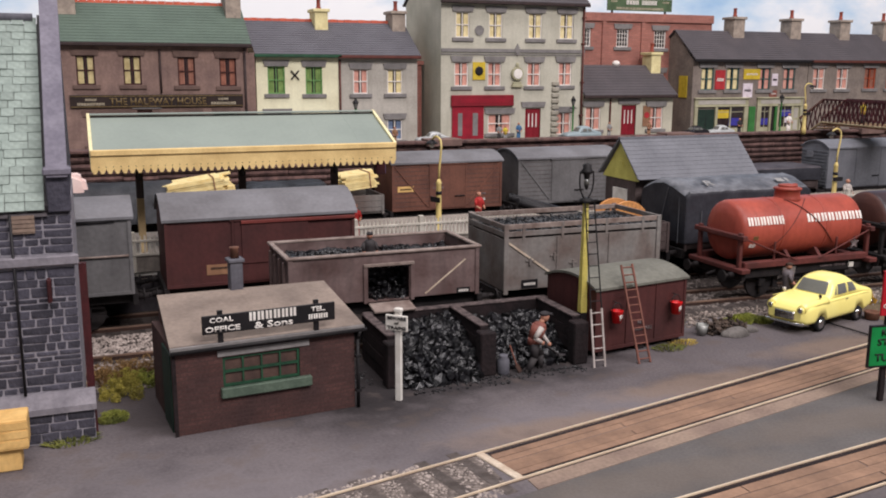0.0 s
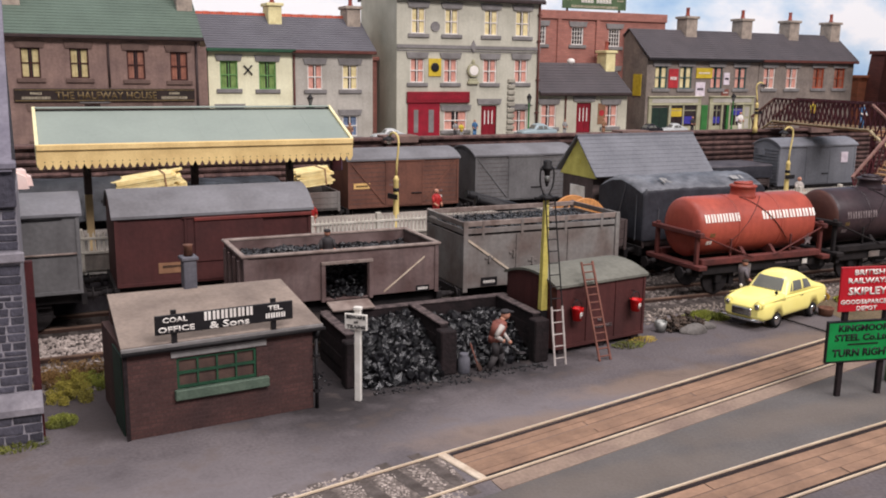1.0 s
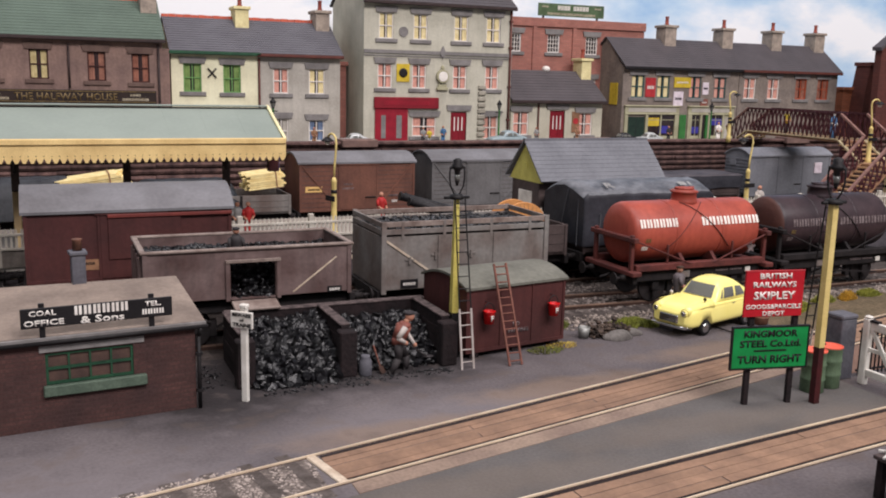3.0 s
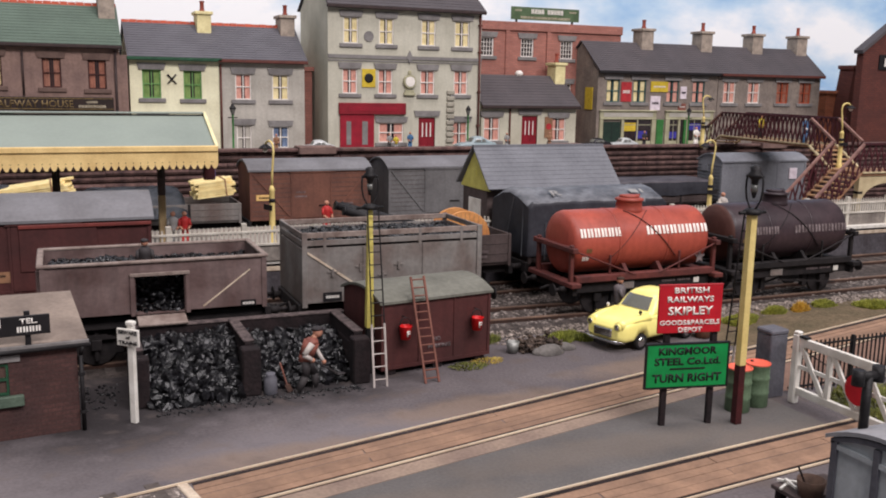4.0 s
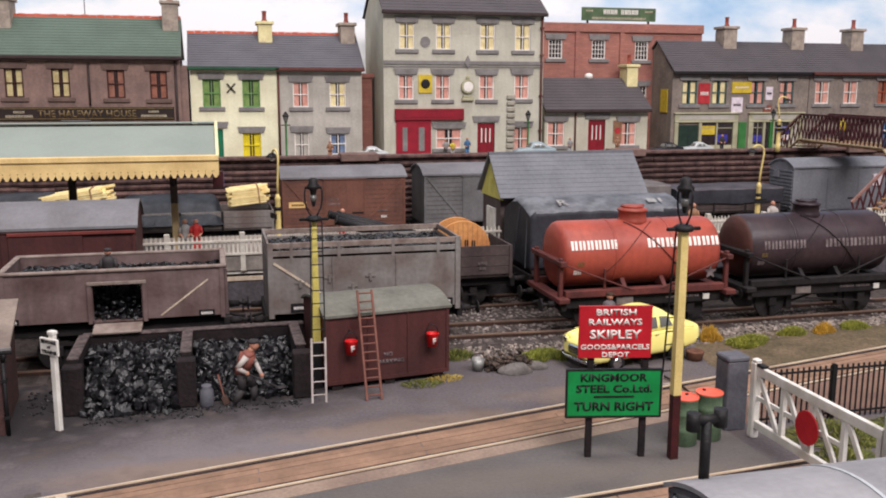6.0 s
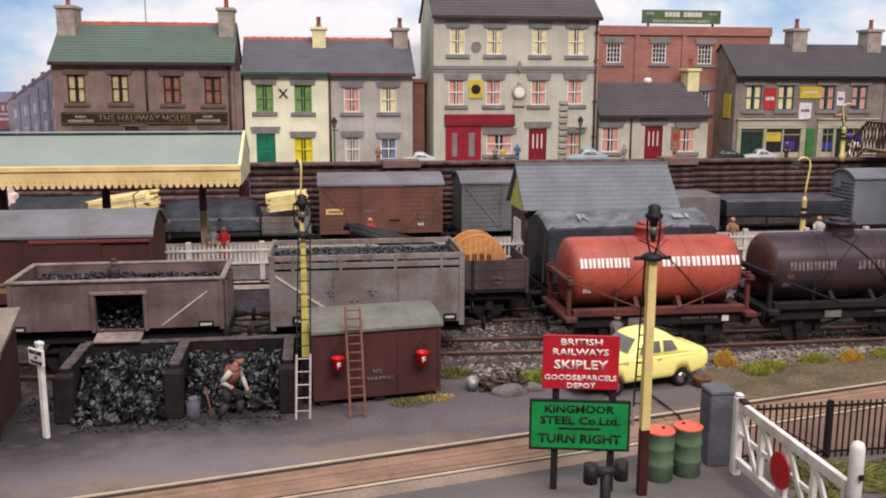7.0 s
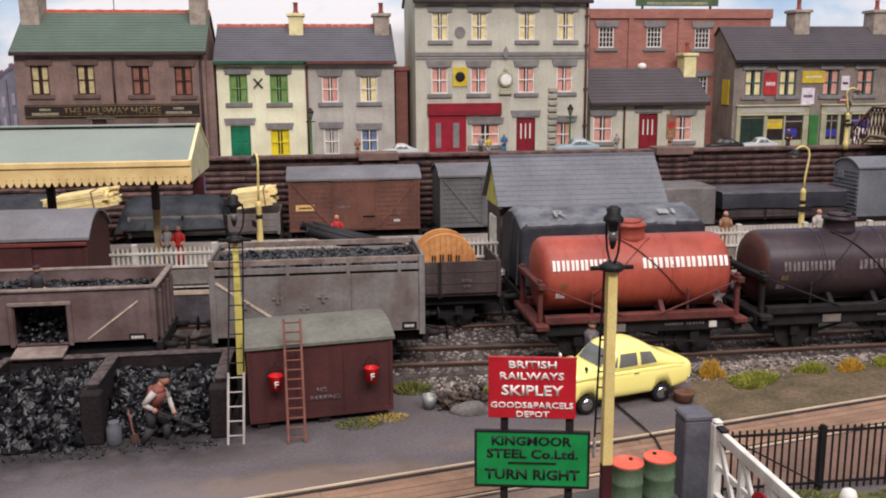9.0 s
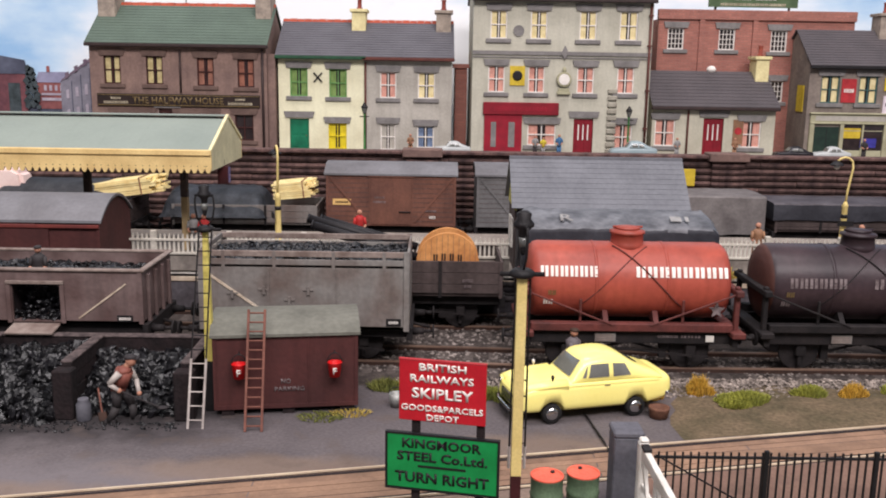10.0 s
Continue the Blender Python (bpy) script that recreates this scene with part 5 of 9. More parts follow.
part("poster_mark", rod(bmesh.new(), (4.25, -0.055, 1.25), (4.25, -0.04, 1.25), 0.18, seg=14), "posterred", low)

# the brick warehouse
wh = thing("warehouse", 27.3, 48.5, Z, "tall red brick warehouse with barred windows and a roof sign", "warehouse")
ww = [(0.92, 5.2), (3.56, 5.2), (6.25, 5.15), (0.92, 2.6), (6.25, 2.6)]
part("wall", pierced(bmesh.new(), 0, 10.1, 0, 6.7, 0, 0.2, [(x - 0.42, x + 0.42, z, z + 1.08) for x, z in ww]), "redbrick", wh)
for u in (0, 9.9):
    part("side_wall", boxes((u, u + 0.2, 0.2, 3.0, 0, 6.7)), "redbrick", wh)
part("parapet", boxes((-0.05, 10.15, -0.12, 0.2, 6.7, 7.2), bevel=0.02), "redbrick", wh)
part("pilaster", boxes((2.1, 2.35, -0.1, 0, 0, 6.7)), "redbrick", wh)
part("pilaster", boxes((4.85, 5.1, -0.1, 0, 0, 6.7)), "redbrick", wh)
part("flat_roof", boxes((0.2, 9.9, 0.2, 3.0, 6.4, 6.5)), "roofdark", wh)
for x, z in ww:
    window(wh, x, z, 0.84, 1.08, "winwhite", None, small=True)
sg = part("roof_sign", boxes((2.55, 7.15, 0.2, 0.28, 7.36, 8.1)), "olive", wh, "olive green roof sign with pale lettering")
for u in (2.9, 6.7):
    part("sign_leg", boxes((u, u + 0.1, 0.28, 0.38, 6.5, 7.9)), "iron", sg)
bars(4, 0.9, 0.26, 4.3, 0.2, 7.86, "winwhite", sg)
bars(5, 1.1, 0.26, 5.5, 0.2, 7.86, "winwhite", sg)
bars(3, 0.45, 0.1, 3.0, 0.2, 7.9, "brass", sg)
bars(4, 0.5, 0.1, 6.7, 0.2, 7.9, "brass", sg)
bars(15, 3.4, 0.13, 4.85, 0.2, 7.5, "brass", sg)

# the row of shops
sw = [(35.37, 5.78, 0.92, 1.33, "winteal", "curtcream"), (37.25, 5.78, 0.92, 1.33, "winteal", "curtcream"), (39.66, 5.78, 0.92, 1.33, "winteal", "curtpink"), (41.6, 5.78, 0.92, 1.33, "winteal", "curtpink")]
shp = house("shop", 34.3, 43.05, 46.0, 3.9, Z, 7.62, 9.35, "shopwall", "roofdark", "grey stone shops with cream and green fronts and posters", sw, [], rows=14, ridge=None, gutter="black")
for a, b in ((0.2, 4.2), (4.9, 8.5)):
    f_ = part("shop_front", boxes((a, b, -0.1, 0, 1.72, 2.12)), "shopcream", shp, "cream shop fascia")
    part("cornice", boxes((a - 0.05, b + 0.05, -0.2, 0, 2.12, 2.2), bevel=0.02), "shopcream", f_)
    part("fascia_panel", boxes((a + 0.25, b - 0.25, -0.11, -0.1, 1.8, 2.04)), "greyrender", f_)
    part("architrave", boxes((a, b, -0.14, 0, 1.64, 1.72), bevel=0.015), "shopcream", f_)
for a, b, m_ in ((0.2, 0.42, "shopcream"), (1.72, 1.9, "shopcream"), (2.82, 2.9, "shopcream"), (3.9, 4.2, "shopcream"), (4.25, 4.75, "shopgreen"), (4.9, 5.2, "shopcream"), (5.85, 6.0, "shopcream"), (6.3, 6.45, "shopgreen"), (6.48, 6.6, "shopcream"), (7.6, 7.72, "shopcream"), (8.28, 8.5, "shopcream")):
    part("shop_pilaster", boxes((a, b, -0.12, 0, 0, 1.64)), m_, shp)
dr_ = part("shop_door", boxes((0.45, 1.7, -0.04, 0, 0, 1.5)), "darkgreen", shp, "dark green double door")
part("door_joint", boxes((1.06, 1.09, -0.045, -0.04, 0, 1.5)), "black", dr_)
dr_ = part("shop_door", boxes((7.74, 8.26, -0.05, 0, 0, 1.64)), "shopcream", shp, "cream panelled door")
for z_ in (0.15, 0.9):
    part("door_panel", boxes((7.84, 8.16, -0.06, -0.05, z_, z_ + 0.6)), "greyrender", dr_)
part("shop_recess", boxes((6.02, 6.28, -0.02, 0, 0, 1.64)), "pane", shp, "dark shop entrance")
for a, b in ((1.92, 3.88), (5.22, 5.83), (6.62, 7.58)):
    w_ = part("shop_window", boxes((a, b, -0.04, 0, 0.35, 1.6)), "pane", shp, "dark glazed shop window")
    part("window_bar", boxes(((a + b) / 2 - 0.02, (a + b) / 2 + 0.02, -0.06, -0.04, 0.35, 1.6), (a, b, -0.06, -0.04, 1.3, 1.34)), "shopcream", w_)
    part("stall_riser", boxes((a, b, -0.07, 0, 0, 0.35)), "shopcream", shp)
for x, z, w, h_, m_, nm in ((2.35, 0.95, 0.85, 0.5, "posteryellow", "yellow poster"), (3.2, 0.5, 0.8, 0.45, "posterblue", "blue poster"), (5.5, 0.5, 0.6, 0.4, "posterblue", "blue poster"), (7.2, 1.0, 0.9, 0.4, "posterblue", "blue poster"), (7.4, 0.6, 0.5, 0.3, "poster", "white poster")):
    part("poster", boxes((x - w / 2, x + w / 2, -0.055, -0.04, z, z + h_)), m_, shp, nm)
for x, z, w, h_, m_, nm in ((1.98, 2.7, 0.72, 1.15, "posterred", "red enamel sign"), (4.35, 3.3, 1.25, 0.62, "posteryellow", "yellow enamel sign"), (4.1, 2.2, 0.72, 0.85, "poster", "white poster"), (6.15, 2.9, 0.45, 0.75, "poster", "pale poster"), (6.1, 2.2, 0.55, 0.42, "figvest", "orange sign")):
    po = part("poster", boxes((x - w / 2, x + w / 2, -0.05, 0, z, z + h_)), m_, shp, nm)
    bars(5, w * 0.7, h_ * 0.16, x, -0.05, z + h_ * 0.5, "lettering" if m_ != "poster" else "black", po)
part("poster", boxes((-0.05, 0, 0.5, 1.3, 2.2, 3.5)), "posteryellow", shp, "yellow sign on the gable")
chimney(shp, 4.3, 1.85, 5.1, 6.95, 0.85, "stack", 1, 1.0)
shp2 = house("terraced_house", 43.1, 51.45, 46.0, 3.9, Z, 7.62, 9.33, "shopwall", "roofdark", "grey stone terraced houses with white and orange windows",
             [(44.0, 5.8, 0.95, 1.33, "winwhite", "curtpink"), (45.95, 5.8, 0.95, 1.33, "winwhite", "curtpink"), (48.3, 5.82, 0.95, 1.33, "winorange", "curtorange"), (50.2, 5.82, 0.95, 1.33, "winorange", "curtorange")], [], rows=14, ridge=None, gutter="drain")
for x in (0.0, 4.1, 7.85):
    chimney(shp2, x, 1.85, 5.1, 6.95, 0.85, "stack", 1, 1.0)

# the mill at the end of the street, and the lane beside it
mill = thing("mill", 50.7, 42.0, Z, "dark red brick mill gable at the street's end", "building")
part("wall", prism(bmesh.new(), [(0, 0), (9, 0), (9, 8.8), (4.6, 9.2), (0, 5.9)], 0, 0.5, "y"), "brickmill", mill)
part("roof_edge", prism(bmesh.new(), [(-0.2, 5.85), (4.6, 9.25), (4.6, 9.45), (-0.25, 6.05)], -0.15, 0.55, "y"), "roofdark", mill)
part("name_sign", boxes((1.3, 4.5, -0.08, 0, 4.9, 5.8)), "black", mill, "black sign with white lettering")
bars(6, 2.4, 0.5, 2.9, -0.08, 5.35, "lettering", mill)
solo("lane_building", boxes((52.6, 54.4, 46.5, 49, Z, 6.5), (52.5, 54.5, 46.4, 49.1, 6.5, 6.7)), "orangebrick", "low red brick building at the end of the lane", "building", kind="")
st = thing("smoke_stack", 53.2, 45.4, Z, "dark brick chimney stack with a sloping top", "chimney")
part("stack_body", prism(bmesh.new(), [(0, 0), (1.5, 0), (1.4, 5.0), (0.5, 5.0), (0.2, 3.0)], 0, 1.2, "y"), "brickmill", st)
part("stack_rim", boxes((0.4, 1.5, -0.1, 1.3, 5.0, 5.25)), "brickmill", st)

# painted distance on the backscene: flat shapes on the board
dist = thing("painted_houses", 0, 52.4, 0, "painted distant terraces on the backscene board", "backscene", kind="structure")


def painted(name, outline, material, layer, label="", kind=""):
    """A flat painted shape, (x, z) outline; a higher layer lies over a lower one."""
    return part(name, prism(bmesh.new(), outline, -0.03 * layer - 0.028, -0.03 * layer, "y"), material, dist, label, kind=kind)


painted("painted_road", [(-16, 0), (-3, 0), (-3, 5.0), (-16, 5.0)], "fardark", 0)
painted("painted_row", [(-6.3, 4.6), (-4.5, 4.6), (-4.5, 6.1), (-6.3, 6.1)], "farred", 1, "pinkish red painted terrace")
painted("painted_roof", [(-6.4, 6.05), (-4.5, 6.05), (-4.6, 6.64), (-6.2, 6.62)], "farlilac", 2, "lilac painted roof")
painted("painted_chimney", [(-5.75, 6.6), (-5.58, 6.6), (-5.58, 6.95), (-5.75, 6.95)], "farred", 2)
for z, h_ in ((5.35, 0.12), (5.05, 0.16)):
    painted("painted_band", [(-6.1, z), (-4.9, z), (-4.9, z + h_), (-6.1, z + h_)], "farpale", 2)
for i in range(4):
    painted("painted_window", [(-5.95 + 0.3 * i, 5.6), (-5.8 + 0.3 * i, 5.6), (-5.8 + 0.3 * i, 5.9), (-5.95 + 0.3 * i, 5.9)], "farpale", 2)
# the near terrace runs away from the street, so its lines fall to the left
painted("painted_row", [(-5.0, 0), (-0.2, 0), (-0.2, 9.2), (-1.0, 8.9), (-3.2, 7.3), (-5.0, 6.1)], "far", 3, "grey-lilac painted terrace")
painted("painted_roof", [(-5.0, 6.1), (-3.2, 7.3), (-0.2, 9.2), (-0.2, 9.5), (-3.2, 7.48), (-4.9, 6.25)], "farplum", 4)
for i in range(7):
    x, z = -4.7 + 0.52 * i, 6.25 + 0.36 * i
    painted("painted_chimney", [(x, z), (x + 0.2, z + 0.1), (x + 0.2, z + 0.42), (x, z + 0.34)], "farplum", 5)
    for zz in (4.1, 5.2):
        k = 0.16 * i
        painted("painted_window", [(x, zz + k * 0.7), (x + 0.16, zz + k * 0.7), (x + 0.16, zz + 0.5 + k), (x, zz + 0.45 + k)], "farpale", 4)
    painted("painted_pipe", [(x + 0.3, 0), (x + 0.34, 0), (x + 0.34, z - 0.1), (x + 0.3, z - 0.1)], "fardark", 4)
painted("painted_row", [(-16, 0), (-6.9, 0), (-6.9, 6.52), (-16, 6.5)], "farbrick", 3, "dark red painted wall")
painted("painted_roof", [(-16, 6.5), (-6.75, 6.5), (-6.9, 7.25), (-8.3, 7.5), (-16, 7.6)], "fardark", 4, "slate blue painted roof")
painted("painted_gateway", [(-7.9, 0), (-7.25, 0), (-7.25, 6.0), (-7.9, 6.0)], "fartree", 4, "dark green painted gateway")
for i in range(26):
    a_, r_ = 2.4 * i, 0.13 + 0.04 * (i % 3)
    cx_, cz_ = -6.6 + (0.34 - 0.008 * i) * math.cos(a_), 4.7 + 0.085 * i
    painted("painted_tree", [(cx_ + r_ * (1 + 0.2 * math.sin(5 * t_ + i)) * math.cos(t_), cz_ + r_ * (1 + 0.2 * math.cos(4 * t_)) * math.sin(t_)) for t_ in [2 * math.pi * k / 12 for k in range(12)]], "fartree", 5 + i % 2)


# ---- rolling stock ----
def underframe(w, L, z0, width=2.2, wb=2.75, oil=False, material="under"):
    """Solebars, wheels, axleboxes, springs, buffers and brake gear beneath a wagon whose body starts at z0."""
    RL = 0.12
    fr = boxes((-L / 2, L / 2, -0.95, -0.85, z0 - 0.3, z0), (-L / 2, L / 2, 0.85, 0.95, z0 - 0.3, z0), (-L / 2 - 0.08, -L / 2 + 0.06, -width / 2, width / 2, z0 - 0.32, z0 + 0.0), (L / 2 - 0.06, L / 2 + 0.08, -width / 2, width / 2, z0 - 0.32, z0 + 0.0), bevel=0.01)
    f = part("underframe", fr, material, w)
    for sx in (-1, 1):
        ws = part("wheelset", rods(((sx * wb / 2, -0.62, RL + 0.46), (sx * wb / 2, 0.62, RL + 0.46)), r=0.07), "under", w)
        for sy in (-1, 1):
            bm = lathe(bmesh.new(), [(0.47, -0.07), (0.5, -0.05), (0.46, 0.0), (0.46, 0.07), (0.36, 0.07), (0.36, 0.03), (0.1, 0.05), (0.1, -0.07)], (sx * wb / 2, sy * 0.63, RL + 0.46), seg=18, axis="y")
            part("wheel", bm, "under", ws)
            bm = boxes((sx * wb / 2 - 0.12, sx * wb / 2 + 0.12, sy * 0.8 - 0.07, sy * 0.8 + 0.07, RL + 0.36, RL + 0.62), (sx * wb / 2 - 0.05, sx * wb / 2 + 0.05, sy * 0.78 - 0.05, sy * 0.78 + 0.05, RL + 0.1, z0 - 0.1), bevel=0.02)
            for k in range(3):
                box(bm, sx * wb / 2 - 0.45 + 0.1 * k, sx * wb / 2 + 0.45 - 0.1 * k, sy * 0.8 - 0.05, sy * 0.8 + 0.05, RL + 0.62 + 0.04 * k, RL + 0.655 + 0.04 * k)
            part("axlebox", bm, "under", ws)
            bm = rod(bmesh.new(), (sx * (L / 2 + 0.08), sy * 0.86, z0 - 0.16), (sx * (L / 2 + 0.36), sy * 0.86, z0 - 0.16), 0.1, 0.08)
            rod(bm, (sx * (L / 2 + 0.36), sy * 0.86, z0 - 0.16), (sx * (L / 2 + 0.56), sy * 0.86, z0 - 0.16), 0.045)
            rod(bm, (sx * (L / 2 + 0.56), sy * 0.86, z0 - 0.16), (sx * (L / 2 + 0.6), sy * 0.86, z0 - 0.16), 0.18, seg=14)
            part("buffer", bm, "under", w)
        part("coupling", rods(((sx * (L / 2 + 0.05), 0, z0 - 0.2), (sx * (L / 2 + 0.5), 0, z0 - 0.3)), r=0.04), "under", w)
    bm = bmesh.new()
    beam(bm, (-0.5, -0.98, z0 - 0.4), (1.9, -0.98, z0 - 0.62), 0.03, 0.05)
    rod(bm, (0, -0.7, z0 - 0.35), (0, 0.7, z0 - 0.35), 0.05)
    beam(bm, (0, -0.75, z0 - 0.3), (-0.8, -0.7, RL + 0.45), 0.04, 0.06)
    beam(bm, (0, -0.75, z0 - 0.3), (0.8, -0.7, RL + 0.45), 0.04, 0.06)
    box(bm, -0.95, -0.78, -0.72, -0.55, RL + 0.25, RL + 0.65)
    box(bm, 0.78, 0.95, -0.72, -0.55, RL + 0.25, RL + 0.65)
    part("brake_lever", bm, "under", w)
    return f


def van(name, x, y, L, z0, zs, zr, body_m, roof_m, label, width=2.4, planks=True, group="goods wagons", rz=0, braces=True):
    """A covered goods van with planked or plain sides, a door, corner irons and an arched roof."""
    w = thing(name, x, y, 0, label, "wagon", rz=rz, group=group)
    h = width / 2
    underframe(w, L, z0, width)
    part("body", prism(bmesh.new(), [(-h, z0), (h, z0), (h, zs)] + arc(-h, h, zs, zr - zs - 0.08, 8)[::-1][1:-1] + [(-h, zs)], -L / 2, L / 2, "x"), body_m, w)
    part("roof", arched_roof(-L / 2 - 0.07, L / 2 + 0.07, -h - 0.08, h + 0.08, zs + 0.01, zr - zs, 0.07), roof_m, w)
    for sy in (-1, 1):
        y0, y1 = sy * h, sy * (h + 0.035)
        for a, b in ((-L / 2, -L / 2 + 0.09), (L / 2 - 0.09, L / 2), (-0.85, -0.79), (0.79, 0.85)):
            part("side_iron", boxes((a, b, y0, y1, z0, zs)), body_m, w)
        for a, b in ((-L / 2 + 0.09, -0.85), (0.85, L / 2 - 0.09)):
            part("bottom_rail", boxes((a, b, y0, y1, z0, z0 + 0.08)), body_m, w)
        if braces:
            for s_ in (-1, 1):
                bm = bmesh.new()
                beam(bm, (s_ * (L / 2 - 0.1), (y0 + y1) / 2, zs - 0.1), (s_ * 0.9, (y0 + y1) / 2, z0 + 0.15), 0.03, 0.07)
                part("brace", bm, body_m, w)
        d = part("door", boxes((-0.79, 0.79, y0, y1 - sy * 0.01, z0 + 0.05, zs - 0.12), bevel=0.01), body_m, w)
        part("door_rail", boxes((-0.9, 0.9, y0, sy * (h + 0.06), zs - 0.12, zs - 0.05)), body_m, d)
        part("door_bar", rods(((0.3, sy * (h + 0.05), z0 + 0.55), (0.75, sy * (h + 0.05), z0 + 0.55)), r=0.025), "under", d)
        if planks:
            bm = bmesh.new()
            n_ = int((zs - z0) / 0.17)
            for i in range(1, n_):
                zz = z0 + (zs - z0) * i / n_
                box(bm, -L / 2 + 0.1, L / 2 - 0.1, sy * (h - 0.002), sy * (h + 0.006), zz - 0.008, zz + 0.008)
            part("plank_joints", bm, "browngrey", w)
    return w


# long red van, grey van behind the stone building
rv = van("red_van", 4.42, 25.8, 5.2, 1.2, 3.06, 3.62, "vanred", "vanroof", "dark red goods van with a grey arched roof", planks=False, braces=False)
part("door_track", boxes((-0.6, 2.6, -1.3, -1.2, 2.86, 2.95), bevel=0.01), "doortrack", rv, "raised red sliding door track")
part("door_leaf", boxes((-0.6, 1.25, -1.26, -1.2, 1.75, 2.86), bevel=0.015), "vanred", rv)
part("data_panel", boxes((-1.55, -0.85, -1.215, -1.2, 1.5, 1.78)), "figtan", rv, "faded painted data panel")
bars(8, 0.5, 0.06, -1.2, -1.215, 1.68, "black", rv)
gv = van("grey_van", -1.6, 25.8, 5.2, 1.16, 3.22, 3.6, "vangrey", "vanroof", "grey goods van half hidden by the stone building", planks=False, braces=False)
part("grab_rail", rods(((0.4, -1.24, 2.2), (2.5, -1.24, 2.2)), r=0.03), "rim", gv)
part("grab_rail", rods(((1.0, -1.24, 3.1), (2.2, -1.24, 3.12)), r=0.025), "black", gv)
gv["label"] = "grey goods van standing beside the stone building"
# far line
bvn = van("brown_van", 14.25, 36.65, 5.0, 1.15, 3.16, 3.52, "vanbrown", "vanroof", "faded brown goods van with diagonal braces and grey roof")
part("data_panel", boxes((-2.25, -1.55, -1.215, -1.2, 1.95, 2.18)), "boxwood", bvn, "cream data panel")
bars(7, 0.5, 0.07, -1.9, -1.215, 2.06, "black", bvn)
bars(5, 0.4, 0.08, -0.45, -1.215, 2.25, "faded", bvn)
bars(6, 0.5, 0.08, -0.45, -1.215, 2.08, "faded", bvn)
bars(6, 0.5, 0.07, 1.5, -1.215, 1.75, "faded", bvn)
bars(3, 0.25, 0.1, 1.6, -1.215, 1.5, "lettering", bvn)
van("grey_van", 20.05, 36.65, 5.0, 1.15, 3.18, 3.54, "vangrey", "vanroof", "weathered grey goods van standing on the far line")
big = van("parcels_van", 37.7, 36.4, 5.4, 1.1, 3.15, 3.5, "bluegrey", "bluegrey", "blue-grey parcels van with a ribbed end", width=1.8, planks=False, braces=False)
for i in range(11):
    part("end_rib", boxes((-2.74, -2.7, -0.88, 0.88, 1.25 + 0.165 * i, 1.33 + 0.165 * i)), "bluegrey", big)
part("notice", boxes((1.6, 2.1, -0.95, -0.9, 2.2, 2.75)), "poster", big)
part("roof_hatch", boxes((-2.8, -2.74, 0.1, 0.5, 2.6, 2.9)), "bluegrey", big)


def open_wagon(name, x, y, L, z0, zt, body_m, label, width=2.4, planks=3, rz=0):
    w = thing(name, x, y, 0, label, "wagon", rz=rz, group="goods wagons")
    h = width / 2
    underframe(w, L, z0, width)
    part("wagon_floor", boxes((-L / 2, L / 2, -h, h, z0, z0 + 0.08)), body_m, w)
    dz = (zt - z0) / planks
    me1 = mesh_of("side_plank", boxes((-L / 2, L / 2, -0.035, 0.035, 0.006, dz - 0.006), bevel=0.008), body_m)
    me2 = mesh_of("end_plank", boxes((-0.035, 0.035, -h + 0.04, h - 0.04, 0.006, dz - 0.006), bevel=0.008), body_m)
    for k in range(planks):
        for s_ in (-1, 1):
            part("side_plank", me1, body_m, w, m=at(0, s_ * (h - 0.035), z0 + dz * k))
            part("end_plank", me2, body_m, w, m=at(s_ * (L / 2 - 0.035), 0, z0 + dz * k))
    for s_ in (-1, 1):
        for u in (-L / 2 + 0.06, -0.8, 0.8, L / 2 - 0.06):
            part("side_iron", boxes((u - 0.045, u + 0.045, s_ * h, s_ * (h + 0.03), z0 - 0.05, zt)), "under" if abs(u) < 1 else body_m, w)
    return w


def sheet(parent, L, width, z0, zt, drop, material, x=0.0, seed=0.0, flat=0.0, name="tarpaulin", crown=0.42):
    """A sagging sheet roped over a load: an uneven dome that hangs over the sides."""
    bm = bmesh.new()
    nx, ny = 26, 16
    g = []
    for i in range(nx + 1):
        row = []
        for j in range(ny + 1):
            u, v = i / nx * 2 - 1, j / ny * 2 - 1
            a = max(0.0, 1 - abs(u) ** (14 + flat))
            b = max(0.0, 1 - abs(v) ** (8 + flat))
            zz = (zt - crown * v * v) * a * b + (z0 - drop) * (1 - a * b)
            zz += 0.045 * noise.noise((u * 3 + seed, v * 2.2, seed)) * a * b + 0.03 * noise.noise((u * 9, v * 7, seed + 4))
            k = 1.0 + 0.025 * noise.noise((u * 6, v * 6, seed + 8))
            row.append(bm.verts.new((x + u * L / 2 * k, v * width / 2 * k, zz)))
        g.append(row)
    for i in range(nx):
        for j in range(ny):
            bm.faces.new((g[i][j], g[i + 1][j], g[i + 1][j + 1], g[i][j + 1])).smooth = True
    bmesh.ops.solidify(bm, geom=bm.faces[:], thickness=0.02)
    t = part(name, bm, material, parent)
    return t


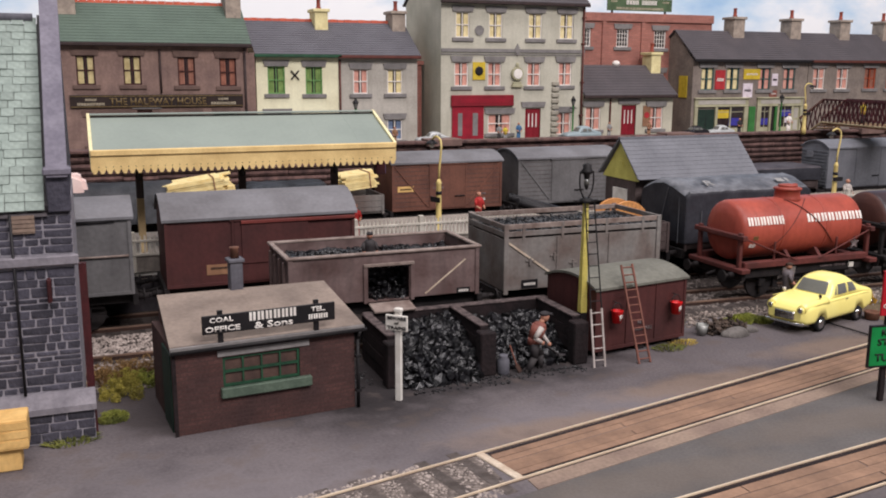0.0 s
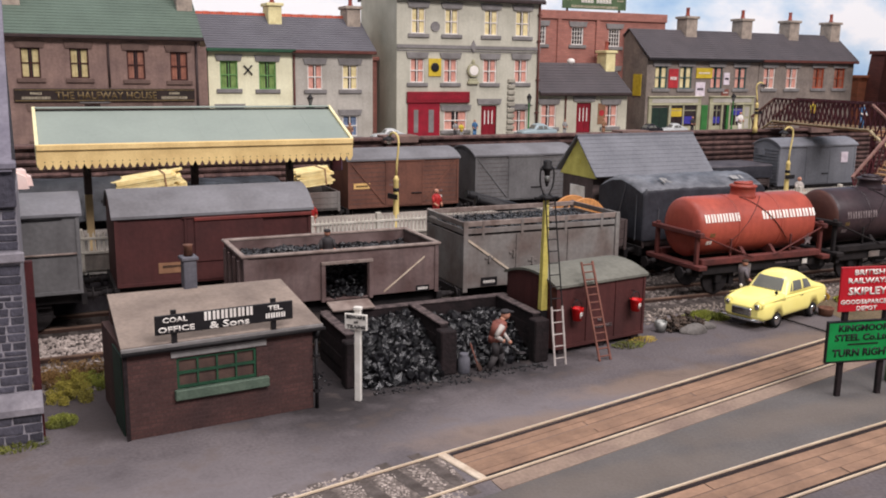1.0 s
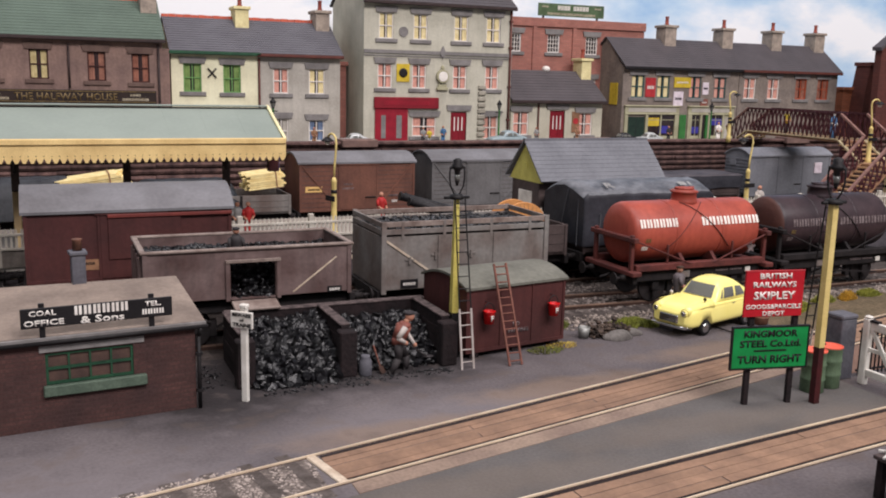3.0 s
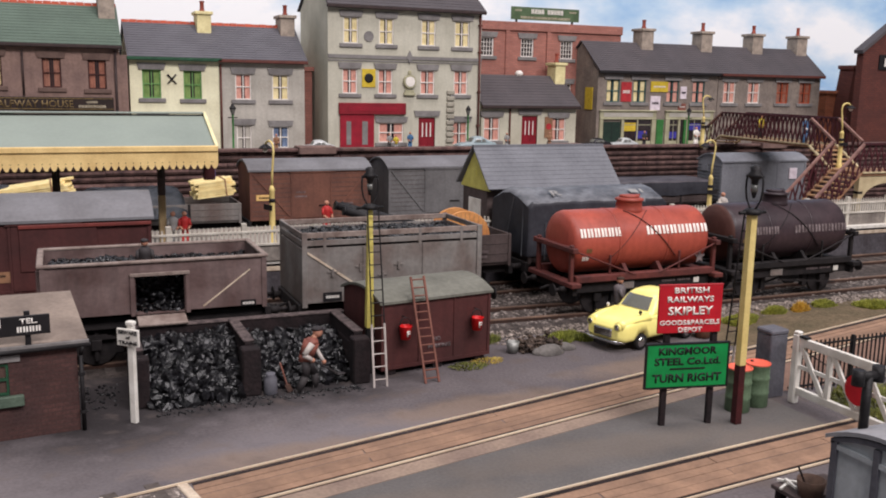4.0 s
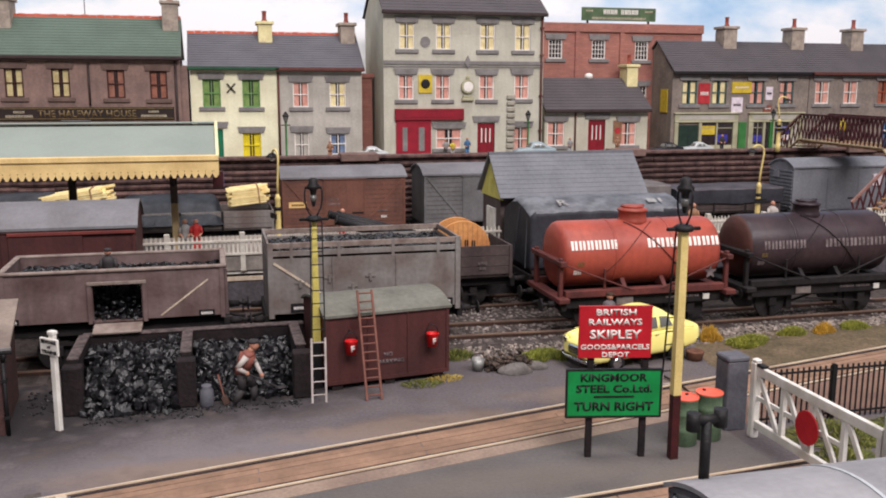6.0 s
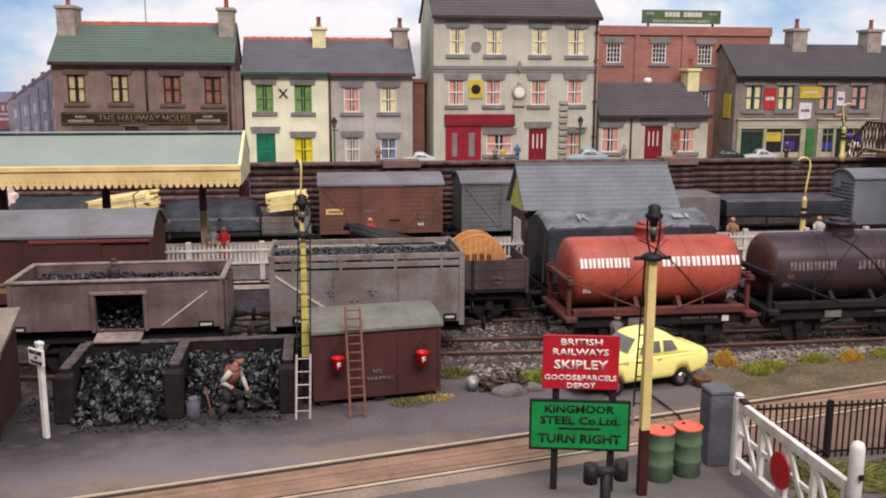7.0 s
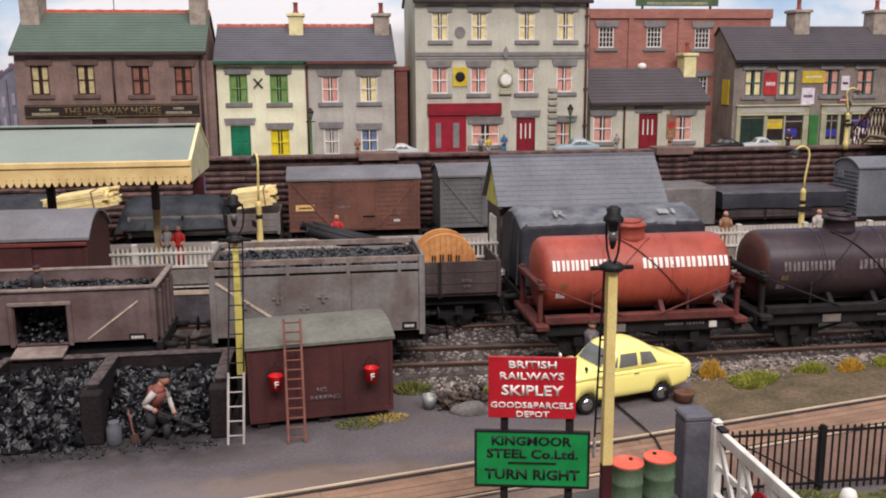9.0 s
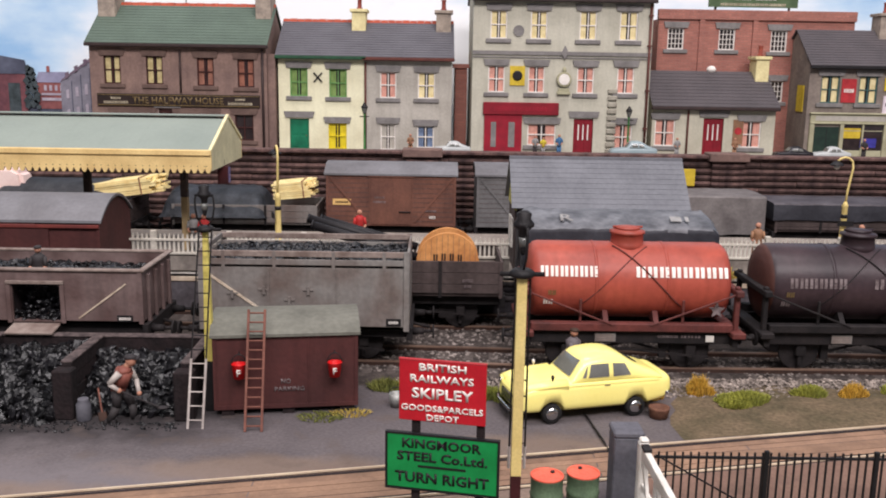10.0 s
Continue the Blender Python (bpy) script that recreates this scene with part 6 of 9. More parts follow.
def flat_sheet(parent, L, width, z0, zt, top_m, side_m):
    """A sheet drawn tight over a square load: crisp upper edges, slightly wrinkled sides."""
    bm = bmesh.new()
    h, nx = width / 2, 22
    prof = [(-h - 0.03, z0), (-h - 0.02, (z0 + zt) / 2), (-h, zt - 0.06), (-h + 0.07, zt), (0, zt + 0.03), (h - 0.07, zt), (h, zt - 0.06), (h + 0.02, (z0 + zt) / 2), (h + 0.03, z0)]
    rings = []
    for i in range(nx + 1):
        u = -L / 2 + L * i / nx
        rings.append([bm.verts.new((u, y_ + 0.025 * noise.noise((u * 2, z_ * 2, 3)), z_ + (0.025 * noise.noise((u * 1.5, y_, 7)) if z_ > z0 else 0.06 * noise.noise((u * 1.2, y_, 9))))) for y_, z_ in prof])
    for a, b in zip(rings, rings[1:]):
        for j in range(len(prof) - 1):
            f = bm.faces.new((a[j], b[j], b[j + 1], a[j + 1]))
            f.material_index = 0 if 2 <= j <= 5 else 1
    for ring in (rings[0], rings[-1]):
        bm.faces.new(ring).material_index = 1
    return part("tarpaulin", bm, [top_m, side_m], parent)


def timber_load(name, x, y, z, L, label, tilt=0, rz=0):
    """A bundle of pale sawn boards of uneven length."""
    ob = thing(name, x, y, z, label, "timber", rz=rz, group="timber loads")
    ob.matrix_basis = at(x, y, z, rz, 0, tilt)
    for k in range(7):
        for j in range(6):
            a, b = -L / 2 + random.uniform(0, 0.25), L / 2 - random.uniform(0, 0.55)
            part("board", boxes((a, b, -0.75 + 0.25 * j + random.uniform(-0.02, 0.02), -0.52 + 0.25 * j, 0.09 * k + random.uniform(-0.012, 0.012), 0.082 + 0.09 * k)), "timber", ob)
    part("rope", boxes((L * 0.2, L * 0.2 + 0.05, -0.78, 0.76, -0.01, 0.66)), "figtan", ob)
    return ob


ow = open_wagon("timber_wagon", 1.5, 36.6, 5.4, 1.15, 2.0, "browngrey", "open wagon under grey sheets carrying sawn timber")
sheet(ow, 4.9, 2.76, 1.6, 2.7, 0.35, "tarp", -0.3, 1.0)
timber_load("timber_stack", 4.05, 36.3, 2.14, 2.8, "pale sawn timber boards stacked on an open wagon", tilt=-8)
ow2 = open_wagon("timber_wagon", 8.6, 36.6, 5.6, 1.15, 1.9, "coalgrey", "open wagon with a dark sheet and sawn timber")
sheet(ow2, 4.1, 2.7, 1.7, 2.5, 0.3, "tarpmid", -1.2, 5.0, crown=0.5)
timber_load("timber_stack", 10.5, 36.3, 2.14, 1.75, "pale sawn timber boards roped on an open wagon", tilt=-6)
ow3 = open_wagon("timber_wagon", -4.6, 36.6, 5.4, 1.15, 2.0, "browngrey", "open wagon under a grey sheet")
sheet(ow3, 4.9, 2.5, 1.7, 2.6, 0.3, "tarp", 0, 9.0)
bm = prism(bmesh.new(), [(-0.75, 0), (0.75, 0), (0.55, 0.95), (0.15, 1.15), (-0.35, 1.1), (-0.6, 0.5)], -0.5, 0.5, "y")
bmesh.ops.bevel(bm, geom=bm.edges[:], offset=0.15, segments=2, affect="EDGES")
solo("sheeted_load", bm, "pink", "pale pink sheeted bundle standing on a wagon", "load", kind="", m=at(-0.6, 36.2, 2.05))
ow4 = open_wagon("sheeted_wagon", 26.2, 36.6, 5.0, 1.15, 1.9, "vangrey", "open wagon under a flat grey sheet")
flat_sheet(ow4, 5.1, 2.5, 1.0, 2.5, "sheetbrown", "sheetbrown")
ow5 = open_wagon("sheeted_wagon", 31.75, 36.6, 5.2, 1.15, 1.7, "browngrey", "low open wagon under a dark flat sheet")
# the darker side colour paints shade below the sheet's upper edges
flat_sheet(ow5, 5.4, 2.5, 1.6, 2.26, "tarpbrown", "tarpshade")

# ---- loop line: open wagon with a cable drum and pipes, and a sheeted wagon ----
bw = open_wagon("cable_wagon", 15.3, 25.85, 5.0, 1.12, 2.08, "browngrey", "grimy open wagon carrying a cable drum and pipes")
bars(4, 0.3, 0.09, 1.55, -1.235, 1.55, "faded", bw)
bars(3, 0.2, 0.08, 1.55, -1.235, 1.4, "faded", bw)
bars(3, 0.2, 0.08, -0.2, -1.235, 1.7, "faded", bw)
cd = thing("cable_drum", 16.3, 25.15, 1.96, "round wooden cable drum with black lettering on an open wagon", "cable drum")
for yy in (-0.28, 0.5):
    f_ = part("flange", lathe(bmesh.new(), [(0.85, yy), (0.86, yy + 0.02), (0.86, yy + 0.1), (0.85, yy + 0.12)], (0, 0, 0), seg=36, axis="y", smooth=False), "drumwood", cd)
    if yy < 0:
        bm = bmesh.new()
        for i in range(-5, 6):
            u = i * 0.15
            hh = math.sqrt(max(0, 0.82 ** 2 - u * u))
            box(bm, u - 0.006, u + 0.006, yy - 0.004, yy + 0.002, -hh, hh)
        part("board_joints", bm, "figtan", f_)
        for u in (-0.33, -0.11, 0.11, 0.33):
            bars(1, 0.15, 0.2, u, yy, 0.2 - abs(u) * 0.12, "black", f_)
        part("hub_plate", boxes((-0.15, 0.15, yy - 0.03, yy, -0.12, -0.02)), "black", f_)
part("cable", lathe(bmesh.new(), [(0.62, -0.16), (0.62, 0.5)], (0, 0, 0), seg=28, axis="y"), "black", cd)
for i, (a, b, c) in enumerate(((12.4, 0.15, 3.02), (12.55, -0.25, 2.9), (12.7, 0.5, 2.95), (12.9, -0.1, 2.72))):
    bm = rod(bmesh.new(), (0, 0, 0), (2.75, 0.05, -0.78), 0.12, seg=14)
    rod(bm, (-0.01, 0, 0.002), (0.05, 0, -0.012), 0.135, seg=14)
    solo("pipe", bm, "black", "black pipe leaning out of the cable wagon", "pipe", kind="", m=at(a, 25.6 + b, c), group="pipes in the cable wagon")

tw = open_wagon("sheeted_wagon", 20.95, 25.85, 5.1, 1.12, 2.0, "browngrey", "tall wagon covered by a grey sheet with white letters")
shp_pts = [(-1.28, 1.35), (-1.3, 2.3), (-1.285, 2.92), (-1.27, 3.02), (-1.2, 3.07), (-0.55, 3.3), (0.0, 3.39), (0.55, 3.3), (1.2, 3.07), (1.27, 3.02), (1.285, 2.92), (1.3, 2.3), (1.28, 1.35)]
bm = bmesh.new()
nx = 30
rings = []
for i in range(nx + 1):
    u = i / nx * 2 - 1
    k = 1 - 0.05 * (max(0, abs(u) - 0.9) / 0.1) ** 2
    rings.append([bm.verts.new((u * 2.62, yy * (1 + 0.025 * noise.noise((u * 5, zz, 2)) + 0.02 * noise.noise((u * 16, zz * 1.5, 5))), zz * (1 if zz < 2 else k) + 0.05 * noise.noise((u * 4, yy * 2, zz)) + (0.04 * noise.noise((u * 14, zz * 2.5, yy)) if zz > 2 else 0))) for yy, zz in shp_pts])
for a, b in zip(rings, rings[1:]):
    for j in range(len(shp_pts) - 1):
        bm.faces.new((a[j], b[j], b[j + 1], a[j + 1])).smooth = True
for ring in (rings[0], rings[-1]):
    bm.faces.new(ring)
tp = part("tarpaulin", bm, ["tarpgrey", "tarpshade"], tw, "grey sheet over the load, shade painted on its sides")
# sides and ends of the one sheet get a painted shade tone
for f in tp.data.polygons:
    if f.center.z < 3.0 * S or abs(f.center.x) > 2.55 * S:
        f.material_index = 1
me_ = text_mesh("R", 0.36, 0.34)
part("sheet_letter", me_, "figgrey", tp, m=at(-1.45, -0.9, 3.27, 0, -68))
part("sheet_letter", boxes((1.35, 1.65, -0.01, 0, 0.0, 0.25), (1.75, 1.85, -0.01, 0, 0.0, 0.25)), "figgrey", tp, m=at(0, -1.04, 3.22, 0, -68))
for p_, q_ in (((-2.6, -0.9, 3.0), (-2.68, -1.0, 1.3)), ((-2.64, -0.3, 3.1), (-2.68, 0.2, 1.3)), ((-2.0, -1.33, 2.4), (-2.0, -1.3, 1.2)), ((2.0, -1.33, 2.4), (2.0, -1.3, 1.2))):
    part("sheet_rope", rods((p_, q_), r=0.016, seg=6), "tarp", tp)

# ---- the two tank wagons ----


def tank_wagon(x, y, body, frame_m, end_m, text_m, label, word_gap=1.0, word_z=2.52):
    w = thing("tank_wagon", x, y, 0, label, "tank wagon", group="tank wagons")
    L, R, zc = 4.78, 0.93, 2.16
    underframe(w, 4.9, 1.1, 2.3, 3.0)
    prof = [(0.02, -L / 2 - 0.06), (0.5, -L / 2 - 0.05), (0.82, -L / 2 + 0.02), (0.9, -L / 2 + 0.1), (R, -L / 2 + 0.2)] + [(R, -L / 2 + 0.2 + (L - 0.4) * i / 4) for i in range(1, 5)] + [(0.9, L / 2 - 0.1), (0.82, L / 2 - 0.02), (0.5, L / 2 + 0.05), (0.02, L / 2 + 0.06)]
    b = part("barrel", lathe(bmesh.new(), prof, (0, 0, zc), seg=40, axis="x"), [body, end_m], w)
    for f in b.data.polygons:
        if abs(f.center.x) > (L / 2 - 0.13) * S:
            f.material_index = 1
    for u in (-0.85, 0.85):
        part("seam", lathe(bmesh.new(), [(R, u - 0.04), (R + 0.012, u - 0.035), (R + 0.012, u + 0.035), (R, u + 0.04)], (0, 0, zc), seg=40, axis="x"), body, b)
    dm = part("dome", lathe(bmesh.new(), [(0.46, zc + 0.8), (0.4, zc + 0.92), (0.38, zc + 1.14), (0.43, zc + 1.16), (0.43, zc + 1.21), (0.28, zc + 1.26), (0.02, zc + 1.28)], (0, 0, 0), seg=24), body, w)
    part("dome_lid", lathe(bmesh.new(), [(0.3, zc + 1.26), (0.3, zc + 1.3), (0.1, zc + 1.33)], (0, 0, 0), seg=20), body, dm)
    part("lid_clamp", rods(((-0.36, 0, zc + 1.3), (0.36, 0, zc + 1.3)), r=0.03), body, dm)
    for sy in (-1, 1):
        part("side_beam", boxes((-2.4, 2.4, sy * 0.98 - 0.12, sy * 0.98 + 0.12, 1.12, 1.32), bevel=0.02), frame_m, w)
    for sx in (-1, 1):
        e = part("end_frame", boxes((sx * 2.5 - 0.09, sx * 2.5 + 0.09, -1.18, 1.18, 2.0, 2.15), bevel=0.02), frame_m, w)
        for yy in (-0.95, 0.95):
            part("end_post", boxes((sx * 2.5 - 0.06, sx * 2.5 + 0.06, yy - 0.07, yy + 0.07, 1.1, 2.22), bevel=0.02), frame_m, e)
        part("bolster", boxes((sx * 2.5 - 0.16, sx * 2.5 + 0.16, -1.3, 1.3, 1.02, 1.16), bevel=0.02), frame_m, e)
        for sy in (-1, 1):
            pts = []
            for i in range(13):
                t = i / 12
                ang = math.radians(70 - 100 * t)
                pts.append((sx * (-0.42 + 1.62 * t), sy * (R + 0.014 + 0.012 * sx) * math.cos(ang), zc + (R + 0.014 + 0.012 * sx) * math.sin(ang)))
            part("strap", tube(pts, 0.015), frame_m, w, "thin diagonal tank strap")
            part("stanchion", boxes((sx * 1.22 - 0.03, sx * 1.22 + 0.03, sy * 0.98 - 0.03, sy * 0.98 + 0.03, 1.32, 1.88), bevel=0.01), frame_m, w)
            part("tie_rod", rod(bmesh.new(), (sx * 2.44, sy * 1.08, 2.05), (sx * 0.45, sy * 1.1, 1.28), 0.024, seg=6), frame_m, w)
    for u in (-0.6, 0.6):
        part("saddle", prism(bmesh.new(), [(-1.0, 1.3), (1.0, 1.3), (0.75, 1.55), (-0.75, 1.55)], u - 0.06, u + 0.06, "x"), frame_m, w)

    def wrapped(u, count, width, zlet, height, m_):
        bm = bmesh.new()
        step = width / count
        a0, a1 = math.asin((zlet - height / 2 - zc) / R), math.asin((zlet + height / 2 - zc) / R)
        rr = R + 0.012
        for i in range(count):
          for xa, xb in ((u + step * (i + 0.1), u + step * (i + 0.4)), (u + step * (i + 0.56), u + step * (i + 0.86))):
            for k in range(3):
                b0, b1 = a0 + (a1 - a0) * k / 3, a0 + (a1 - a0) * (k + 1) / 3
                bm.faces.new([bm.verts.new(v) for v in ((xa, -rr * math.cos(b0), zc + rr * math.sin(b0)), (xb, -rr * math.cos(b0), zc + rr * math.sin(b0)), (xb, -rr * math.cos(b1), zc + rr * math.sin(b1)), (xa, -rr * math.cos(b1), zc + rr * math.sin(b1)))])
        bmesh.ops.remove_doubles(bm, verts=bm.verts[:], dist=1e-5)
        bmesh.ops.solidify(bm, geom=bm.faces[:], thickness=0.008)
        part("lettering", bm, m_, b)

    wrapped(word_gap - 3.2, 6, 1.4, word_z, 0.235, text_m)
    wrapped(0.06, 8, 2.24, word_z, 0.235, text_m)
    wrapped(-2.1, 2, 0.24, 1.78, 0.12, text_m)
    wrapped(-2.0, 2, 0.2, 2.02, 0.12, "gold")
    for u, c_ in ((0.9, 5), (1.45, 3)):
        bars(c_, 0.5, 0.06, u, -0.955, 0.98, "faded", w)
    pl_ = part("data_plate", boxes((-0.85, -0.35, -1.0, -0.955, 0.84, 1.06), bevel=0.01), "coalgrey", w, "grey data plate on the solebar")
    for k in range(3):
        part("plate_line", boxes((-0.8, -0.4, -1.006, -1.0, 0.88 + 0.055 * k, 0.905 + 0.055 * k)), "rim", pl_)
    part("label_clip", boxes((1.8, 2.0, -1.0, -0.955, 0.86, 1.02), bevel=0.01), "white", w, "small white label clip")
    return w, b


red_tank, rb = tank_wagon(20.63, 22.5, "tankred", "tankframe", "tankred", "lettering", "red molasses tank wagon with white lettering and dome")
part("star_plate", prism(bmesh.new(), [(2.05 + (0.2 if i % 2 == 0 else 0.09) * math.sin(i * math.pi / 5), 1.62 + (0.2 if i % 2 == 0 else 0.09) * math.cos(i * math.pi / 5)) for i in range(10)], -0.9, -0.86, "y"), "faded", rb)
tank_wagon(26.32, 22.55, "tankdark", "under", "tankend", "faded", "dark brown tank wagon with worn lettering", 1.25, 2.3)

# ---- mineral wagon with an open door, and the tall coal wagon ----
mw = thing("mineral_wagon", 6.8, 22.05, 0, "weathered steel coal wagon with its side door down", "wagon", group="goods wagons")
underframe(mw, 5.0, 1.3, 2.3, 2.75)
L, H, B0, B1 = 4.96, 1.12, 1.3, 2.52
part("wagon_floor", boxes((-L / 2, L / 2, -H, H, B0, B0 + 0.06)), "weathered", mw)
part("side", pierced(bmesh.new(), -L / 2, L / 2, B0, B1, -H, -H + 0.06, [(-0.5, 0.58, B0 + 0.02, B1 - 0.28)]), "weathered", mw, "grey side with an open doorway")
part("side", boxes((-L / 2, L / 2, H - 0.06, H, B0, B1)), "weathered", mw)
for sx in (-1, 1):
    en = part("end", boxes((sx * L / 2, sx * (L / 2 - 0.06), -H + 0.06, H - 0.06, B0, B1)), "weathered", mw)
    for yy in (-0.8, -0.27, 0.27, 0.8):
        part("end_stiffener", boxes((sx * L / 2, sx * (L / 2 + 0.08), yy - 0.06, yy + 0.06, B0 - 0.05, B1 - 0.1), bevel=0.015), "weathered", en)
part("top_rim", boxes((-L / 2 - 0.06, L / 2 + 0.06, -H - 0.06, -H + 0.08, B1, B1 + 0.07), (-L / 2 - 0.06, L / 2 + 0.06, H - 0.08, H + 0.06, B1, B1 + 0.07), (-L / 2 - 0.06, -L / 2 + 0.08, -H + 0.08, H - 0.08, B1, B1 + 0.07), (L / 2 - 0.08, L / 2 + 0.06, -H + 0.08, H - 0.08, B1, B1 + 0.07), bevel=0.02), "rim", mw, "worn pale rim")
part("door_header", boxes((-0.62, 0.7, -H - 0.07, -H, B1 - 0.3, B1 - 0.22), bevel=0.01), "rim", mw)
for u in (-0.62, 0.6):
    part("door_post", boxes((u, u + 0.1, -H - 0.05, -H, B0, B1 - 0.3), bevel=0.01), "weathered", mw)
bm = boxes((-0.5, 0.58, -0.52, 0.0, -0.03, 0.03), bevel=0.015)
part("drop_door", bm, "rim", mw, "drop door lying open", m=at(0, -H - 0.02, B0 - 0.02, 0, 10))
bm = bmesh.new()
beam(bm, (1.0, -H - 0.012, B0 + 0.12), (2.1, -H - 0.012, B1 - 0.28), 0.02, 0.035)
part("white_stripe", bm, "edge", mw, "white diagonal stripe")
for u in (-2.3, 2.05):
    pp = part("number_panel", boxes((u - 0.18, u + 0.18, -H - 0.012, -H, B0 + 0.05, B0 + 0.2)), "black", mw)
    bars(4, 0.28, 0.06, u, -H - 0.012, B0 + 0.12, "lettering", pp)
for u in (-L / 2, L / 2 - 0.1):
    part("corner_iron", boxes((u, u + 0.1, -H - 0.03, -H, B0, B1)), "weathered", mw)

cw = thing("coal_wagon", 12.85, 22.9, 0, "tall faded grey coal wagon with raised plank sides", "wagon", group="goods wagons")
underframe(cw, 5.0, 1.05, 2.3, 2.75)
L, H, B0, B1 = 5.0, 1.2, 1.02, 2.5
part("wagon_floor", boxes((-L / 2, L / 2, -H, H, B0, B0 + 0.06)), "coalgrey", cw)
for sy in (-1, 1):
    part("side", boxes((-L / 2, L / 2, sy * H, sy * (H - 0.06), B0, B1)), "coalgrey", cw)
    for u in (-0.85, 0.8):
        part("side_joint", boxes((u - 0.03, u + 0.03, sy * H, sy * (H + 0.025), B0, B1)), "coalgrey", cw)
    for k in (0, 1):
        part("raised_plank", boxes((-L / 2, L / 2, sy * H, sy * (H - 0.06), B1 + 0.06 + 0.2 * k, B1 + 0.2 + 0.2 * k), bevel=0.01), "rim" if k else "coalgrey", cw)
for sx in (-1, 1):
    part("end", boxes((sx * L / 2, sx * (L / 2 - 0.06), -H + 0.06, H - 0.06, B0, B1)), "coalgrey", cw)
    for k in (0, 1):
        part("raised_plank", boxes((sx * L / 2, sx * (L / 2 - 0.06), -H + 0.06, H - 0.06, B1 + 0.06 + 0.2 * k, B1 + 0.2 + 0.2 * k), bevel=0.01), "coalgrey", cw)
    for sy in (-1, 1):
        part("corner_post", boxes((sx * L / 2, sx * (L / 2 - 0.14), sy * H, sy * (H + 0.04), B0 - 0.05, B1 + 0.42), bevel=0.01), "coalgrey", cw)
for u in (-1.9, -0.7, 0.7, 1.9):
    part("plank_strap", boxes((u - 0.04, u + 0.04, -H - 0.012, -H, B1 - 0.05, B1 + 0.4)), "coalgrey", cw)
bm = bmesh.new()
beam(bm, (-L / 2 + 0.15, -H - 0.015, B1 - 0.1), (-1.1, -H - 0.015, B0 + 0.5), 0.025, 0.055)
part("white_stripe", bm, "edge", cw, "white diagonal stripe")
pp = part("number_panel", boxes((-1.95, -1.45, -H - 0.012, -H, B0 + 0.08, B0 + 0.32)), "black", cw)
bars(5, 0.36, 0.07, -1.7, -H - 0.012, B0 + 0.2, "lettering", pp)
pp = part("number_panel", boxes((1.95, 2.3, -H - 0.012, -H, B0 + 0.08, B0 + 0.26)), "black", cw)
bars(4, 0.24, 0.06, 2.12, -H - 0.012, B0 + 0.17, "lettering", pp)
for u, z in ((-0.95, 1.95), (0.1, 1.95), (-1.7, 1.85), (-0.35, 1.7)):
    part("door_catch", boxes((u - 0.13, u + 0.13, -H - 0.03, -H, z, z + 0.04), (u - 0.03, u + 0.03, -H - 0.05, -H, z - 0.1, z + 0.1)), "coalgrey", cw)


def heap(nx, ny, x0, x1, y0, y1):
    """Jittered spots over a rectangle."""
    return [(x0 + (x1 - x0) * (i + random.random()) / nx, y0 + (y1 - y0) * (j + random.random()) / ny, 0) for i in range(nx) for j in range(ny)]


lumps("coal_load", [(x, y, 2.26 + 0.16 * noise.noise((x, y, 1)) + rnd(-0.03, 0.05)) for x, y, _ in heap(46, 22, 4.5, 9.1, 21.05, 23.05)], 0.06, 0.13, "coal", "black coal filling the open mineral wagon", "coal")
lumps("coal_load", [(x, y, 1.33 + rnd(0, 0.85) * (1 if y > 21.3 else 0.25)) for x, y, _ in heap(16, 12, 6.25, 7.5, 21.0, 21.9)], 0.06, 0.12, "coal", "coal spilling behind the open wagon door", "coal")
lumps("coal_load", [(x, y, 2.62 + 0.12 * noise.noise((x, y, 5)) + rnd(-0.03, 0.05)) for x, y, _ in heap(46, 22, 10.5, 15.2, 21.85, 23.95)], 0.06, 0.13, "coal", "black coal heaped in the tall wagon", "coal")
part("load_bed", boxes((-2.4, -0.55, -1.05, 1.05, 1.36, 2.18), (0.63, 2.4, -1.05, 1.05, 1.36, 2.05), (-0.55, 0.63, -0.2, 1.05, 1.36, 2.05)), "sooty", mw)
part("load_bed", boxes((-2.4, 2.4, -1.1, 1.1, 1.1, 2.58)), "sooty", cw)

lumps("spilt_stone", [(9.75 + rnd(-0.35, 0.45), 21.3 + rnd(-0.35, 0.3), 0.02 + rnd(0, 0.06)) for _ in range(120)], 0.03, 0.08, "ballast", "pale stone spilt between the two coal wagons", "ballast")
tuft(9.85, 21.75, 0.05, 0.55, 0.3, "bushlime", "yellow-green tuft of scenic grass", 260)


# ---- the platform: canopy, fence, hut, lamps, footbridge ----
can = thing("platform_canopy", 0.15, 27.75, 1.22, "cream platform canopy with toothed valance and pale lead roof", "canopy")
CL = 9.15
part("front_slope", prism(bmesh.new(), [(-0.05, 3.4), (0.0, 3.47), (2.28, 4.32), (2.28, 4.22)], 0.06, CL - 0.06), "canroof", can, "grey-green lead roof")
part("back_slope", prism(bmesh.new(), [(2.28, 4.22), (2.28, 4.32), (4.1, 3.5), (4.15, 3.4)], 0.06, CL - 0.06), "canroof", can)
for i in range(1, 8):
    bm = bmesh.new()
    beam(bm, (CL * i / 8, 0.0, 3.47), (CL * i / 8, 2.28, 4.32), 0.012, 0.006)
    part("lead_roll", bm, "canroof", can)
part("ridge_roll", boxes((0.06, CL - 0.06, 2.1, 2.46, 4.34, 4.39), bevel=0.015), "canroof", can)
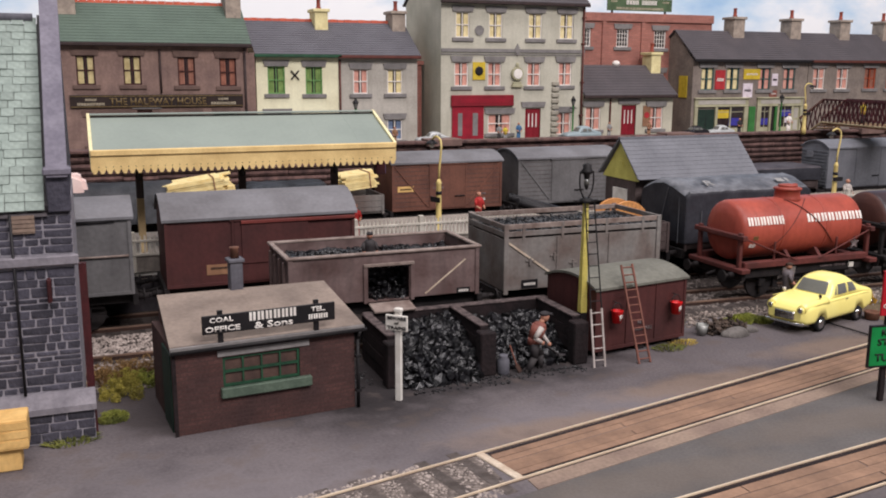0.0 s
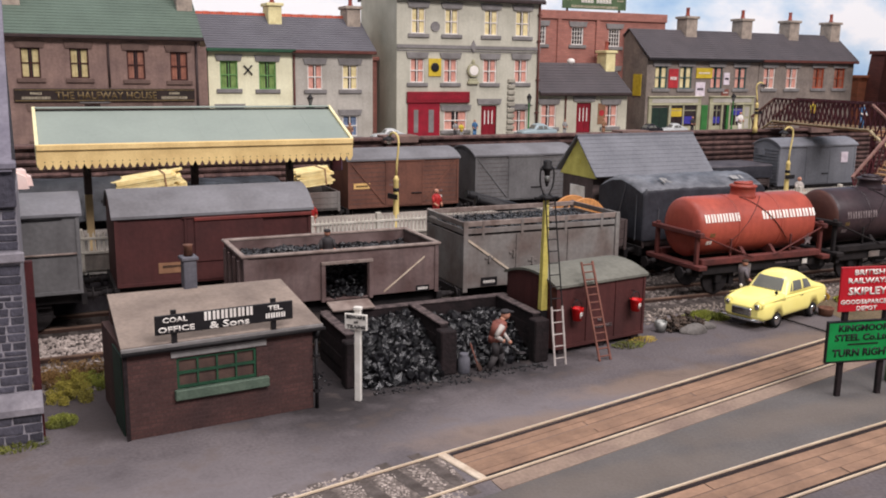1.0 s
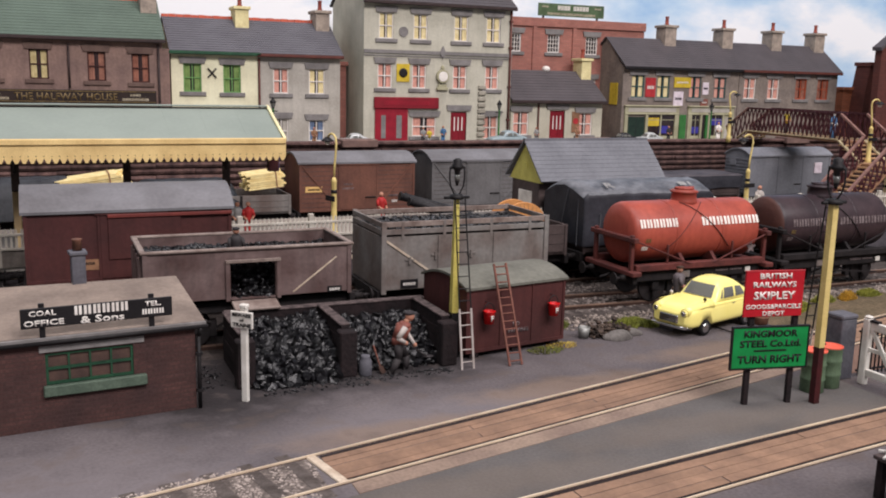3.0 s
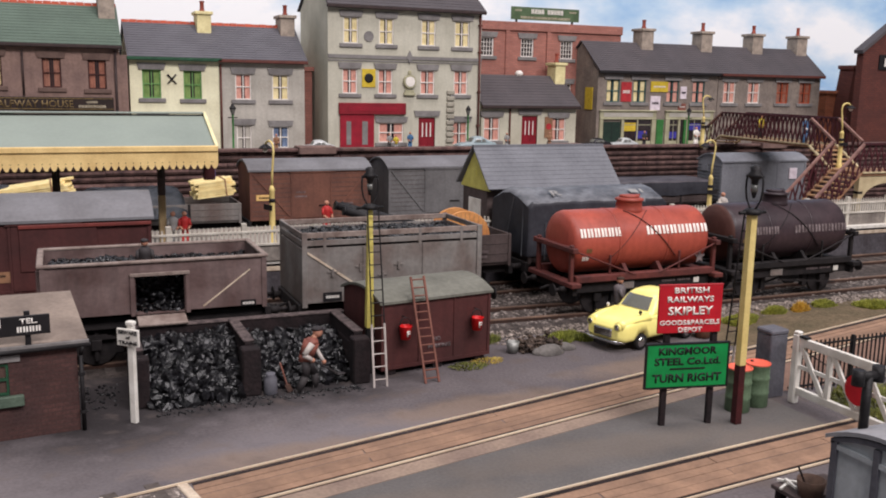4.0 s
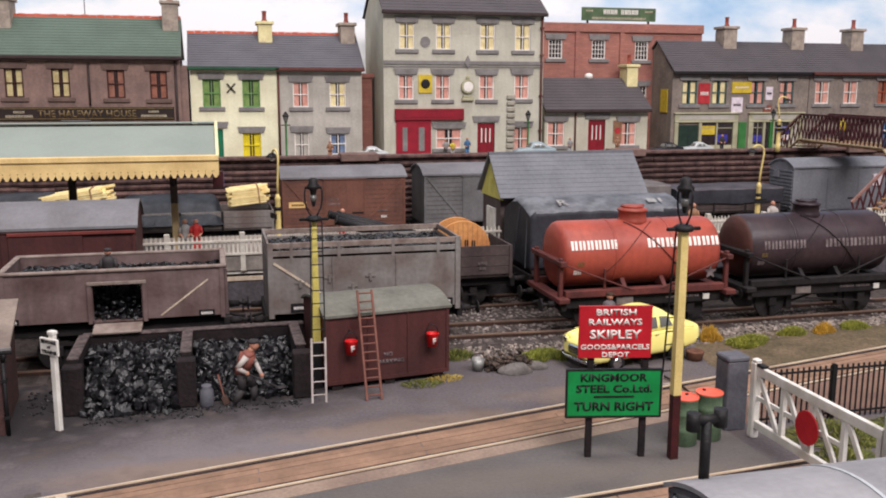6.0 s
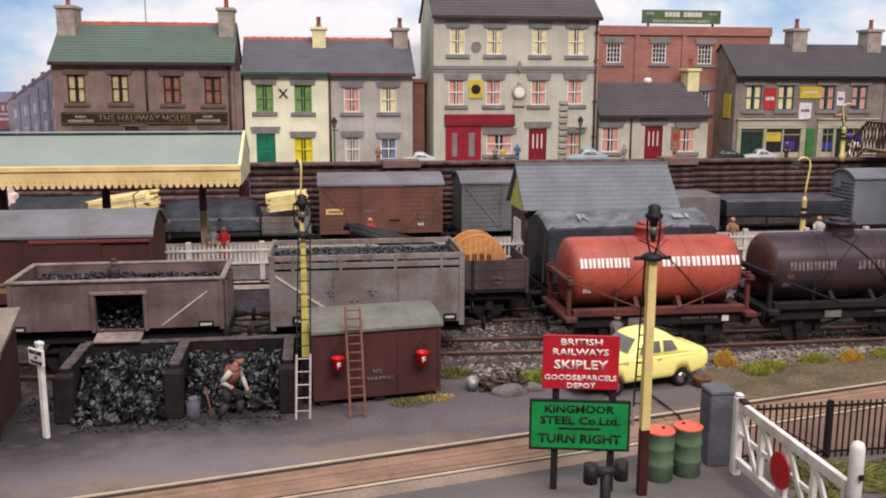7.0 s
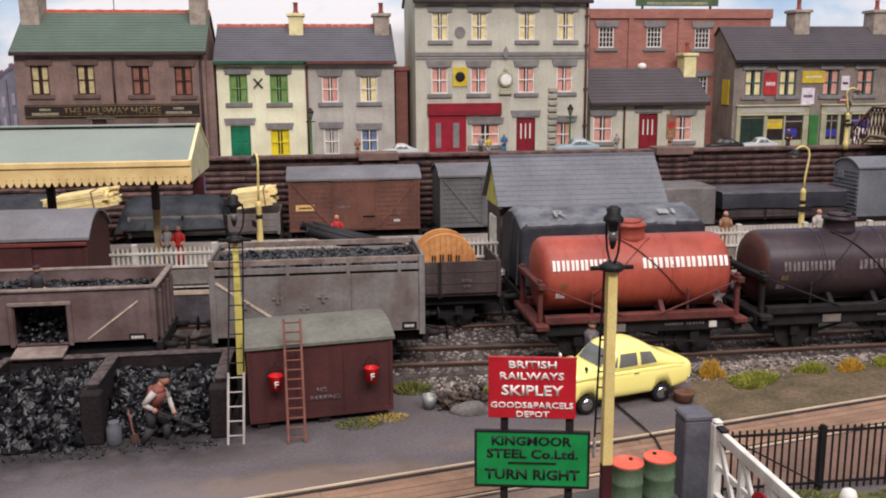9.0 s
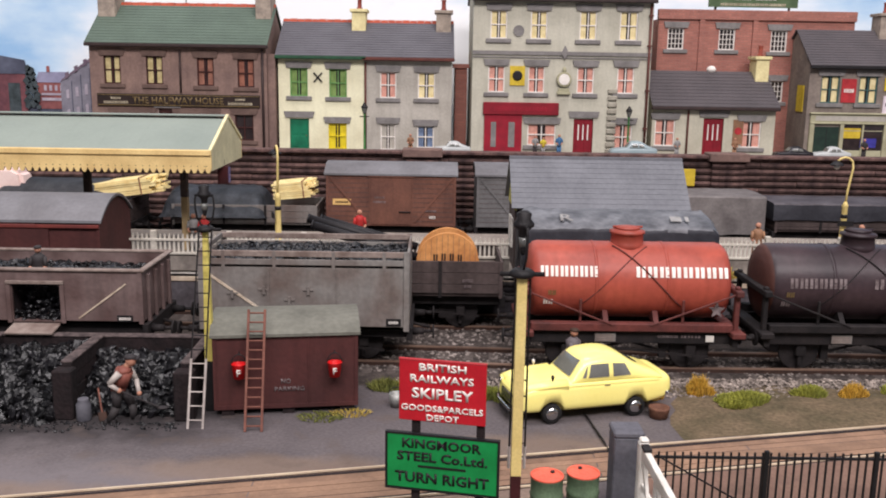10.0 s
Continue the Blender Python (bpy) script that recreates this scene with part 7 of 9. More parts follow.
# black strip stands in for the shadow under the ridge board
part("ridge_shade", boxes((0.06, CL - 0.06, 2.16, 2.40, 4.27, 4.31)), "under", can, "dark strip painting the shadow beneath the ridge board")


def valance(L):
    out = [(0, 0.0), (L, 0.0)]
    n_ = int(L / 0.2)
    for i in range(n_, 0, -1):
        a, b = L * i / n_, L * (i - 1) / n_
        out += [(a, -0.38), ((a + b) / 2 + 0.035, -0.52), ((a + b) / 2 - 0.035, -0.52), (b, -0.38)]
    return out, n_


out, n_ = valance(CL)
va = part("valance", prism(bmesh.new(), [(u, v + 3.31) for u, v in out], -0.12, -0.06, "y"), "cream", can, "cream toothed wooden valance")
hole = mesh_of("valance_hole", rod(bmesh.new(), (0, -0.124, 0), (0, -0.1, 0), 0.016, seg=6), "under")
for i in range(n_):
    part("valance_hole", hole, "under", va, m=at(CL * (i + 1) / n_ - 0.0001 if i < n_ - 1 else CL - 0.15, 0, 2.99))
part("fascia", boxes((0, CL, -0.18, -0.06, 3.3, 3.48), bevel=0.025), "cream", can)
part("back_valance", boxes((0, CL, 4.1, 4.16, 2.85, 3.45)), "cream", can)
for u in (0.0, CL - 0.06):
    e = part("gable_end", prism(bmesh.new(), [(-0.06, 2.85), (4.1, 2.85), (4.1, 3.4), (2.28, 4.24), (-0.06, 3.4)], u, u + 0.06), "gablecream", can, "pale cream boarded gable end")
    bm = bmesh.new()
    beam(bm, (u + 0.03, -0.15, 3.44), (u + 0.03, 2.28, 4.37), 0.09, 0.08)
    beam(bm, (u + 0.03, 2.28, 4.37), (u + 0.03, 4.2, 3.5), 0.09, 0.08)
    part("barge_board", bm, "bargecream", e)
for x in (1.55, 4.75, 7.85):
    po = part("column", boxes((x - 0.26, x - 0.04, 2.04, 2.24, 0, 1.75), bevel=0.02), "colbuff", can)
    part("column_top", boxes((x - 0.265, x - 0.035, 2.035, 2.245, 1.75, 3.3), bevel=0.02), "browngrey", po, "dark upper half of the column")
    part("bracket", rods(((x - 0.15, 2.1, 2.3), (x - 0.15, 1.2, 3.3)), ((x - 0.15, 2.1, 2.3), (x - 0.15, 3.2, 3.3)), r=0.05), "under", po)


hs = thing("hanging_sign", 9.28, 29.3, 3.5, "dark plum box sign hanging below the canopy end", "sign")
part("sign_box", boxes((-0.18, 0.16, -0.14, 0.14, 0, 0.56), bevel=0.015), "maroon", hs)
part("sign_panel", boxes((0.16, 0.175, -0.12, 0.12, 0.04, 0.52)), "lilac", hs, "pale lilac side panel")
part("hanger", rods(((0, 0, 0.55), (0, 0, 0.75)), r=0.03, seg=6), "under", hs)


def picket_fence(x0, x1, y, z, label):
    f = thing("picket_fence", x0, y, z, label, "fence", group="platform fence")
    L = x1 - x0
    part("base_panel", boxes((0, L, -0.02, 0.03, 0.02, 0.5)), "panelgrey", f, "weathered grey boarded base")
    for zz in (0.5, 0.9):
        part("rail", boxes((0, L, -0.075, -0.03, zz, zz + 0.075), bevel=0.008), "fencewhite", f)
    pale = mesh_of("pale", prism(bmesh.new(), [(-0.028, 0.5), (0.028, 0.5), (0.028, 1.06), (0, 1.12), (-0.028, 1.06)], -0.03, 0.0, "y"), "fencewhite")
    for i in range(int(L / 0.132)):
        part("pale", pale, "fencewhite", f, m=at(0.08 + 0.132 * i, 0, random.uniform(-0.015, 0.015)))
    post = mesh_of("post", boxes((-0.08, 0.08, -0.06, 0.1, 0, 1.2), bevel=0.015), "fencewhite")
    for i in range(int(L / 2.2) + 1):
        part("post", post, "fencewhite", f, m=at(min(L, 2.2 * i), 0, 0))
    return f


picket_fence(1.1, 18.15, 26.92, 1.2, "white picket fence along the platform edge")
picket_fence(23.7, 46.0, 27.3, 1.2, "white picket fence beyond the platform hut")

hut = thing("platform_hut", 18.25, 27.55, 1.22, "small platform hut with yellow gable and blue-grey boarded roof", "hut")
part("wall", prism(bmesh.new(), [(0, 0), (2.0, 0), (2.0, 1.95), (0, 1.95)], 0.08, 5.1), "figtan", hut).data.materials[0] = M["browngrey"]
for u in (0.06, 5.06):
    g = part("gable", prism(bmesh.new(), [(-0.2, 1.85), (2.2, 1.85), (1.0, 3.22)], u, u + 0.06), "yellow", hut, "yellow boarded gable")
    part("gable_vent", boxes((u - 0.02, u, 0.85, 1.15, 2.3, 2.5)), "yellow", g)
hroof = part("roof", slope(-0.05, 5.25, -0.35, 1.92, 1.0, 3.28, 10, lap=0.009, thick=0.04), "slateblue", hut, "blue-grey overlapping roof boards")
part("back_slope", slope(-0.05, 5.25, 2.35, 1.92, 1.0, 3.28, 10, lap=0.03, thick=0.04), "slateblue", hroof)
part("ridge_board", boxes((-0.05, 5.25, 0.93, 1.07, 3.27, 3.36)), "slateblue", hroof)
part("window_frame", boxes((0.02, 0.08, 0.5, 1.4, 0.6, 1.5)), "white", hut)
part("notice", boxes((5.1, 5.13, 0.3, 1.0, 1.2, 2.2)), "posteryellow", hut)
es = thing("enamel_sign", 26.65, 38.86, 2.45, "yellow enamel sign fixed to the retaining wall", "sign")
part("plate", boxes((-0.27, 0.27, -0.04, 0.0, 0.0, 0.72), bevel=0.01), "posteryellow", es)
part("batten", boxes((-0.22, 0.22, 0.0, 0.1, 0.3, 0.4)), "iron", es)


def platform_lamp(x, y, z, h, side=-1, rz=0, label="cream swan-neck platform lamp with black bands"):
    l_ = thing("platform_lamp", x, y, z, label, "lamp post", rz=rz, group="platform lamps")
    part("post", lathe(bmesh.new(), [(0.13, 0), (0.13, 0.3), (0.1, 0.36), (0.085, h * 0.55), (0.1, h * 0.56), (0.045, h * 0.6)], seg=14), "lampcream", l_)
    part("band", lathe(bmesh.new(), [(0.1, h * 0.45), (0.1, h * 0.45 + 0.12)], seg=14), "black", l_)
    part("swan_neck", tube([(0, 0, h * 0.58), (0.03 * -side, 0, h * 0.7), (0.1 * -side, 0, h * 0.84), (0.13 * -side, 0, h * 0.91), (0.09 * -side, 0, h * 0.965), (0.02 * side, 0, h * 0.992), (0.14 * side, 0, h), (0.26 * side, 0, h * 0.99), (0.36 * side, 0, h * 0.965)], 0.036, 8), "lampcream", l_)
    part("shade", lathe(bmesh.new(), [(0.05, h * 0.968), (0.2, h * 0.935), (0.21, h * 0.925), (0.02, h * 0.935)], (0.38 * side, 0, 0), seg=14), "black", l_)
    part("bulb", ball(bmesh.new(), (0.38 * side, 0, h * 0.915), 0.09), "winwhite", l_)
    part("sign_plate", boxes((-0.25, 0.25, -0.17, -0.14, h * 0.38, h * 0.43)), "black", l_)
    return l_


platform_lamp(11.1, 28.45, 1.22, 3.55, rz=-72)
platform_lamp(28.75, 28.7, 1.22, 3.45)
platform_lamp(36.75, 29.9, 3.15, 3.0, 1)
platform_lamp(36.3, 38.75, 3.6, 2.7, 1)


def lattice(L, h, dz, material, name="parapet", parent=None, m=None, edge="bridgecream"):
    """A parapet of crossed flat bars, L long, rising by dz; top and bottom rails."""
    bm = bmesh.new()
    n_ = max(2, int(L / 0.32))
    for i in range(n_):
        a, b = L * i / n_, L * (i + 1) / n_
        za, zb = dz * i / n_, dz * (i + 1) / n_
        beam(bm, (a, 0, za), (b, 0, zb + h), 0.03, 0.07)
        beam(bm, (b, 0.031, zb), (a, 0.031, za + h), 0.03, 0.07)
    p_ = part(name, bm, material, parent, m=m, kind="stuff")
    t_ = bmesh.new()
    beam(t_, (0, 0, h), (L, 0, dz + h), 0.12, 0.09)
    part("hand_rail", t_, "railtan" if dz else material, p_, "worn tan hand rail" if dz else "")
    b_ = bmesh.new()
    beam(b_, (0, 0, 0), (L, 0, dz), 0.14, 0.055)
    part("edge_beam", b_, edge, p_, "cream lower beam" if edge == "bridgecream" else "tan stair stringer")
    return p_


fb = thing("footbridge", 36.5, 31.1, 0, "maroon lattice footbridge with stairs down to the platform", "footbridge")
FL, FW, TURN_B = 7.6, 1.5, -7.0


def on_deck(x, y, z, rz=0):
    return at(0, 0, 0, TURN_B) @ at(x, y, z, rz)


part("deck", boxes((0, FW, 0, FL, 4.1, 4.2)), "figtan", fb, m=on_deck(0, 0, 0))
for x in (0.0, FW):
    lattice(FL, 1.2, 0, "bridge", parent=fb, m=on_deck(x, 0, 4.24, 90))
    lattice(1.9, 1.2, -1.1, "bridge", parent=fb, m=on_deck(x, FL, 4.24, 90))
for i in range(6):
    part("stair_tread", boxes((0.05, FW - 0.05, FL + 0.3 * i, FL + 0.32 + 0.3 * i, 4.0 - 0.17 * i, 4.06 - 0.17 * i)), "tread", fb, "pale timber tread", m=on_deck(0, 0, 0))
# the short flight towards the yard, the landing, and the long flight along the platform
for x in (-0.45, 1.2):
    lattice(1.45, 1.2, -0.94, "bridge", parent=fb, m=at(x, -0.05, 4.24, -90))
for i in range(5):
    part("stair_tread", boxes((-0.4, 1.15, -0.28 * i - 0.3, -0.28 * i, 3.98 - 0.18 * i, 4.04 - 0.18 * i)), "tread", fb, "pale timber tread")
part("landing", boxes((-0.5, 2.6, -3.2, -1.5, 3.16, 3.3)), "figtan", fb)
lattice(3.1, 1.2, 0, "bridge", parent=fb, m=at(-0.55, -3.2, 3.3, 0))
for y in (-3.2, -1.53):
    lattice(2.43, 1.2, -2.2, "bridge", parent=fb, m=at(-0.55, y, 3.3, 180), edge="figtan")
for i in range(11):
    part("stair_tread", boxes((-0.55 - 0.22 * i - 0.25, -0.55 - 0.22 * i, -3.13, -1.6, 3.12 - 0.183 * i, 3.18 - 0.183 * i)), "tread", fb, "pale timber tread")
arch = [(-0.58, 1.22), (-0.58, 3.14), (2.5, 3.14), (2.5, 1.22), (2.3, 1.22)] + [(0.97 + 1.33 * math.cos(math.radians(a)), 2.0 + 0.82 * math.sin(math.radians(a))) for a in range(0, 181, 12)] + [(-0.36, 1.22)]
ab = part("arch_bracket", prism(bmesh.new(), arch, -3.15, -2.9, "y"), "bridgecream", fb, "cream arched cast bracket")
part("band", boxes((-0.595, -0.345, -3.165, -2.885, 2.4, 2.5)), "under", ab, "black painted band")
for x in (0.1, FW - 0.1):
    part("column", boxes((x - 0.1, x + 0.1, 0.1, 0.3, 1.22, 4.1), bevel=0.02), "bridge", fb, m=on_deck(0, 0, 0))


# ---- the stone goods building ----
sb = thing("stone_building", -0.31, 17.9, 0, "dark stone building with pale mortar, coping and green slates", "building")
WL = 6.0
part("mortar_core", boxes((-WL, 0.0, 0.03, 5.3, 0, 4.42)), "mortar", sb)
part("plinth_core", boxes((-WL, 0.16, -0.13, 0.03, 0, 0.62)), "mortar", sb)
part("plinth_ledge", prism(bmesh.new(), [(-0.2, 0.6), (0.03, 0.6), (0.03, 0.98), (-0.02, 0.98), (-0.2, 0.72)], -WL, 0.2), "ledge", sb, "sloping grey stone ledge")
part("cornice", boxes((-WL, 0.08, -0.1, 0.03, 3.42, 3.62), bevel=0.03), "ledge", sb)
rows_ = []
z = 0.02
while z < 4.36:
    h_ = random.choice((0.1, 0.13, 0.16, 0.2))
    if z < 0.6:
        h_ = 0.19
    if 0.6 <= z < 0.98:
        z = 0.98
    if 3.4 <= z + h_ and z < 3.62:
        if z < 3.36:
            h_ = 3.41 - z
        else:
            z = 3.63
            continue
    rows_.append((z, min(h_, 4.41 - z)))
    z += h_
cache = {}
for z, h_ in rows_:
    x = 0.15 if z < 0.6 else -0.01
    while x > -2.7:
        L_ = random.choice((0.18, 0.25, 0.32, 0.4, 0.5))
        key = (round(L_, 2), round(h_, 2))
        if key not in cache:
            bm = boxes((-L_ + 0.03, 0, 0.006, 0.06, 0.03, h_), bevel=0.012)
            for v in bm.verts:
                v.co += Vector((noise.noise(v.co * 9 + Vector((3, 1, 0))) * 0.02, noise.noise(v.co * 7) * 0.012, noise.noise(v.co * 8 + Vector((0, 5, 1))) * 0.018))
            cache[key] = mesh_of("stone", bm, "stone")
        part("stone", cache[key], "stone", sb, m=at(x, (-0.165 if z < 0.6 else 0.0) + random.uniform(0, 0.012), z))
        x -= L_
# roof with coping; slates nearest the gable are single pieces
RY, RZ, EY, EZ = 3.3, 8.0, -0.05, 4.45
part("roof_bed", prism(bmesh.new(), [(EY, EZ - 0.1), (RY, RZ - 0.1), (2 * RY, EZ - 0.1)], -WL, -0.4), "roofdark", sb)
d_ = Vector((0, RY - EY, RZ - EZ))
pitch = math.degrees(math.atan2(RZ - EZ, RY - EY))
sl_me = [mesh_of("slate", prism(bmesh.new(), [(0, 0), (0.0, 0.022), (0.22, 0.01), (0.22, 0.0)], 0.005, w_ - 0.005), "slate") for w_ in (0.24, 0.33, 0.46)]
n_rows = 24
for r_ in range(n_rows):
    a = Vector((0, EY, EZ)) + d_ * (r_ / n_rows)
    x = -0.43
    while x > -1.75:
        k = random.randrange(3)
        w_ = (0.24, 0.33, 0.46)[k]
        part("slate", sl_me[k], "slate", sb, m=at(x - w_, a.y + random.uniform(-0.014, 0.014), a.z + random.uniform(0.003, 0.012), random.uniform(-0.6, 0.6), pitch))
        x -= w_
    bm = prism(bmesh.new(), [(0, 0), (0.0, 0.022), (0.22, 0.01), (0.22, 0.0)], 0, WL + x - 0.02 + 0.0)
    part("slate_course", bm, "slate", sb, m=at(-WL, a.y, a.z + 0.003, 0, pitch))
part("gable_coping", prism(bmesh.new(), [(EY - 0.12, EZ + 0.75), (EY - 0.12, EZ + 0.62), (RY, RZ - 0.1), (RY, RZ + 0.42)], -0.36, 0.0), "coping", sb, "lavender stone gable coping")
part("kneeler", boxes((-0.42, 0.06, -0.2, 0.25, 5.1, 5.24), bevel=0.03), "coping", sb)
part("kneeler_block", boxes((-0.38, 0.02, -0.08, 0.3, 4.42, 5.1), bevel=0.02), "stone", sb)
part("gable_wall", prism(bmesh.new(), [(0.0, 4.42), (2 * RY, 4.42), (RY, RZ)], -0.35, -0.02), "stone", sb)
part("ridge_cap", rods(((-WL, RY, RZ + 0.02), (-0.5, RY, RZ + 0.02)), r=0.09), "pier", sb)
part("lead_flashing", prism(bmesh.new(), [(EY - 0.02, EZ + 0.02), (EY - 0.02, EZ + 0.1), (RY, RZ + 0.08), (RY, RZ)], -0.42, -0.36), "black", sb)
part("downpipe", rods(((-1.02, -0.06, 0.98), (-1.02, -0.06, 4.4)), r=0.026), "black", sb)
part("corner_post", boxes((0.06, 0.2, 0.1, 0.26, 0, 3.4)), "maroon", sb, "maroon post against the gable")
vb = part("vent_board", boxes((-1.0, -0.62, -0.05, 0.02, 4.05, 4.38)), "strip", sb, "pale boarded vent")
for k in range(4):
    part("vent_slat", boxes((-1.0, -0.62, -0.065, -0.05, 4.08 + 0.08 * k, 4.13 + 0.08 * k)), "strip", vb)
part("wall_hook", boxes((-0.5, -0.42, -0.2, -0.02, 2.75, 3.2), bevel=0.02), "maroon", sb)

cr = thing("timber_crates", -1.4, 16.7, 0, "pale wooden crates stacked by the stone building", "crate")
part("crate", boxes((-1.2, 0.0, 0.0, 0.5, 0.0, 0.42), bevel=0.02), "boxwood", cr)
part("crate", boxes((-1.2, 0.14, -0.1, 0.55, 0.42, 0.98), bevel=0.02), "boxwood", cr)
for k in range(3):
    part("slat", boxes((-1.2, 0.15, -0.112, -0.1, 0.47 + 0.17 * k, 0.6 + 0.17 * k)), "boxwood", cr)

# ---- the coal office ----
of = thing("coal_office", 1.3, 17.24, 0, "small brick coal office with a sign on its flat roof", "hut", rz=5)
OL, OD = 3.68, 2.45
part("front_wall", pierced(bmesh.new(), 0, OL, 0, 1.68, 0, 0.16, [(0.94, 2.5, 0.86, 1.47)]), "brick", of)
for u in (0, OL - 0.16):
    part("side_wall", boxes((u, u + 0.16, 0.16, OD, 0, 1.7)), "brick", of)
part("back_wall", boxes((0.16, OL - 0.16, OD - 0.16, OD, 0, 1.98)), "brick", of)
bm = bmesh.new()
deck = [bm.verts.new(v) for v in ((-0.05, 0.02, 1.71), (3.88, -0.03, 1.71), (3.84, 2.32, 2.14), (0.2, 2.8, 2.08))]
lid = [bm.verts.new(v.co + Vector((0, 0, 0.09))) for v in deck]
for q in ((3, 2, 1, 0), (4, 5, 6, 7), (0, 1, 5, 4), (1, 2, 6, 5), (2, 3, 7, 6), (3, 0, 4, 7)):
    bm.faces.new([(deck + lid)[i] for i in q])
part("roof", bm, "officeroof", of, "pale felt pent roof")
part("roof_edge", boxes((-0.06, 3.9, -0.06, 0.0, 1.66, 1.79), bevel=0.01), "lintel", of)
part("gutter", rods(((-0.06, -0.1, 1.7), (3.92, -0.1, 1.7)), r=0.04), "iron", of)
part("downpipe", rods(((OL + 0.06, -0.05, 0.0), (OL + 0.06, -0.05, 1.5)), ((OL + 0.06, -0.05, 1.5), (OL + 0.1, -0.1, 1.68)), r=0.04), "iron", of)
for z in (0.35, 1.1):
    part("pipe_bracket", boxes((OL, OL + 0.12, -0.1, 0.0, z, z + 0.06)), "iron", of)
wn = part("window", pierced(bmesh.new(), 0.94, 2.5, 0.86, 1.47, 0.03, 0.09, [(0.99 + 0.375 * i, 1.33 + 0.375 * i, c_, d_) for i in range(4) for c_, d_ in ((0.91, 1.14), (1.19, 1.42))]), "green", of, "green small-paned window")
part("pane", boxes((0.96, 2.48, 0.075, 0.085, 0.88, 1.45)), "dustypane", wn, "dusty brown panes")
part("sill", boxes((0.88, 2.73, -0.1, 0.1, 0.65, 0.86), bevel=0.02), "sagegreen", wn)
part("lintel", boxes((0.84, 2.7, -0.03, 0.02, 1.5, 1.62)), "lintel", wn)
part("door", boxes((-0.03, 0.0, 0.25, 1.1, 0, 1.6)), "darkgreen", of, "dark green plank door")
part("corner_board", boxes((-0.03, 0.04, -0.03, 0.0, 0, 1.66)), "sooty", of, "dark corner board")
ch = part("chimney", boxes((1.74, 2.02, OD + 0.02, OD + 0.3, 0, 2.8), (1.7, 2.06, OD - 0.02, OD + 0.34, 2.8, 2.88), bevel=0.015), "pier", of, "dark grey chimney stack")
part("chimney_pot", lathe(bmesh.new(), [(0.1, 2.89), (0.09, 3.09), (0.11, 3.13)], (1.88, OD + 0.16, 0), seg=12), "potbrown", ch)
bd = part("sign_board", boxes((0.56, 3.24, -0.09, -0.04, 1.99, 2.36), bevel=0.008), "black", of, "black sign board with white lettering")
for u in (0.92, 2.86):
    part("sign_post", boxes((u - 0.05, u + 0.05, -0.04, 0.02, 1.78, 2.43)), "black", bd)
letter("COAL", 0.93, -0.092, 2.265, 0.46, 0.1, "lettering", bd)
letter("OFFICE", 0.95, -0.092, 2.085, 0.68, 0.11, "lettering", bd)
bars(6, 0.98, 0.17, 1.95, -0.092, 2.26, "lettering", bd)
letter("& Sons", 1.96, -0.092, 2.07, 0.78, 0.14, "lettering", bd)
letter("TEL.", 2.88, -0.092, 2.26, 0.3, 0.1, "lettering", bd)
bars(4, 0.42, 0.1, 2.88, -0.092, 2.11, "lettering", bd)

bp = thing("warning_post", 5.95, 17.57, 0, "white post with a small warning notice", "sign", rz=-42)
part("post", boxes((-0.07, 0.07, -0.05, 0.05, 0, 1.98), (-0.085, 0.085, -0.065, 0.065, 1.98, 2.06), bevel=0.015), "white", bp)
nb = part("notice", boxes((-0.26, 0.24, -0.1, -0.05, 1.58, 1.92), bevel=0.01), "white", bp, "white notice with black words")
letter("BEWARE", 0.0, -0.1, 1.855, 0.42, 0.075, "black", nb)
letter("of", 0.0, -0.1, 1.755, 0.1, 0.06, "black", nb)
letter("TRAINS", 0.0, -0.1, 1.65, 0.42, 0.075, "black", nb)

# ---- coal bins ----
bins = thing("coal_bins", 6.3, 18.3, 0, "coal bins of black sooty sleepers", "coal bin")


def baulk_wall(p, q, h, n_, th=0.2):
    L_ = (Vector(q) - Vector(p)).length
    a = math.degrees(math.atan2(q[1] - p[1], q[0] - p[0]))
    for k in range(n_):
        bm = boxes((0, L_, -th / 2, th / 2, h * k / n_, h * (k + 1) / n_ - 0.004), bevel=0.012)
        part("sleeper_baulk", bm, "sooty", bins, m=at(p[0] + random.uniform(-0.015, 0.015), p[1] + random.uniform(-0.015, 0.015), 0, a))
    part("capping", boxes((0, L_, -th / 2 - 0.02, th / 2 + 0.02, h, h + 0.05), bevel=0.015), "sootgrey", bins, m=at(p[0], p[1], 0, a))


for x in (-0.18, 2.1, 4.55):
    baulk_wall((x, 0.3, 0), (x, 2.2, 0), 1.12, 4)
    part("end_post", boxes((x - 0.2, x + 0.2, 0.0, 0.34, 0, 1.05), bevel=0.03), "sooty", bins)
baulk_wall((-0.23, 2.3, 0), (4.8, 2.3, 0), 1.1, 4)


def bin_heap(x0, x1, top, seed, y0=18.15):
    pts = []
    for i in range(24):
        for j in range(24):
            x, v = x0 + (x1 - x0) * (i + random.random()) / 24, (j + random.random()) / 24
            y = y0 + (20.45 - y0) * v
            z_ = top * min(1.0, v * 1.5) ** 0.8 + 0.12 * noise.noise((x * 1.7, y * 1.7, seed))
            pts.append((x, y, max(0.02, z_) + random.uniform(-0.04, 0.05)))
    return pts


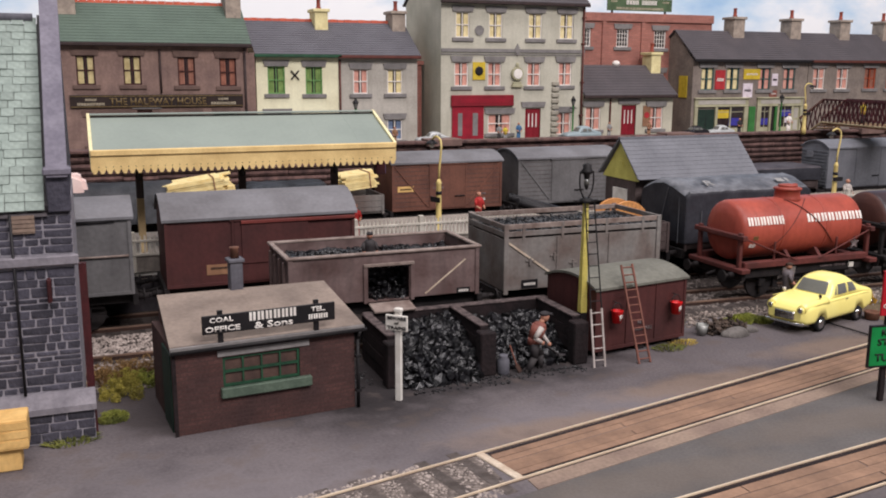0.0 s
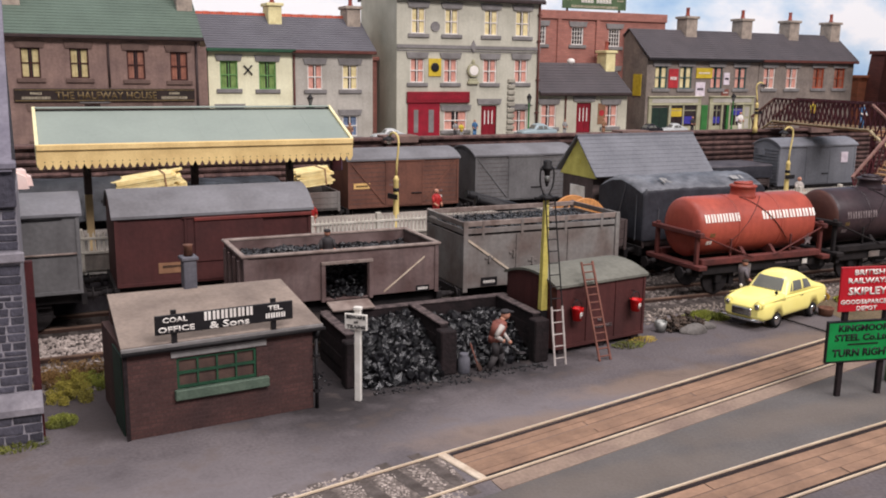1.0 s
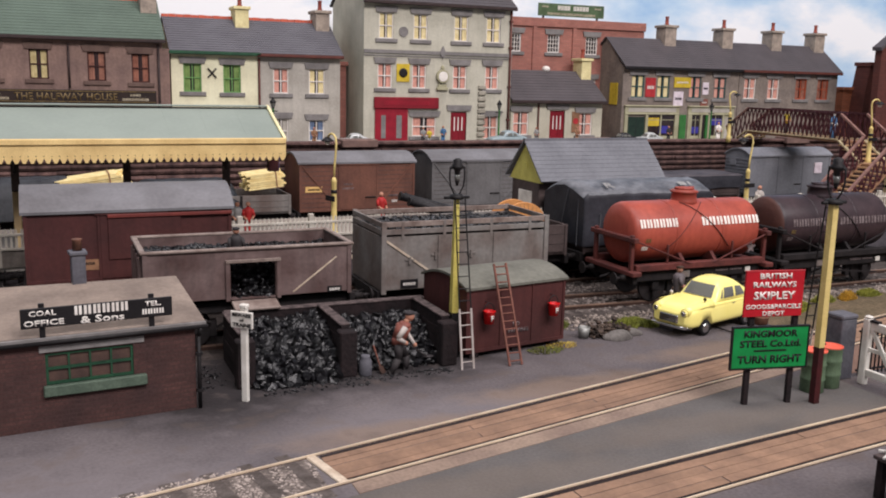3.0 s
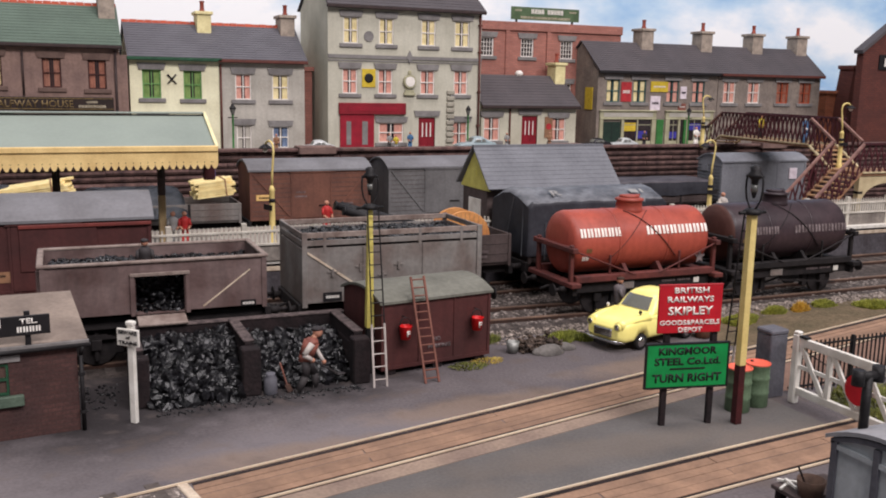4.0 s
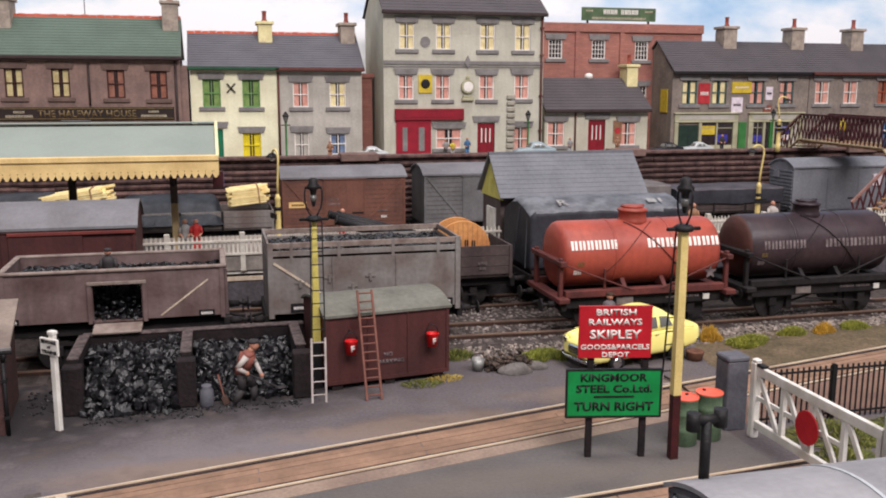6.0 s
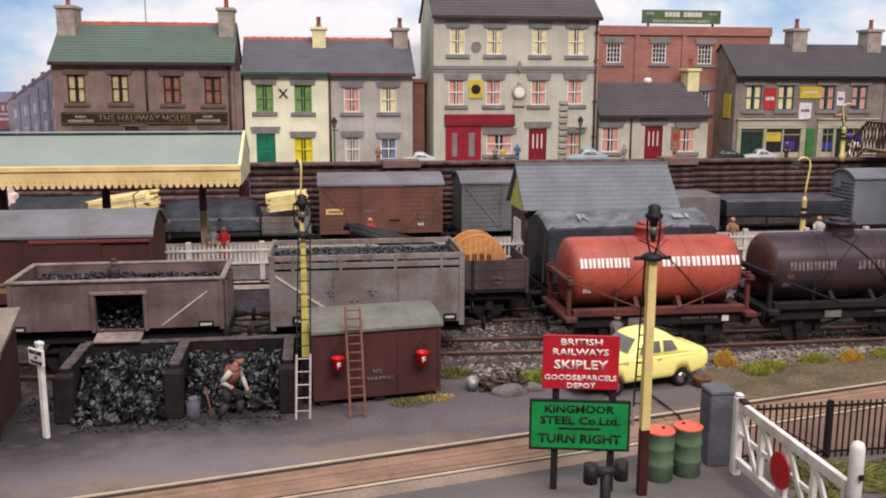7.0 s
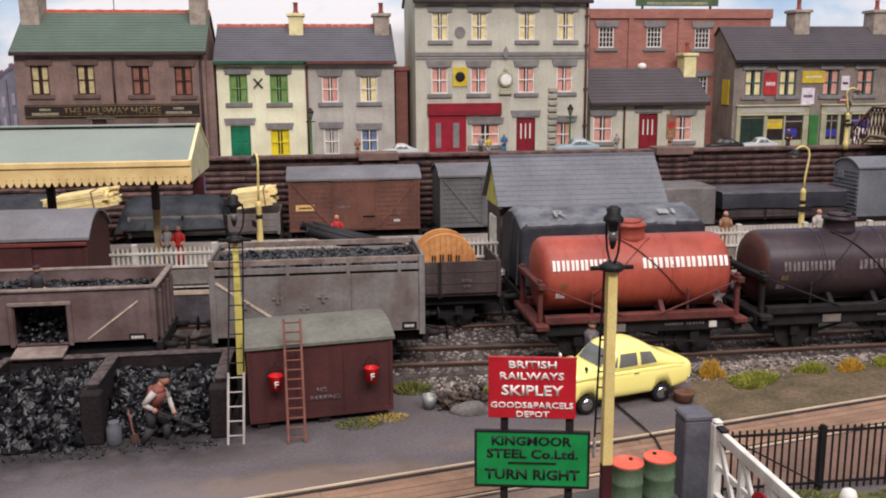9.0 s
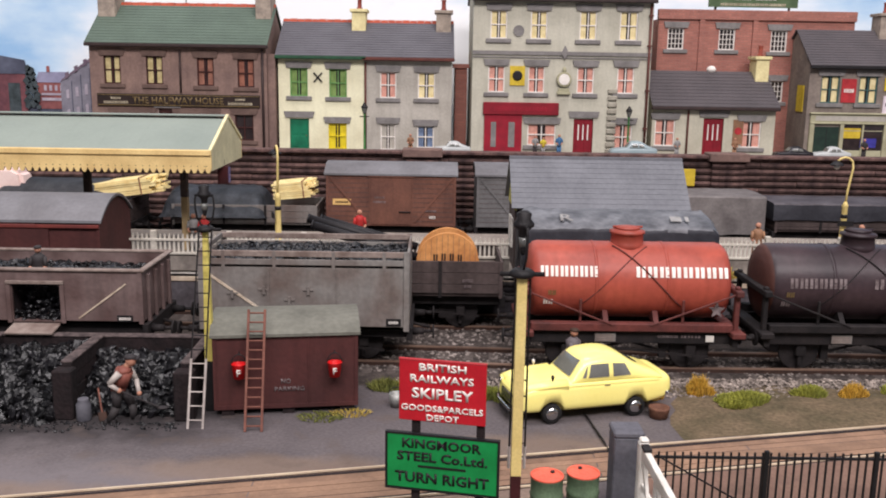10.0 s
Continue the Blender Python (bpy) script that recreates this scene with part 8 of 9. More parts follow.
lumps("coal_heap", bin_heap(6.32, 8.22, 0.9, 1.0), 0.07, 0.22, "coal", "heap of black coal lumps in a sleeper bin", "coal", group="coal heaps", flat=0.95, shard=0.55)
lumps("coal_heap", bin_heap(8.6, 10.68, 0.76, 7.0, 18.55), 0.08, 0.2, "coal", "lower heap of coal lumps in a sleeper bin", "coal", group="coal heaps", flat=0.95, shard=0.55)
lumps("coal_spill", [(6.4 + 2.3 * random.random(), 18.2 - 0.55 * random.random() ** 1.6, 0.01) for _ in range(160)] + [(8.8 + 2.0 * random.random(), 18.2 - 0.4 * random.random() ** 1.6, 0.01) for _ in range(110)] + [(5.2 + rnd(-0.3, 0.6), 18.5 + rnd(0, 1.6), 0.01) for _ in range(80)], 0.012, 0.055, "coal", "crumbs of coal spilt before the bins", "coal")
for x0, x1, top, ya in ((6.25, 8.28, 0.8, 18.3), (8.54, 10.72, 0.64, 18.7)):
    solo("coal_bed", prism(bmesh.new(), [(ya, 0.0), (20.5, 0.0), (20.5, top), (19.75, top), (ya + 0.5, top * 0.45)], x0, x1), "sooty", "packed slack beneath the coal heap", "coal", kind="stuff")

# ---- grounded van body used as a store ----
gh = thing("store_hut", 11.4, 18.62, 0, "grounded dark red van body with fire buckets", "hut", rz=8)
HL, HD = 2.98, 2.0
part("body", prism(bmesh.new(), [(0, 0.14), (HD, 0.14), (HD, 1.75)] + arc(0, HD, 1.75, 0.18, 8)[::-1][1:-1] + [(0, 1.75)], 0, HL), "vanred", gh)
part("roof", arched_roof(-0.05, HL + 0.05, -0.07, HD + 0.07, 1.76, 0.24, 0.06), "hutroof", gh, "grey-green felt roof")
for u in (0.0, 0.98, 1.94, HL - 0.07):
    part("batten", boxes((u, u + 0.07 if u in (0.0, HL - 0.07) else u + 0.03, -0.025, 0, 0.14, 1.73)), "vanred", gh)
for u in (0.15, 1.4, 2.6):
    part("foot_block", boxes((u, u + 0.25, 0.02, 0.3, 0, 0.14)), "sooty", gh)
    part("foot_block", boxes((u, u + 0.25, HD - 0.3, HD - 0.02, 0, 0.14)), "sooty", gh)
part("bottom_rail", boxes((0, HL, -0.03, 0, 0.14, 0.22)), "vanred", gh)
letter("NO", 1.48, -0.005, 0.72, 0.2, 0.11, "faded", gh)
letter("PARKING", 1.55, -0.005, 0.55, 0.62, 0.1, "faded", gh)


def fire_bucket(x, y, z, rz):
    b = thing("fire_bucket", x, y, z, "red fire bucket hanging on the store hut", "bucket", rz=rz, group="fire buckets")
    part("pail", lathe(bmesh.new(), [(0.11, 0.0), (0.15, 0.3), (0.16, 0.31), (0.146, 0.31), (0.1, 0.02)], seg=18), "bucketred", b)
    pts = [(0.15 * math.cos(math.radians(a)), 0.02, 0.3 + 0.2 * math.sin(math.radians(a))) for a in range(0, 181, 20)]
    part("handle", tube(pts, 0.012), "iron", b)
    letter("F", 0.0, -0.14, 0.15, 0.08, 0.14, "lettering", b)
    part("hook", rods(((0, 0.02, 0.5), (0, 0.17, 0.51)), r=0.012, seg=6), "iron", b)
    return b


fire_bucket(11.96, 18.51, 0.88, 8)
fire_bucket(13.89, 18.77, 0.86, 8)


def ladder(x, y, z, h, lean, rz, w, n_, material, label):
    l_ = thing("ladder", x, y, z, label, "ladder", rz=rz, group="ladders")
    l_.matrix_basis = at(x, y, z, rz, -lean)
    for s_ in (-1, 1):
        part("stile", boxes((s_ * w / 2 - 0.025, s_ * w / 2 + 0.025, -0.025, 0.025, 0, h), bevel=0.008), material, l_)
    rung = mesh_of("rung", rod(bmesh.new(), (-w / 2, 0, 0), (w / 2, 0, 0), 0.018, seg=8), material)
    for i in range(n_):
        part("rung", rung, material, l_, m=at(0, 0, h * (i + 0.6) / n_))
    return l_


ladder(12.36, 17.82, 0, 2.46, 22, 3, 0.33, 13, "ladderwood", "long brown wooden ladder leaning on the store hut")


def yard_lamp(x, y, h, post_m, base_h, base_m, label, tilt=(0, 0), foot=(0, -1), wide=(0.105, 0.075), pale=1.3, turn=0, low=0.0, half=0.15):
    """A tapered square lamp post with a ladder, a cross bar and a lantern in a hooped frame."""
    l_ = thing("yard_lamp", x, y, 0, label, "lamp post", group="yard lamps")
    l_.matrix_basis = at(x, y, 0, 0, tilt[0], tilt[1])

    def taper(z0, z1):
        bm = bmesh.new()
        wa, wb = wide[0] + (wide[1] - wide[0]) * z0 / h, wide[0] + (wide[1] - wide[0]) * z1 / h
        vs = [bm.verts.new((sx * w_, sy * w_, zz)) for zz, w_ in ((z0, wa), (z1, wb)) for sx, sy in ((-1, -1), (1, -1), (1, 1), (-1, 1))]
        for q in ((3, 2, 1, 0), (4, 5, 6, 7), (0, 1, 5, 4), (1, 2, 6, 5), (2, 3, 7, 6), (3, 0, 4, 7)):
            bm.faces.new([vs[i] for i in q])
        return bm
    part("post_base", taper(0, base_h), base_m, l_)
    part("post", taper(base_h, h), post_m, l_)
    part("cross_bar", rods(((-0.32, 0, h - 0.02), (0.32, 0, h - 0.02)), r=0.035), "iron", l_)
    part("cap_ring", lathe(bmesh.new(), [(0.16, h - 0.06), (0.2, h), (0.12, h + 0.06)], seg=12), "iron", l_)
    a, b = Vector((foot[0], foot[1], low)), Vector((0.03, 0.13 * (1 if foot[1] > 0 else -1), h - 0.04))
    k = pale / h
    for u in (-half, half):
        o = Vector((u, 0, 0))
        part("ladder_foot", rods((a + o, a + o + (b - a) * k), r=0.026, seg=6), "ladderpale", l_, "pale lower end of the ladder")
        part("ladder_stile", rods((a + o + (b - a) * k, b + o * 0.85), r=0.017, seg=6), "iron", l_)
    n_ = int((h - low) / 0.265)
    for i in range(n_):
        t_ = (i + 0.6) / n_
        part("ladder_rung", rods((a + (b - a) * t_ + Vector((-half, 0, 0)), a + (b - a) * t_ + Vector((half, 0, 0))), r=0.013, seg=6), "ladderpale" if t_ < k else "iron", l_)
    for k in (-1, 1):
        part("hoop", tube([(0.02 * k, 0, h), (0.09 * k, 0, h + 0.1), (0.16 * k, 0, h + 0.24), (0.19 * k, 0, h + 0.42), (0.19 * k, 0, h + 0.58), (0.17 * k, 0, h + 0.7)], 0.02), "iron", l_, m=at(0, 0, 0, turn))
    part("hoop_bar", rods(((-0.19, 0, h + 0.68), (0.19, 0, h + 0.68)), r=0.03), "iron", l_, m=at(0, 0, 0, turn))
    la = part("lantern", lathe(bmesh.new(), [(0.025, h + 0.26), (0.05, h + 0.34), (0.06, h + 0.5), (0.075, h + 0.62), (0.15, h + 0.68), (0.15, h + 0.72), (0.1, h + 0.78), (0.11, h + 0.86), (0.05, h + 0.9)], seg=12), "iron", l_)
    part("lamp_glass", lathe(bmesh.new(), [(0.062, h + 0.38), (0.07, h + 0.52)], seg=8), "glassdark", la)
    return l_


yard_lamp(11.25, 19.0, 3.9, "lampyellow", 1.1, "iron", "yellow tapered yard lamp with black lantern and ladder", (0.0, 0.0), (-0.08, -1.05), (0.1, 0.05), 1.38)
yard_lamp(17.18, 13.4, 4.33, "lampcream", 1.24, "maroon", "cream yard lamp with maroon foot and black lantern", (0, 0), (0.05, 0.42), (0.076, 0.07), 0.5, -78, 1.15, 0.12)

# ---- signs, car, drums, gate ----
sn = thing("direction_sign", 15.65, 13.8, 0, "red and green direction signs on two brown posts", "sign", rz=-12)
for u in (0.02, 1.02):
    part("post", boxes((u - 0.06, u + 0.06, 0.0, 0.1, 0, 2.8), bevel=0.01), "sooty", sn)
rb_ = part("red_board", boxes((-0.23, 1.1, -0.05, 0.0, 1.93, 2.9), bevel=0.01), "red", sn, "red board with white words")
part("board_edge", boxes((-0.235, 1.105, -0.055, 0.004, 2.885, 2.905)), "posterred", rb_)
letter("BRITISH", 0.44, -0.05, 2.79, 0.72, 0.12, "lettering", rb_)
letter("RAILWAYS", 0.43, -0.05, 2.61, 0.97, 0.12, "lettering", rb_)
letter("SKIPLEY", 0.44, -0.05, 2.38, 0.94, 0.17, "lettering", rb_)
letter("GOODS&PARCELS", 0.435, -0.05, 2.145, 1.26, 0.1, "lettering", rb_)
letter("DEPOT", 0.45, -0.05, 2.0, 0.5, 0.1, "lettering", rb_)
gb = part("green_board", boxes((-0.41, 1.3, -0.06, -0.01, 0.83, 1.7), bevel=0.01), "signgreen", sn, "green board with black words")
part("board_frame", boxes((-0.44, 1.33, -0.07, 0.0, 0.8, 0.83), (-0.44, 1.33, -0.07, 0.0, 1.7, 1.73), (-0.44, -0.41, -0.07, 0.0, 0.83, 1.7), (1.3, 1.33, -0.07, 0.0, 0.83, 1.7)), "black", gb)
letter("KINGMOOR", 0.44, -0.06, 1.57, 1.22, 0.15, "black", gb)
letter("STEEL Co.Ltd.", 0.45, -0.06, 1.36, 1.4, 0.15, "black", gb)
part("rule", boxes((0.08, 0.82, -0.072, -0.06, 1.19, 1.22)), "black", gb)
letter("TURN RIGHT", 0.45, -0.06, 1.02, 1.46, 0.17, "black", gb)


def curve_at(pts, x):
    """Value at x on a polyline of (x, value), eased between its points."""
    if x <= pts[0][0]:
        return pts[0][1]
    for (xa, va), (xb, vb) in zip(pts, pts[1:]):
        if x <= xb:
            t = (x - xa) / (xb - xa)
            return va + (vb - va) * t
    return pts[-1][1]


def smooth_at(pts, x, w=0.07):
    return sum(curve_at(pts, x + w * k) for k in (-1, -0.5, 0, 0.5, 1)) / 5


def loft(bm, stations, ring):
    """Joins rings of points along the stations, with closed ends."""
    rings = [[bm.verts.new(p) for p in ring(x)] for x in stations]
    for a, b in zip(rings, rings[1:]):
        n = len(a)
        for i in range(n):
            bm.faces.new((a[i], a[(i + 1) % n], b[(i + 1) % n], b[i])).smooth = True
    bm.faces.new(rings[0])
    bm.faces.new(rings[-1])
    return bm


def carved(bm, cutters):
    """Takes the cutter shapes out of a closed mesh."""
    bmesh.ops.recalc_face_normals(bm, faces=bm.faces[:])
    obs = []
    for b in [bm] + cutters:
        bmesh.ops.recalc_face_normals(b, faces=b.faces[:])
        me = bpy.data.meshes.new("carving")
        b.to_mesh(me)
        b.free()
        ob = bpy.data.objects.new("carving", me)
        scene.collection.objects.link(ob)
        obs.append(ob)
    for c in obs[1:]:
        md = obs[0].modifiers.new("cut", "BOOLEAN")
        md.operation, md.object, md.solver = "DIFFERENCE", c, "EXACT"
    bpy.context.view_layer.update()
    me = bpy.data.meshes.new_from_object(obs[0].evaluated_get(bpy.context.evaluated_depsgraph_get()))
    for ob in obs:
        bpy.data.objects.remove(ob)
    out = bmesh.new()
    out.from_mesh(me)
    return out


def saloon(x, y, rz, paint, label, detail=True, scale=1.0, name="car"):
    """A rounded 1950s two-door saloon; its near side lies along local x, the nose at x = 0."""
    c = thing(name, x, y, 0 if detail else Z, label, "car", rz=rz)
    c.scale = (scale,) * 3
    W = 1.58
    m_ = W / 2
    nose = 0.18
    top = [(0, 0.68), (0.04, 0.8), (0.12, 0.88), (0.3, 0.95), (0.6, 1.0), (1.2, 1.04), (2.9, 1.03), (3.4, 1.02), (3.72, 1.0), (3.82, 0.96), (3.86, 0.84)]
    bot = [(0, 0.42), (0.06, 0.32), (0.16, 0.25), (3.1, 0.25), (3.6, 0.34), (3.76, 0.42), (3.84, 0.56)]
    half = [(0, 0.54), (0.06, 0.64), (0.2, 0.73), (0.6, 0.78), (3.2, 0.78), (3.65, 0.75), (3.8, 0.7), (3.86, 0.62)]

    def body_ring(u):
        u, x_ = (u, u) if u > 0.5 else (u, u - nose * (1 - u / 0.5))
        zt, zb, h = smooth_at(top, u, 0.04), smooth_at(bot, u, 0.03), smooth_at(half, u, 0.04)
        zc, r = (zt + zb) / 2, (zt - zb) / 2
        pts = []
        for i in range(36):
            a = 2 * math.pi * (i + 0.5) / 36
            ca, sa = math.cos(a), math.sin(a)
            e = 2 / 5.0
            yy, zz = h * math.copysign(abs(ca) ** e, ca), zc + r * math.copysign(abs(sa) ** e, sa)
            pts.append((x_, m_ + yy * (1 - 0.05 * max(0, (zz - 0.6) / 0.4)), zz))
        return pts
    st = [0, 0.02, 0.05, 0.09, 0.14, 0.2, 0.3] + [0.4 + 0.12 * i for i in range(27)] + [3.6, 3.68, 3.74, 3.79, 3.82, 3.84]
    bm = loft(bmesh.new(), st, body_ring)
    if detail:
        cut = []
        for u in (0.7, 2.88):
            for a, b in ((-0.1, 0.26), (W - 0.26, W + 0.1)):
                cut.append(rod(bmesh.new(), (u, a, 0.24), (u, b, 0.24), 0.33, seg=28))
        bm = carved(bm, cut)
    body = part("body", bm, paint, c)
    ctop = [(1.08, 0.93), (1.2, 1.06), (1.46, 1.46), (1.62, 1.57), (2.05, 1.61), (2.38, 1.58), (2.62, 1.48), (2.86, 1.32), (3.12, 1.19), (3.42, 1.08), (3.58, 1.02), (3.64, 0.93)]
    wc, zb0, e_ = 0.7, 0.9, 3.8

    def ztop(u):
        return max(zb0 + 0.02, smooth_at(ctop, u, 0.1))

    def lean_in(zz):
        return 1 - 0.15 * max(0, (zz - 0.95) / 0.65)

    def cabin_ring(u):
        zt = ztop(u)
        pts = []
        for i in range(25):
            a = math.pi * i / 24
            ca, sa = math.cos(a), math.sin(a)
            zz = zb0 + (zt - zb0) * abs(sa) ** (2 / e_)
            pts.append((u, m_ + wc * math.copysign(abs(ca) ** (2 / e_), ca) * lean_in(zz), zz))
        return pts
    part("cabin", loft(bmesh.new(), [1.06 + 0.06 * i for i in range(43)], cabin_ring), paint, body)

    def flank(u, zz):
        s_ = min(1.0, (zz - zb0) / (ztop(u) - zb0))
        return wc * (1 - s_ ** e_) ** (1 / e_) * lean_in(zz)

    def slope_x(yy, zz, a, b):
        for _ in range(40):
            mid = (a + b) / 2
            f = (abs(yy) / (wc * lean_in(zz))) ** e_ + ((zz - zb0) / (ztop(mid) - zb0)) ** e_ - 1
            a, b = (mid, b) if f > 0 else (a, mid)
        return (a + b) / 2

    def pane(name_, corners, place, n_=6):
        """A curved pane: corners in two coordinates, laid on the cabin by place()."""
        bm_ = bmesh.new()
        g = []
        for i in range(n_ + 1):
            row = []
            for j in range(n_ + 1):
                s_, t_ = i / n_, j / n_
                p_ = [(1 - s_) * (1 - t_) * corners[0][k] + s_ * (1 - t_) * corners[1][k] + s_ * t_ * corners[2][k] + (1 - s_) * t_ * corners[3][k] for k in (0, 1)]
                row.append(bm_.verts.new(place(*p_)))
            g.append(row)
        for i in range(n_):
            for j in range(n_):
                bm_.faces.new((g[i][j], g[i + 1][j], g[i + 1][j + 1], g[i][j + 1])).smooth = True
        return part(name_, bm_, "glassdark", body, "dark curved glass")
    for s_ in (-1, 1):
        pane("vent_window", [(1.46, 1.06), (1.56, 1.06), (1.62, 1.32), (1.6, 1.32)], lambda u, v: (u, m_ + s_ * (flank(u, v) + 0.012), v), 2)
        pane("door_window", [(1.62, 1.05), (2.16, 1.05), (2.16, 1.36), (1.7, 1.36)], lambda u, v: (u, m_ + s_ * (flank(u, v) + 0.012), v))
        pane("quarter_window", [(2.27, 1.05), (2.74, 1.06), (2.6, 1.33), (2.27, 1.36)], lambda u, v: (u, m_ + s_ * (flank(u, v) + 0.012), v))
    pane("windscreen", [(-0.52, 1.07), (0.52, 1.07), (0.45, 1.43), (-0.45, 1.43)], lambda u, v: (slope_x(u, v, 1.0, 2.0) - 0.016, m_ + u, v + 0.01))
    pane("rear_window", [(-0.34, 1.22), (0.34, 1.22), (0.3, 1.42), (-0.3, 1.42)], lambda u, v: (slope_x(u, v, 3.55, 2.2) + 0.016, m_ + u, v + 0.01))
    for u in (0.7, 2.88):
        for yy, s_ in ((0.12, -1), (W - 0.12, 1)):
            wl = part("wheel", lathe(bmesh.new(), [(0.17, -0.09), (0.23, -0.09), (0.25, -0.06), (0.25, 0.06), (0.23, 0.09), (0.17, 0.09)], (u, yy, 0.25), seg=22, axis="y"), "tyre", c)
            part("hub_cap", lathe(bmesh.new(), [(0.02, s_ * 0.12), (0.1, s_ * 0.115), (0.165, s_ * 0.09), (0.165, s_ * 0.05)], (u, yy, 0.25), seg=20, axis="y"), "chrome", wl)
    if not detail:
        return c
    gr = part("grille", boxes((-0.215, -0.1, 0.44, W - 0.44, 0.42, 0.68), bevel=0.03), "chrome", c, "rounded chrome grille")
    for k in range(4):
        part("grille_slot", boxes((-0.222, -0.214, 0.5, W - 0.5, 0.462 + 0.05 * k, 0.474 + 0.05 * k)), "tyre", gr)
    for yy in (0.27, W - 0.27):
        part("front_wing", tube([(-0.1, yy, 0.76), (0.1, yy, 0.82), (0.5, yy - 0.06 * (1 if yy < 0.8 else -1), 0.87), (1.1, yy - 0.1 * (1 if yy < 0.8 else -1), 0.9)], 0.15, 14), paint, c)
        hl = part("headlight", lathe(bmesh.new(), [(0.12, 0.06), (0.12, -0.03), (0.1, -0.05)], (-0.13, yy, 0.76), seg=18, axis="x"), paint, c)
        part("headlight_glass", lathe(bmesh.new(), [(0.09, -0.05), (0.06, -0.07), (0.01, -0.075)], (-0.13, yy, 0.76), seg=18, axis="x"), "chrome", hl)
    for nm, u, zz, s_ in (("front_bumper", -0.26, 0.33, -1), ("rear_bumper", 3.88, 0.54, 1)):
        pts = [(u - s_ * 0.2, 0.03, zz), (u - s_ * 0.07, 0.14, zz), (u, 0.42, zz), (u, W - 0.42, zz), (u - s_ * 0.07, W - 0.14, zz), (u - s_ * 0.2, W - 0.03, zz)]
        part(nm, tube(pts, 0.042, 8), "chrome", c)
    part("number_plate", boxes((-0.28, -0.26, 0.54, W - 0.54, 0.18, 0.29)), "black", c)
    for yy in (0.0, W):
        part("side_trim", boxes((0.35, 3.5, yy - 0.006, yy + 0.006, 0.93, 0.945)), paint, c)
    part("door_handle", boxes((2.02, 2.16, 0.02, 0.07, 0.86, 0.885)), "chrome", c)
    for yy, m__ in ((0.16, "iron"), (W - 0.16, "winwhite")):
        mi_ = part("wing_mirror", ball(bmesh.new(), (0.72, yy, 1.12), 0.06, 0.6, 1, 1), m__, c)
        part("mirror_stalk", rods(((0.72, yy, 0.9), (0.72, yy, 1.1)), r=0.014, seg=6), m__, mi_)
    return c


saloon(17.83, 18.21, 15.3, "carbody", "pale yellow rounded two-door saloon parked in the yard", True, 0.87)
saloon(15.9, 43.4, 0, "carwhite", "small white model car on the street", False, 0.44)
saloon(24.2, 42.9, 0, "carblue", "small pale blue model car on the street", False, 0.54)
saloon(32.1, 43.4, 0, "carblack", "small black model car on the street", False, 0.44)
saloon(33.9, 43.4, 0, "carwhite", "small white model car outside the shops", False, 0.44)


def oil_drum(x, y, rz):
    d = thing("oil_drum", x, y, 0, "green oil drum with an orange lid", "drum", rz=rz, group="oil drums")
    part("drum_body", lathe(bmesh.new(), [(0.24, 0), (0.258, 0.02), (0.254, 0.28), (0.27, 0.31), (0.254, 0.34), (0.254, 0.6), (0.27, 0.63), (0.254, 0.66), (0.254, 0.9), (0.266, 0.92)], seg=22), "drumgreen", d)
    part("drum_lid", lathe(bmesh.new(), [(0.266, 0.92), (0.266, 0.95), (0.24, 0.95), (0.24, 0.93)], seg=22), "drumtop", d, "orange lid")
    part("bung", rod(bmesh.new(), (0.12, 0.1, 0.93), (0.12, 0.1, 0.955), 0.035, seg=8), "iron", d)
    return d


oil_drum(17.74, 14.02, 10)
oil_drum(18.33, 14.14, 60)

gp = thing("gate_pier", 19.08, 14.58, 0, "slate-grey square gate pier with a flat cap", "pier")
part("shaft", boxes((-0.235, 0.235, -0.23, 0.23, 0, 1.42), bevel=0.02), "pier", gp)
part("cap", boxes((-0.25, 0.25, -0.245, 0.245, 1.42, 1.53), bevel=0.03), "pier", gp)

gt = thing("crossing_gate", 19.22, 13.97, 0, "white timber crossing gate with a red disc", "gate", rz=-90)
GL = 3.5
part("hinge_post", boxes((-0.09, 0.09, -0.08, 0.08, 0.0, 1.54), (-0.08, 0.08, -0.07, 0.07, 1.54, 1.6), bevel=0.025), "white", gt)
part("top_rail", boxes((0.09, GL, -0.05, 0.05, 1.3, 1.48), bevel=0.01), "white", gt)
part("bottom_rail", boxes((0.09, GL, -0.05, 0.05, 0.22, 0.38), bevel=0.01), "white", gt)
part("middle_rail", boxes((0.09, 0.86, -0.025, 0.025, 0.8, 0.88)), "white", gt)
part("middle_rail", boxes((0.96, 1.7, -0.025, 0.025, 0.8, 0.88)), "white", gt)
part("middle_rail", boxes((1.8, 2.55, -0.025, 0.025, 0.8, 0.88)), "white", gt)
for u in (0.91, 1.75, 2.6, 3.44):
    part("stile", boxes((u - 0.05, u + 0.05, -0.04, 0.04, 0.38, 1.3)), "white", gt)
for a, b in ((0.12, 0.82), (1.0, 1.66), (1.84, 2.5), (2.68, 3.34)):
    bm = bmesh.new()
    beam(bm, (a, -0.02, 1.33), (b, -0.02, 0.36), 0.05, 0.1)
    part("brace", bm, "white", gt)
part("target_disc", rod(bmesh.new(), (1.73, -0.1, 0.85), (1.73, -0.07, 0.85), 0.31, seg=28), "red", gt, "round red target")
part("hinge", boxes((0.05, 0.3, -0.06, 0.06, 1.48, 1.53)), "iron", gt)
gpst = thing("gate_post", 19.23, 10.34, 0, "white rounded gate post beside the front line", "post")
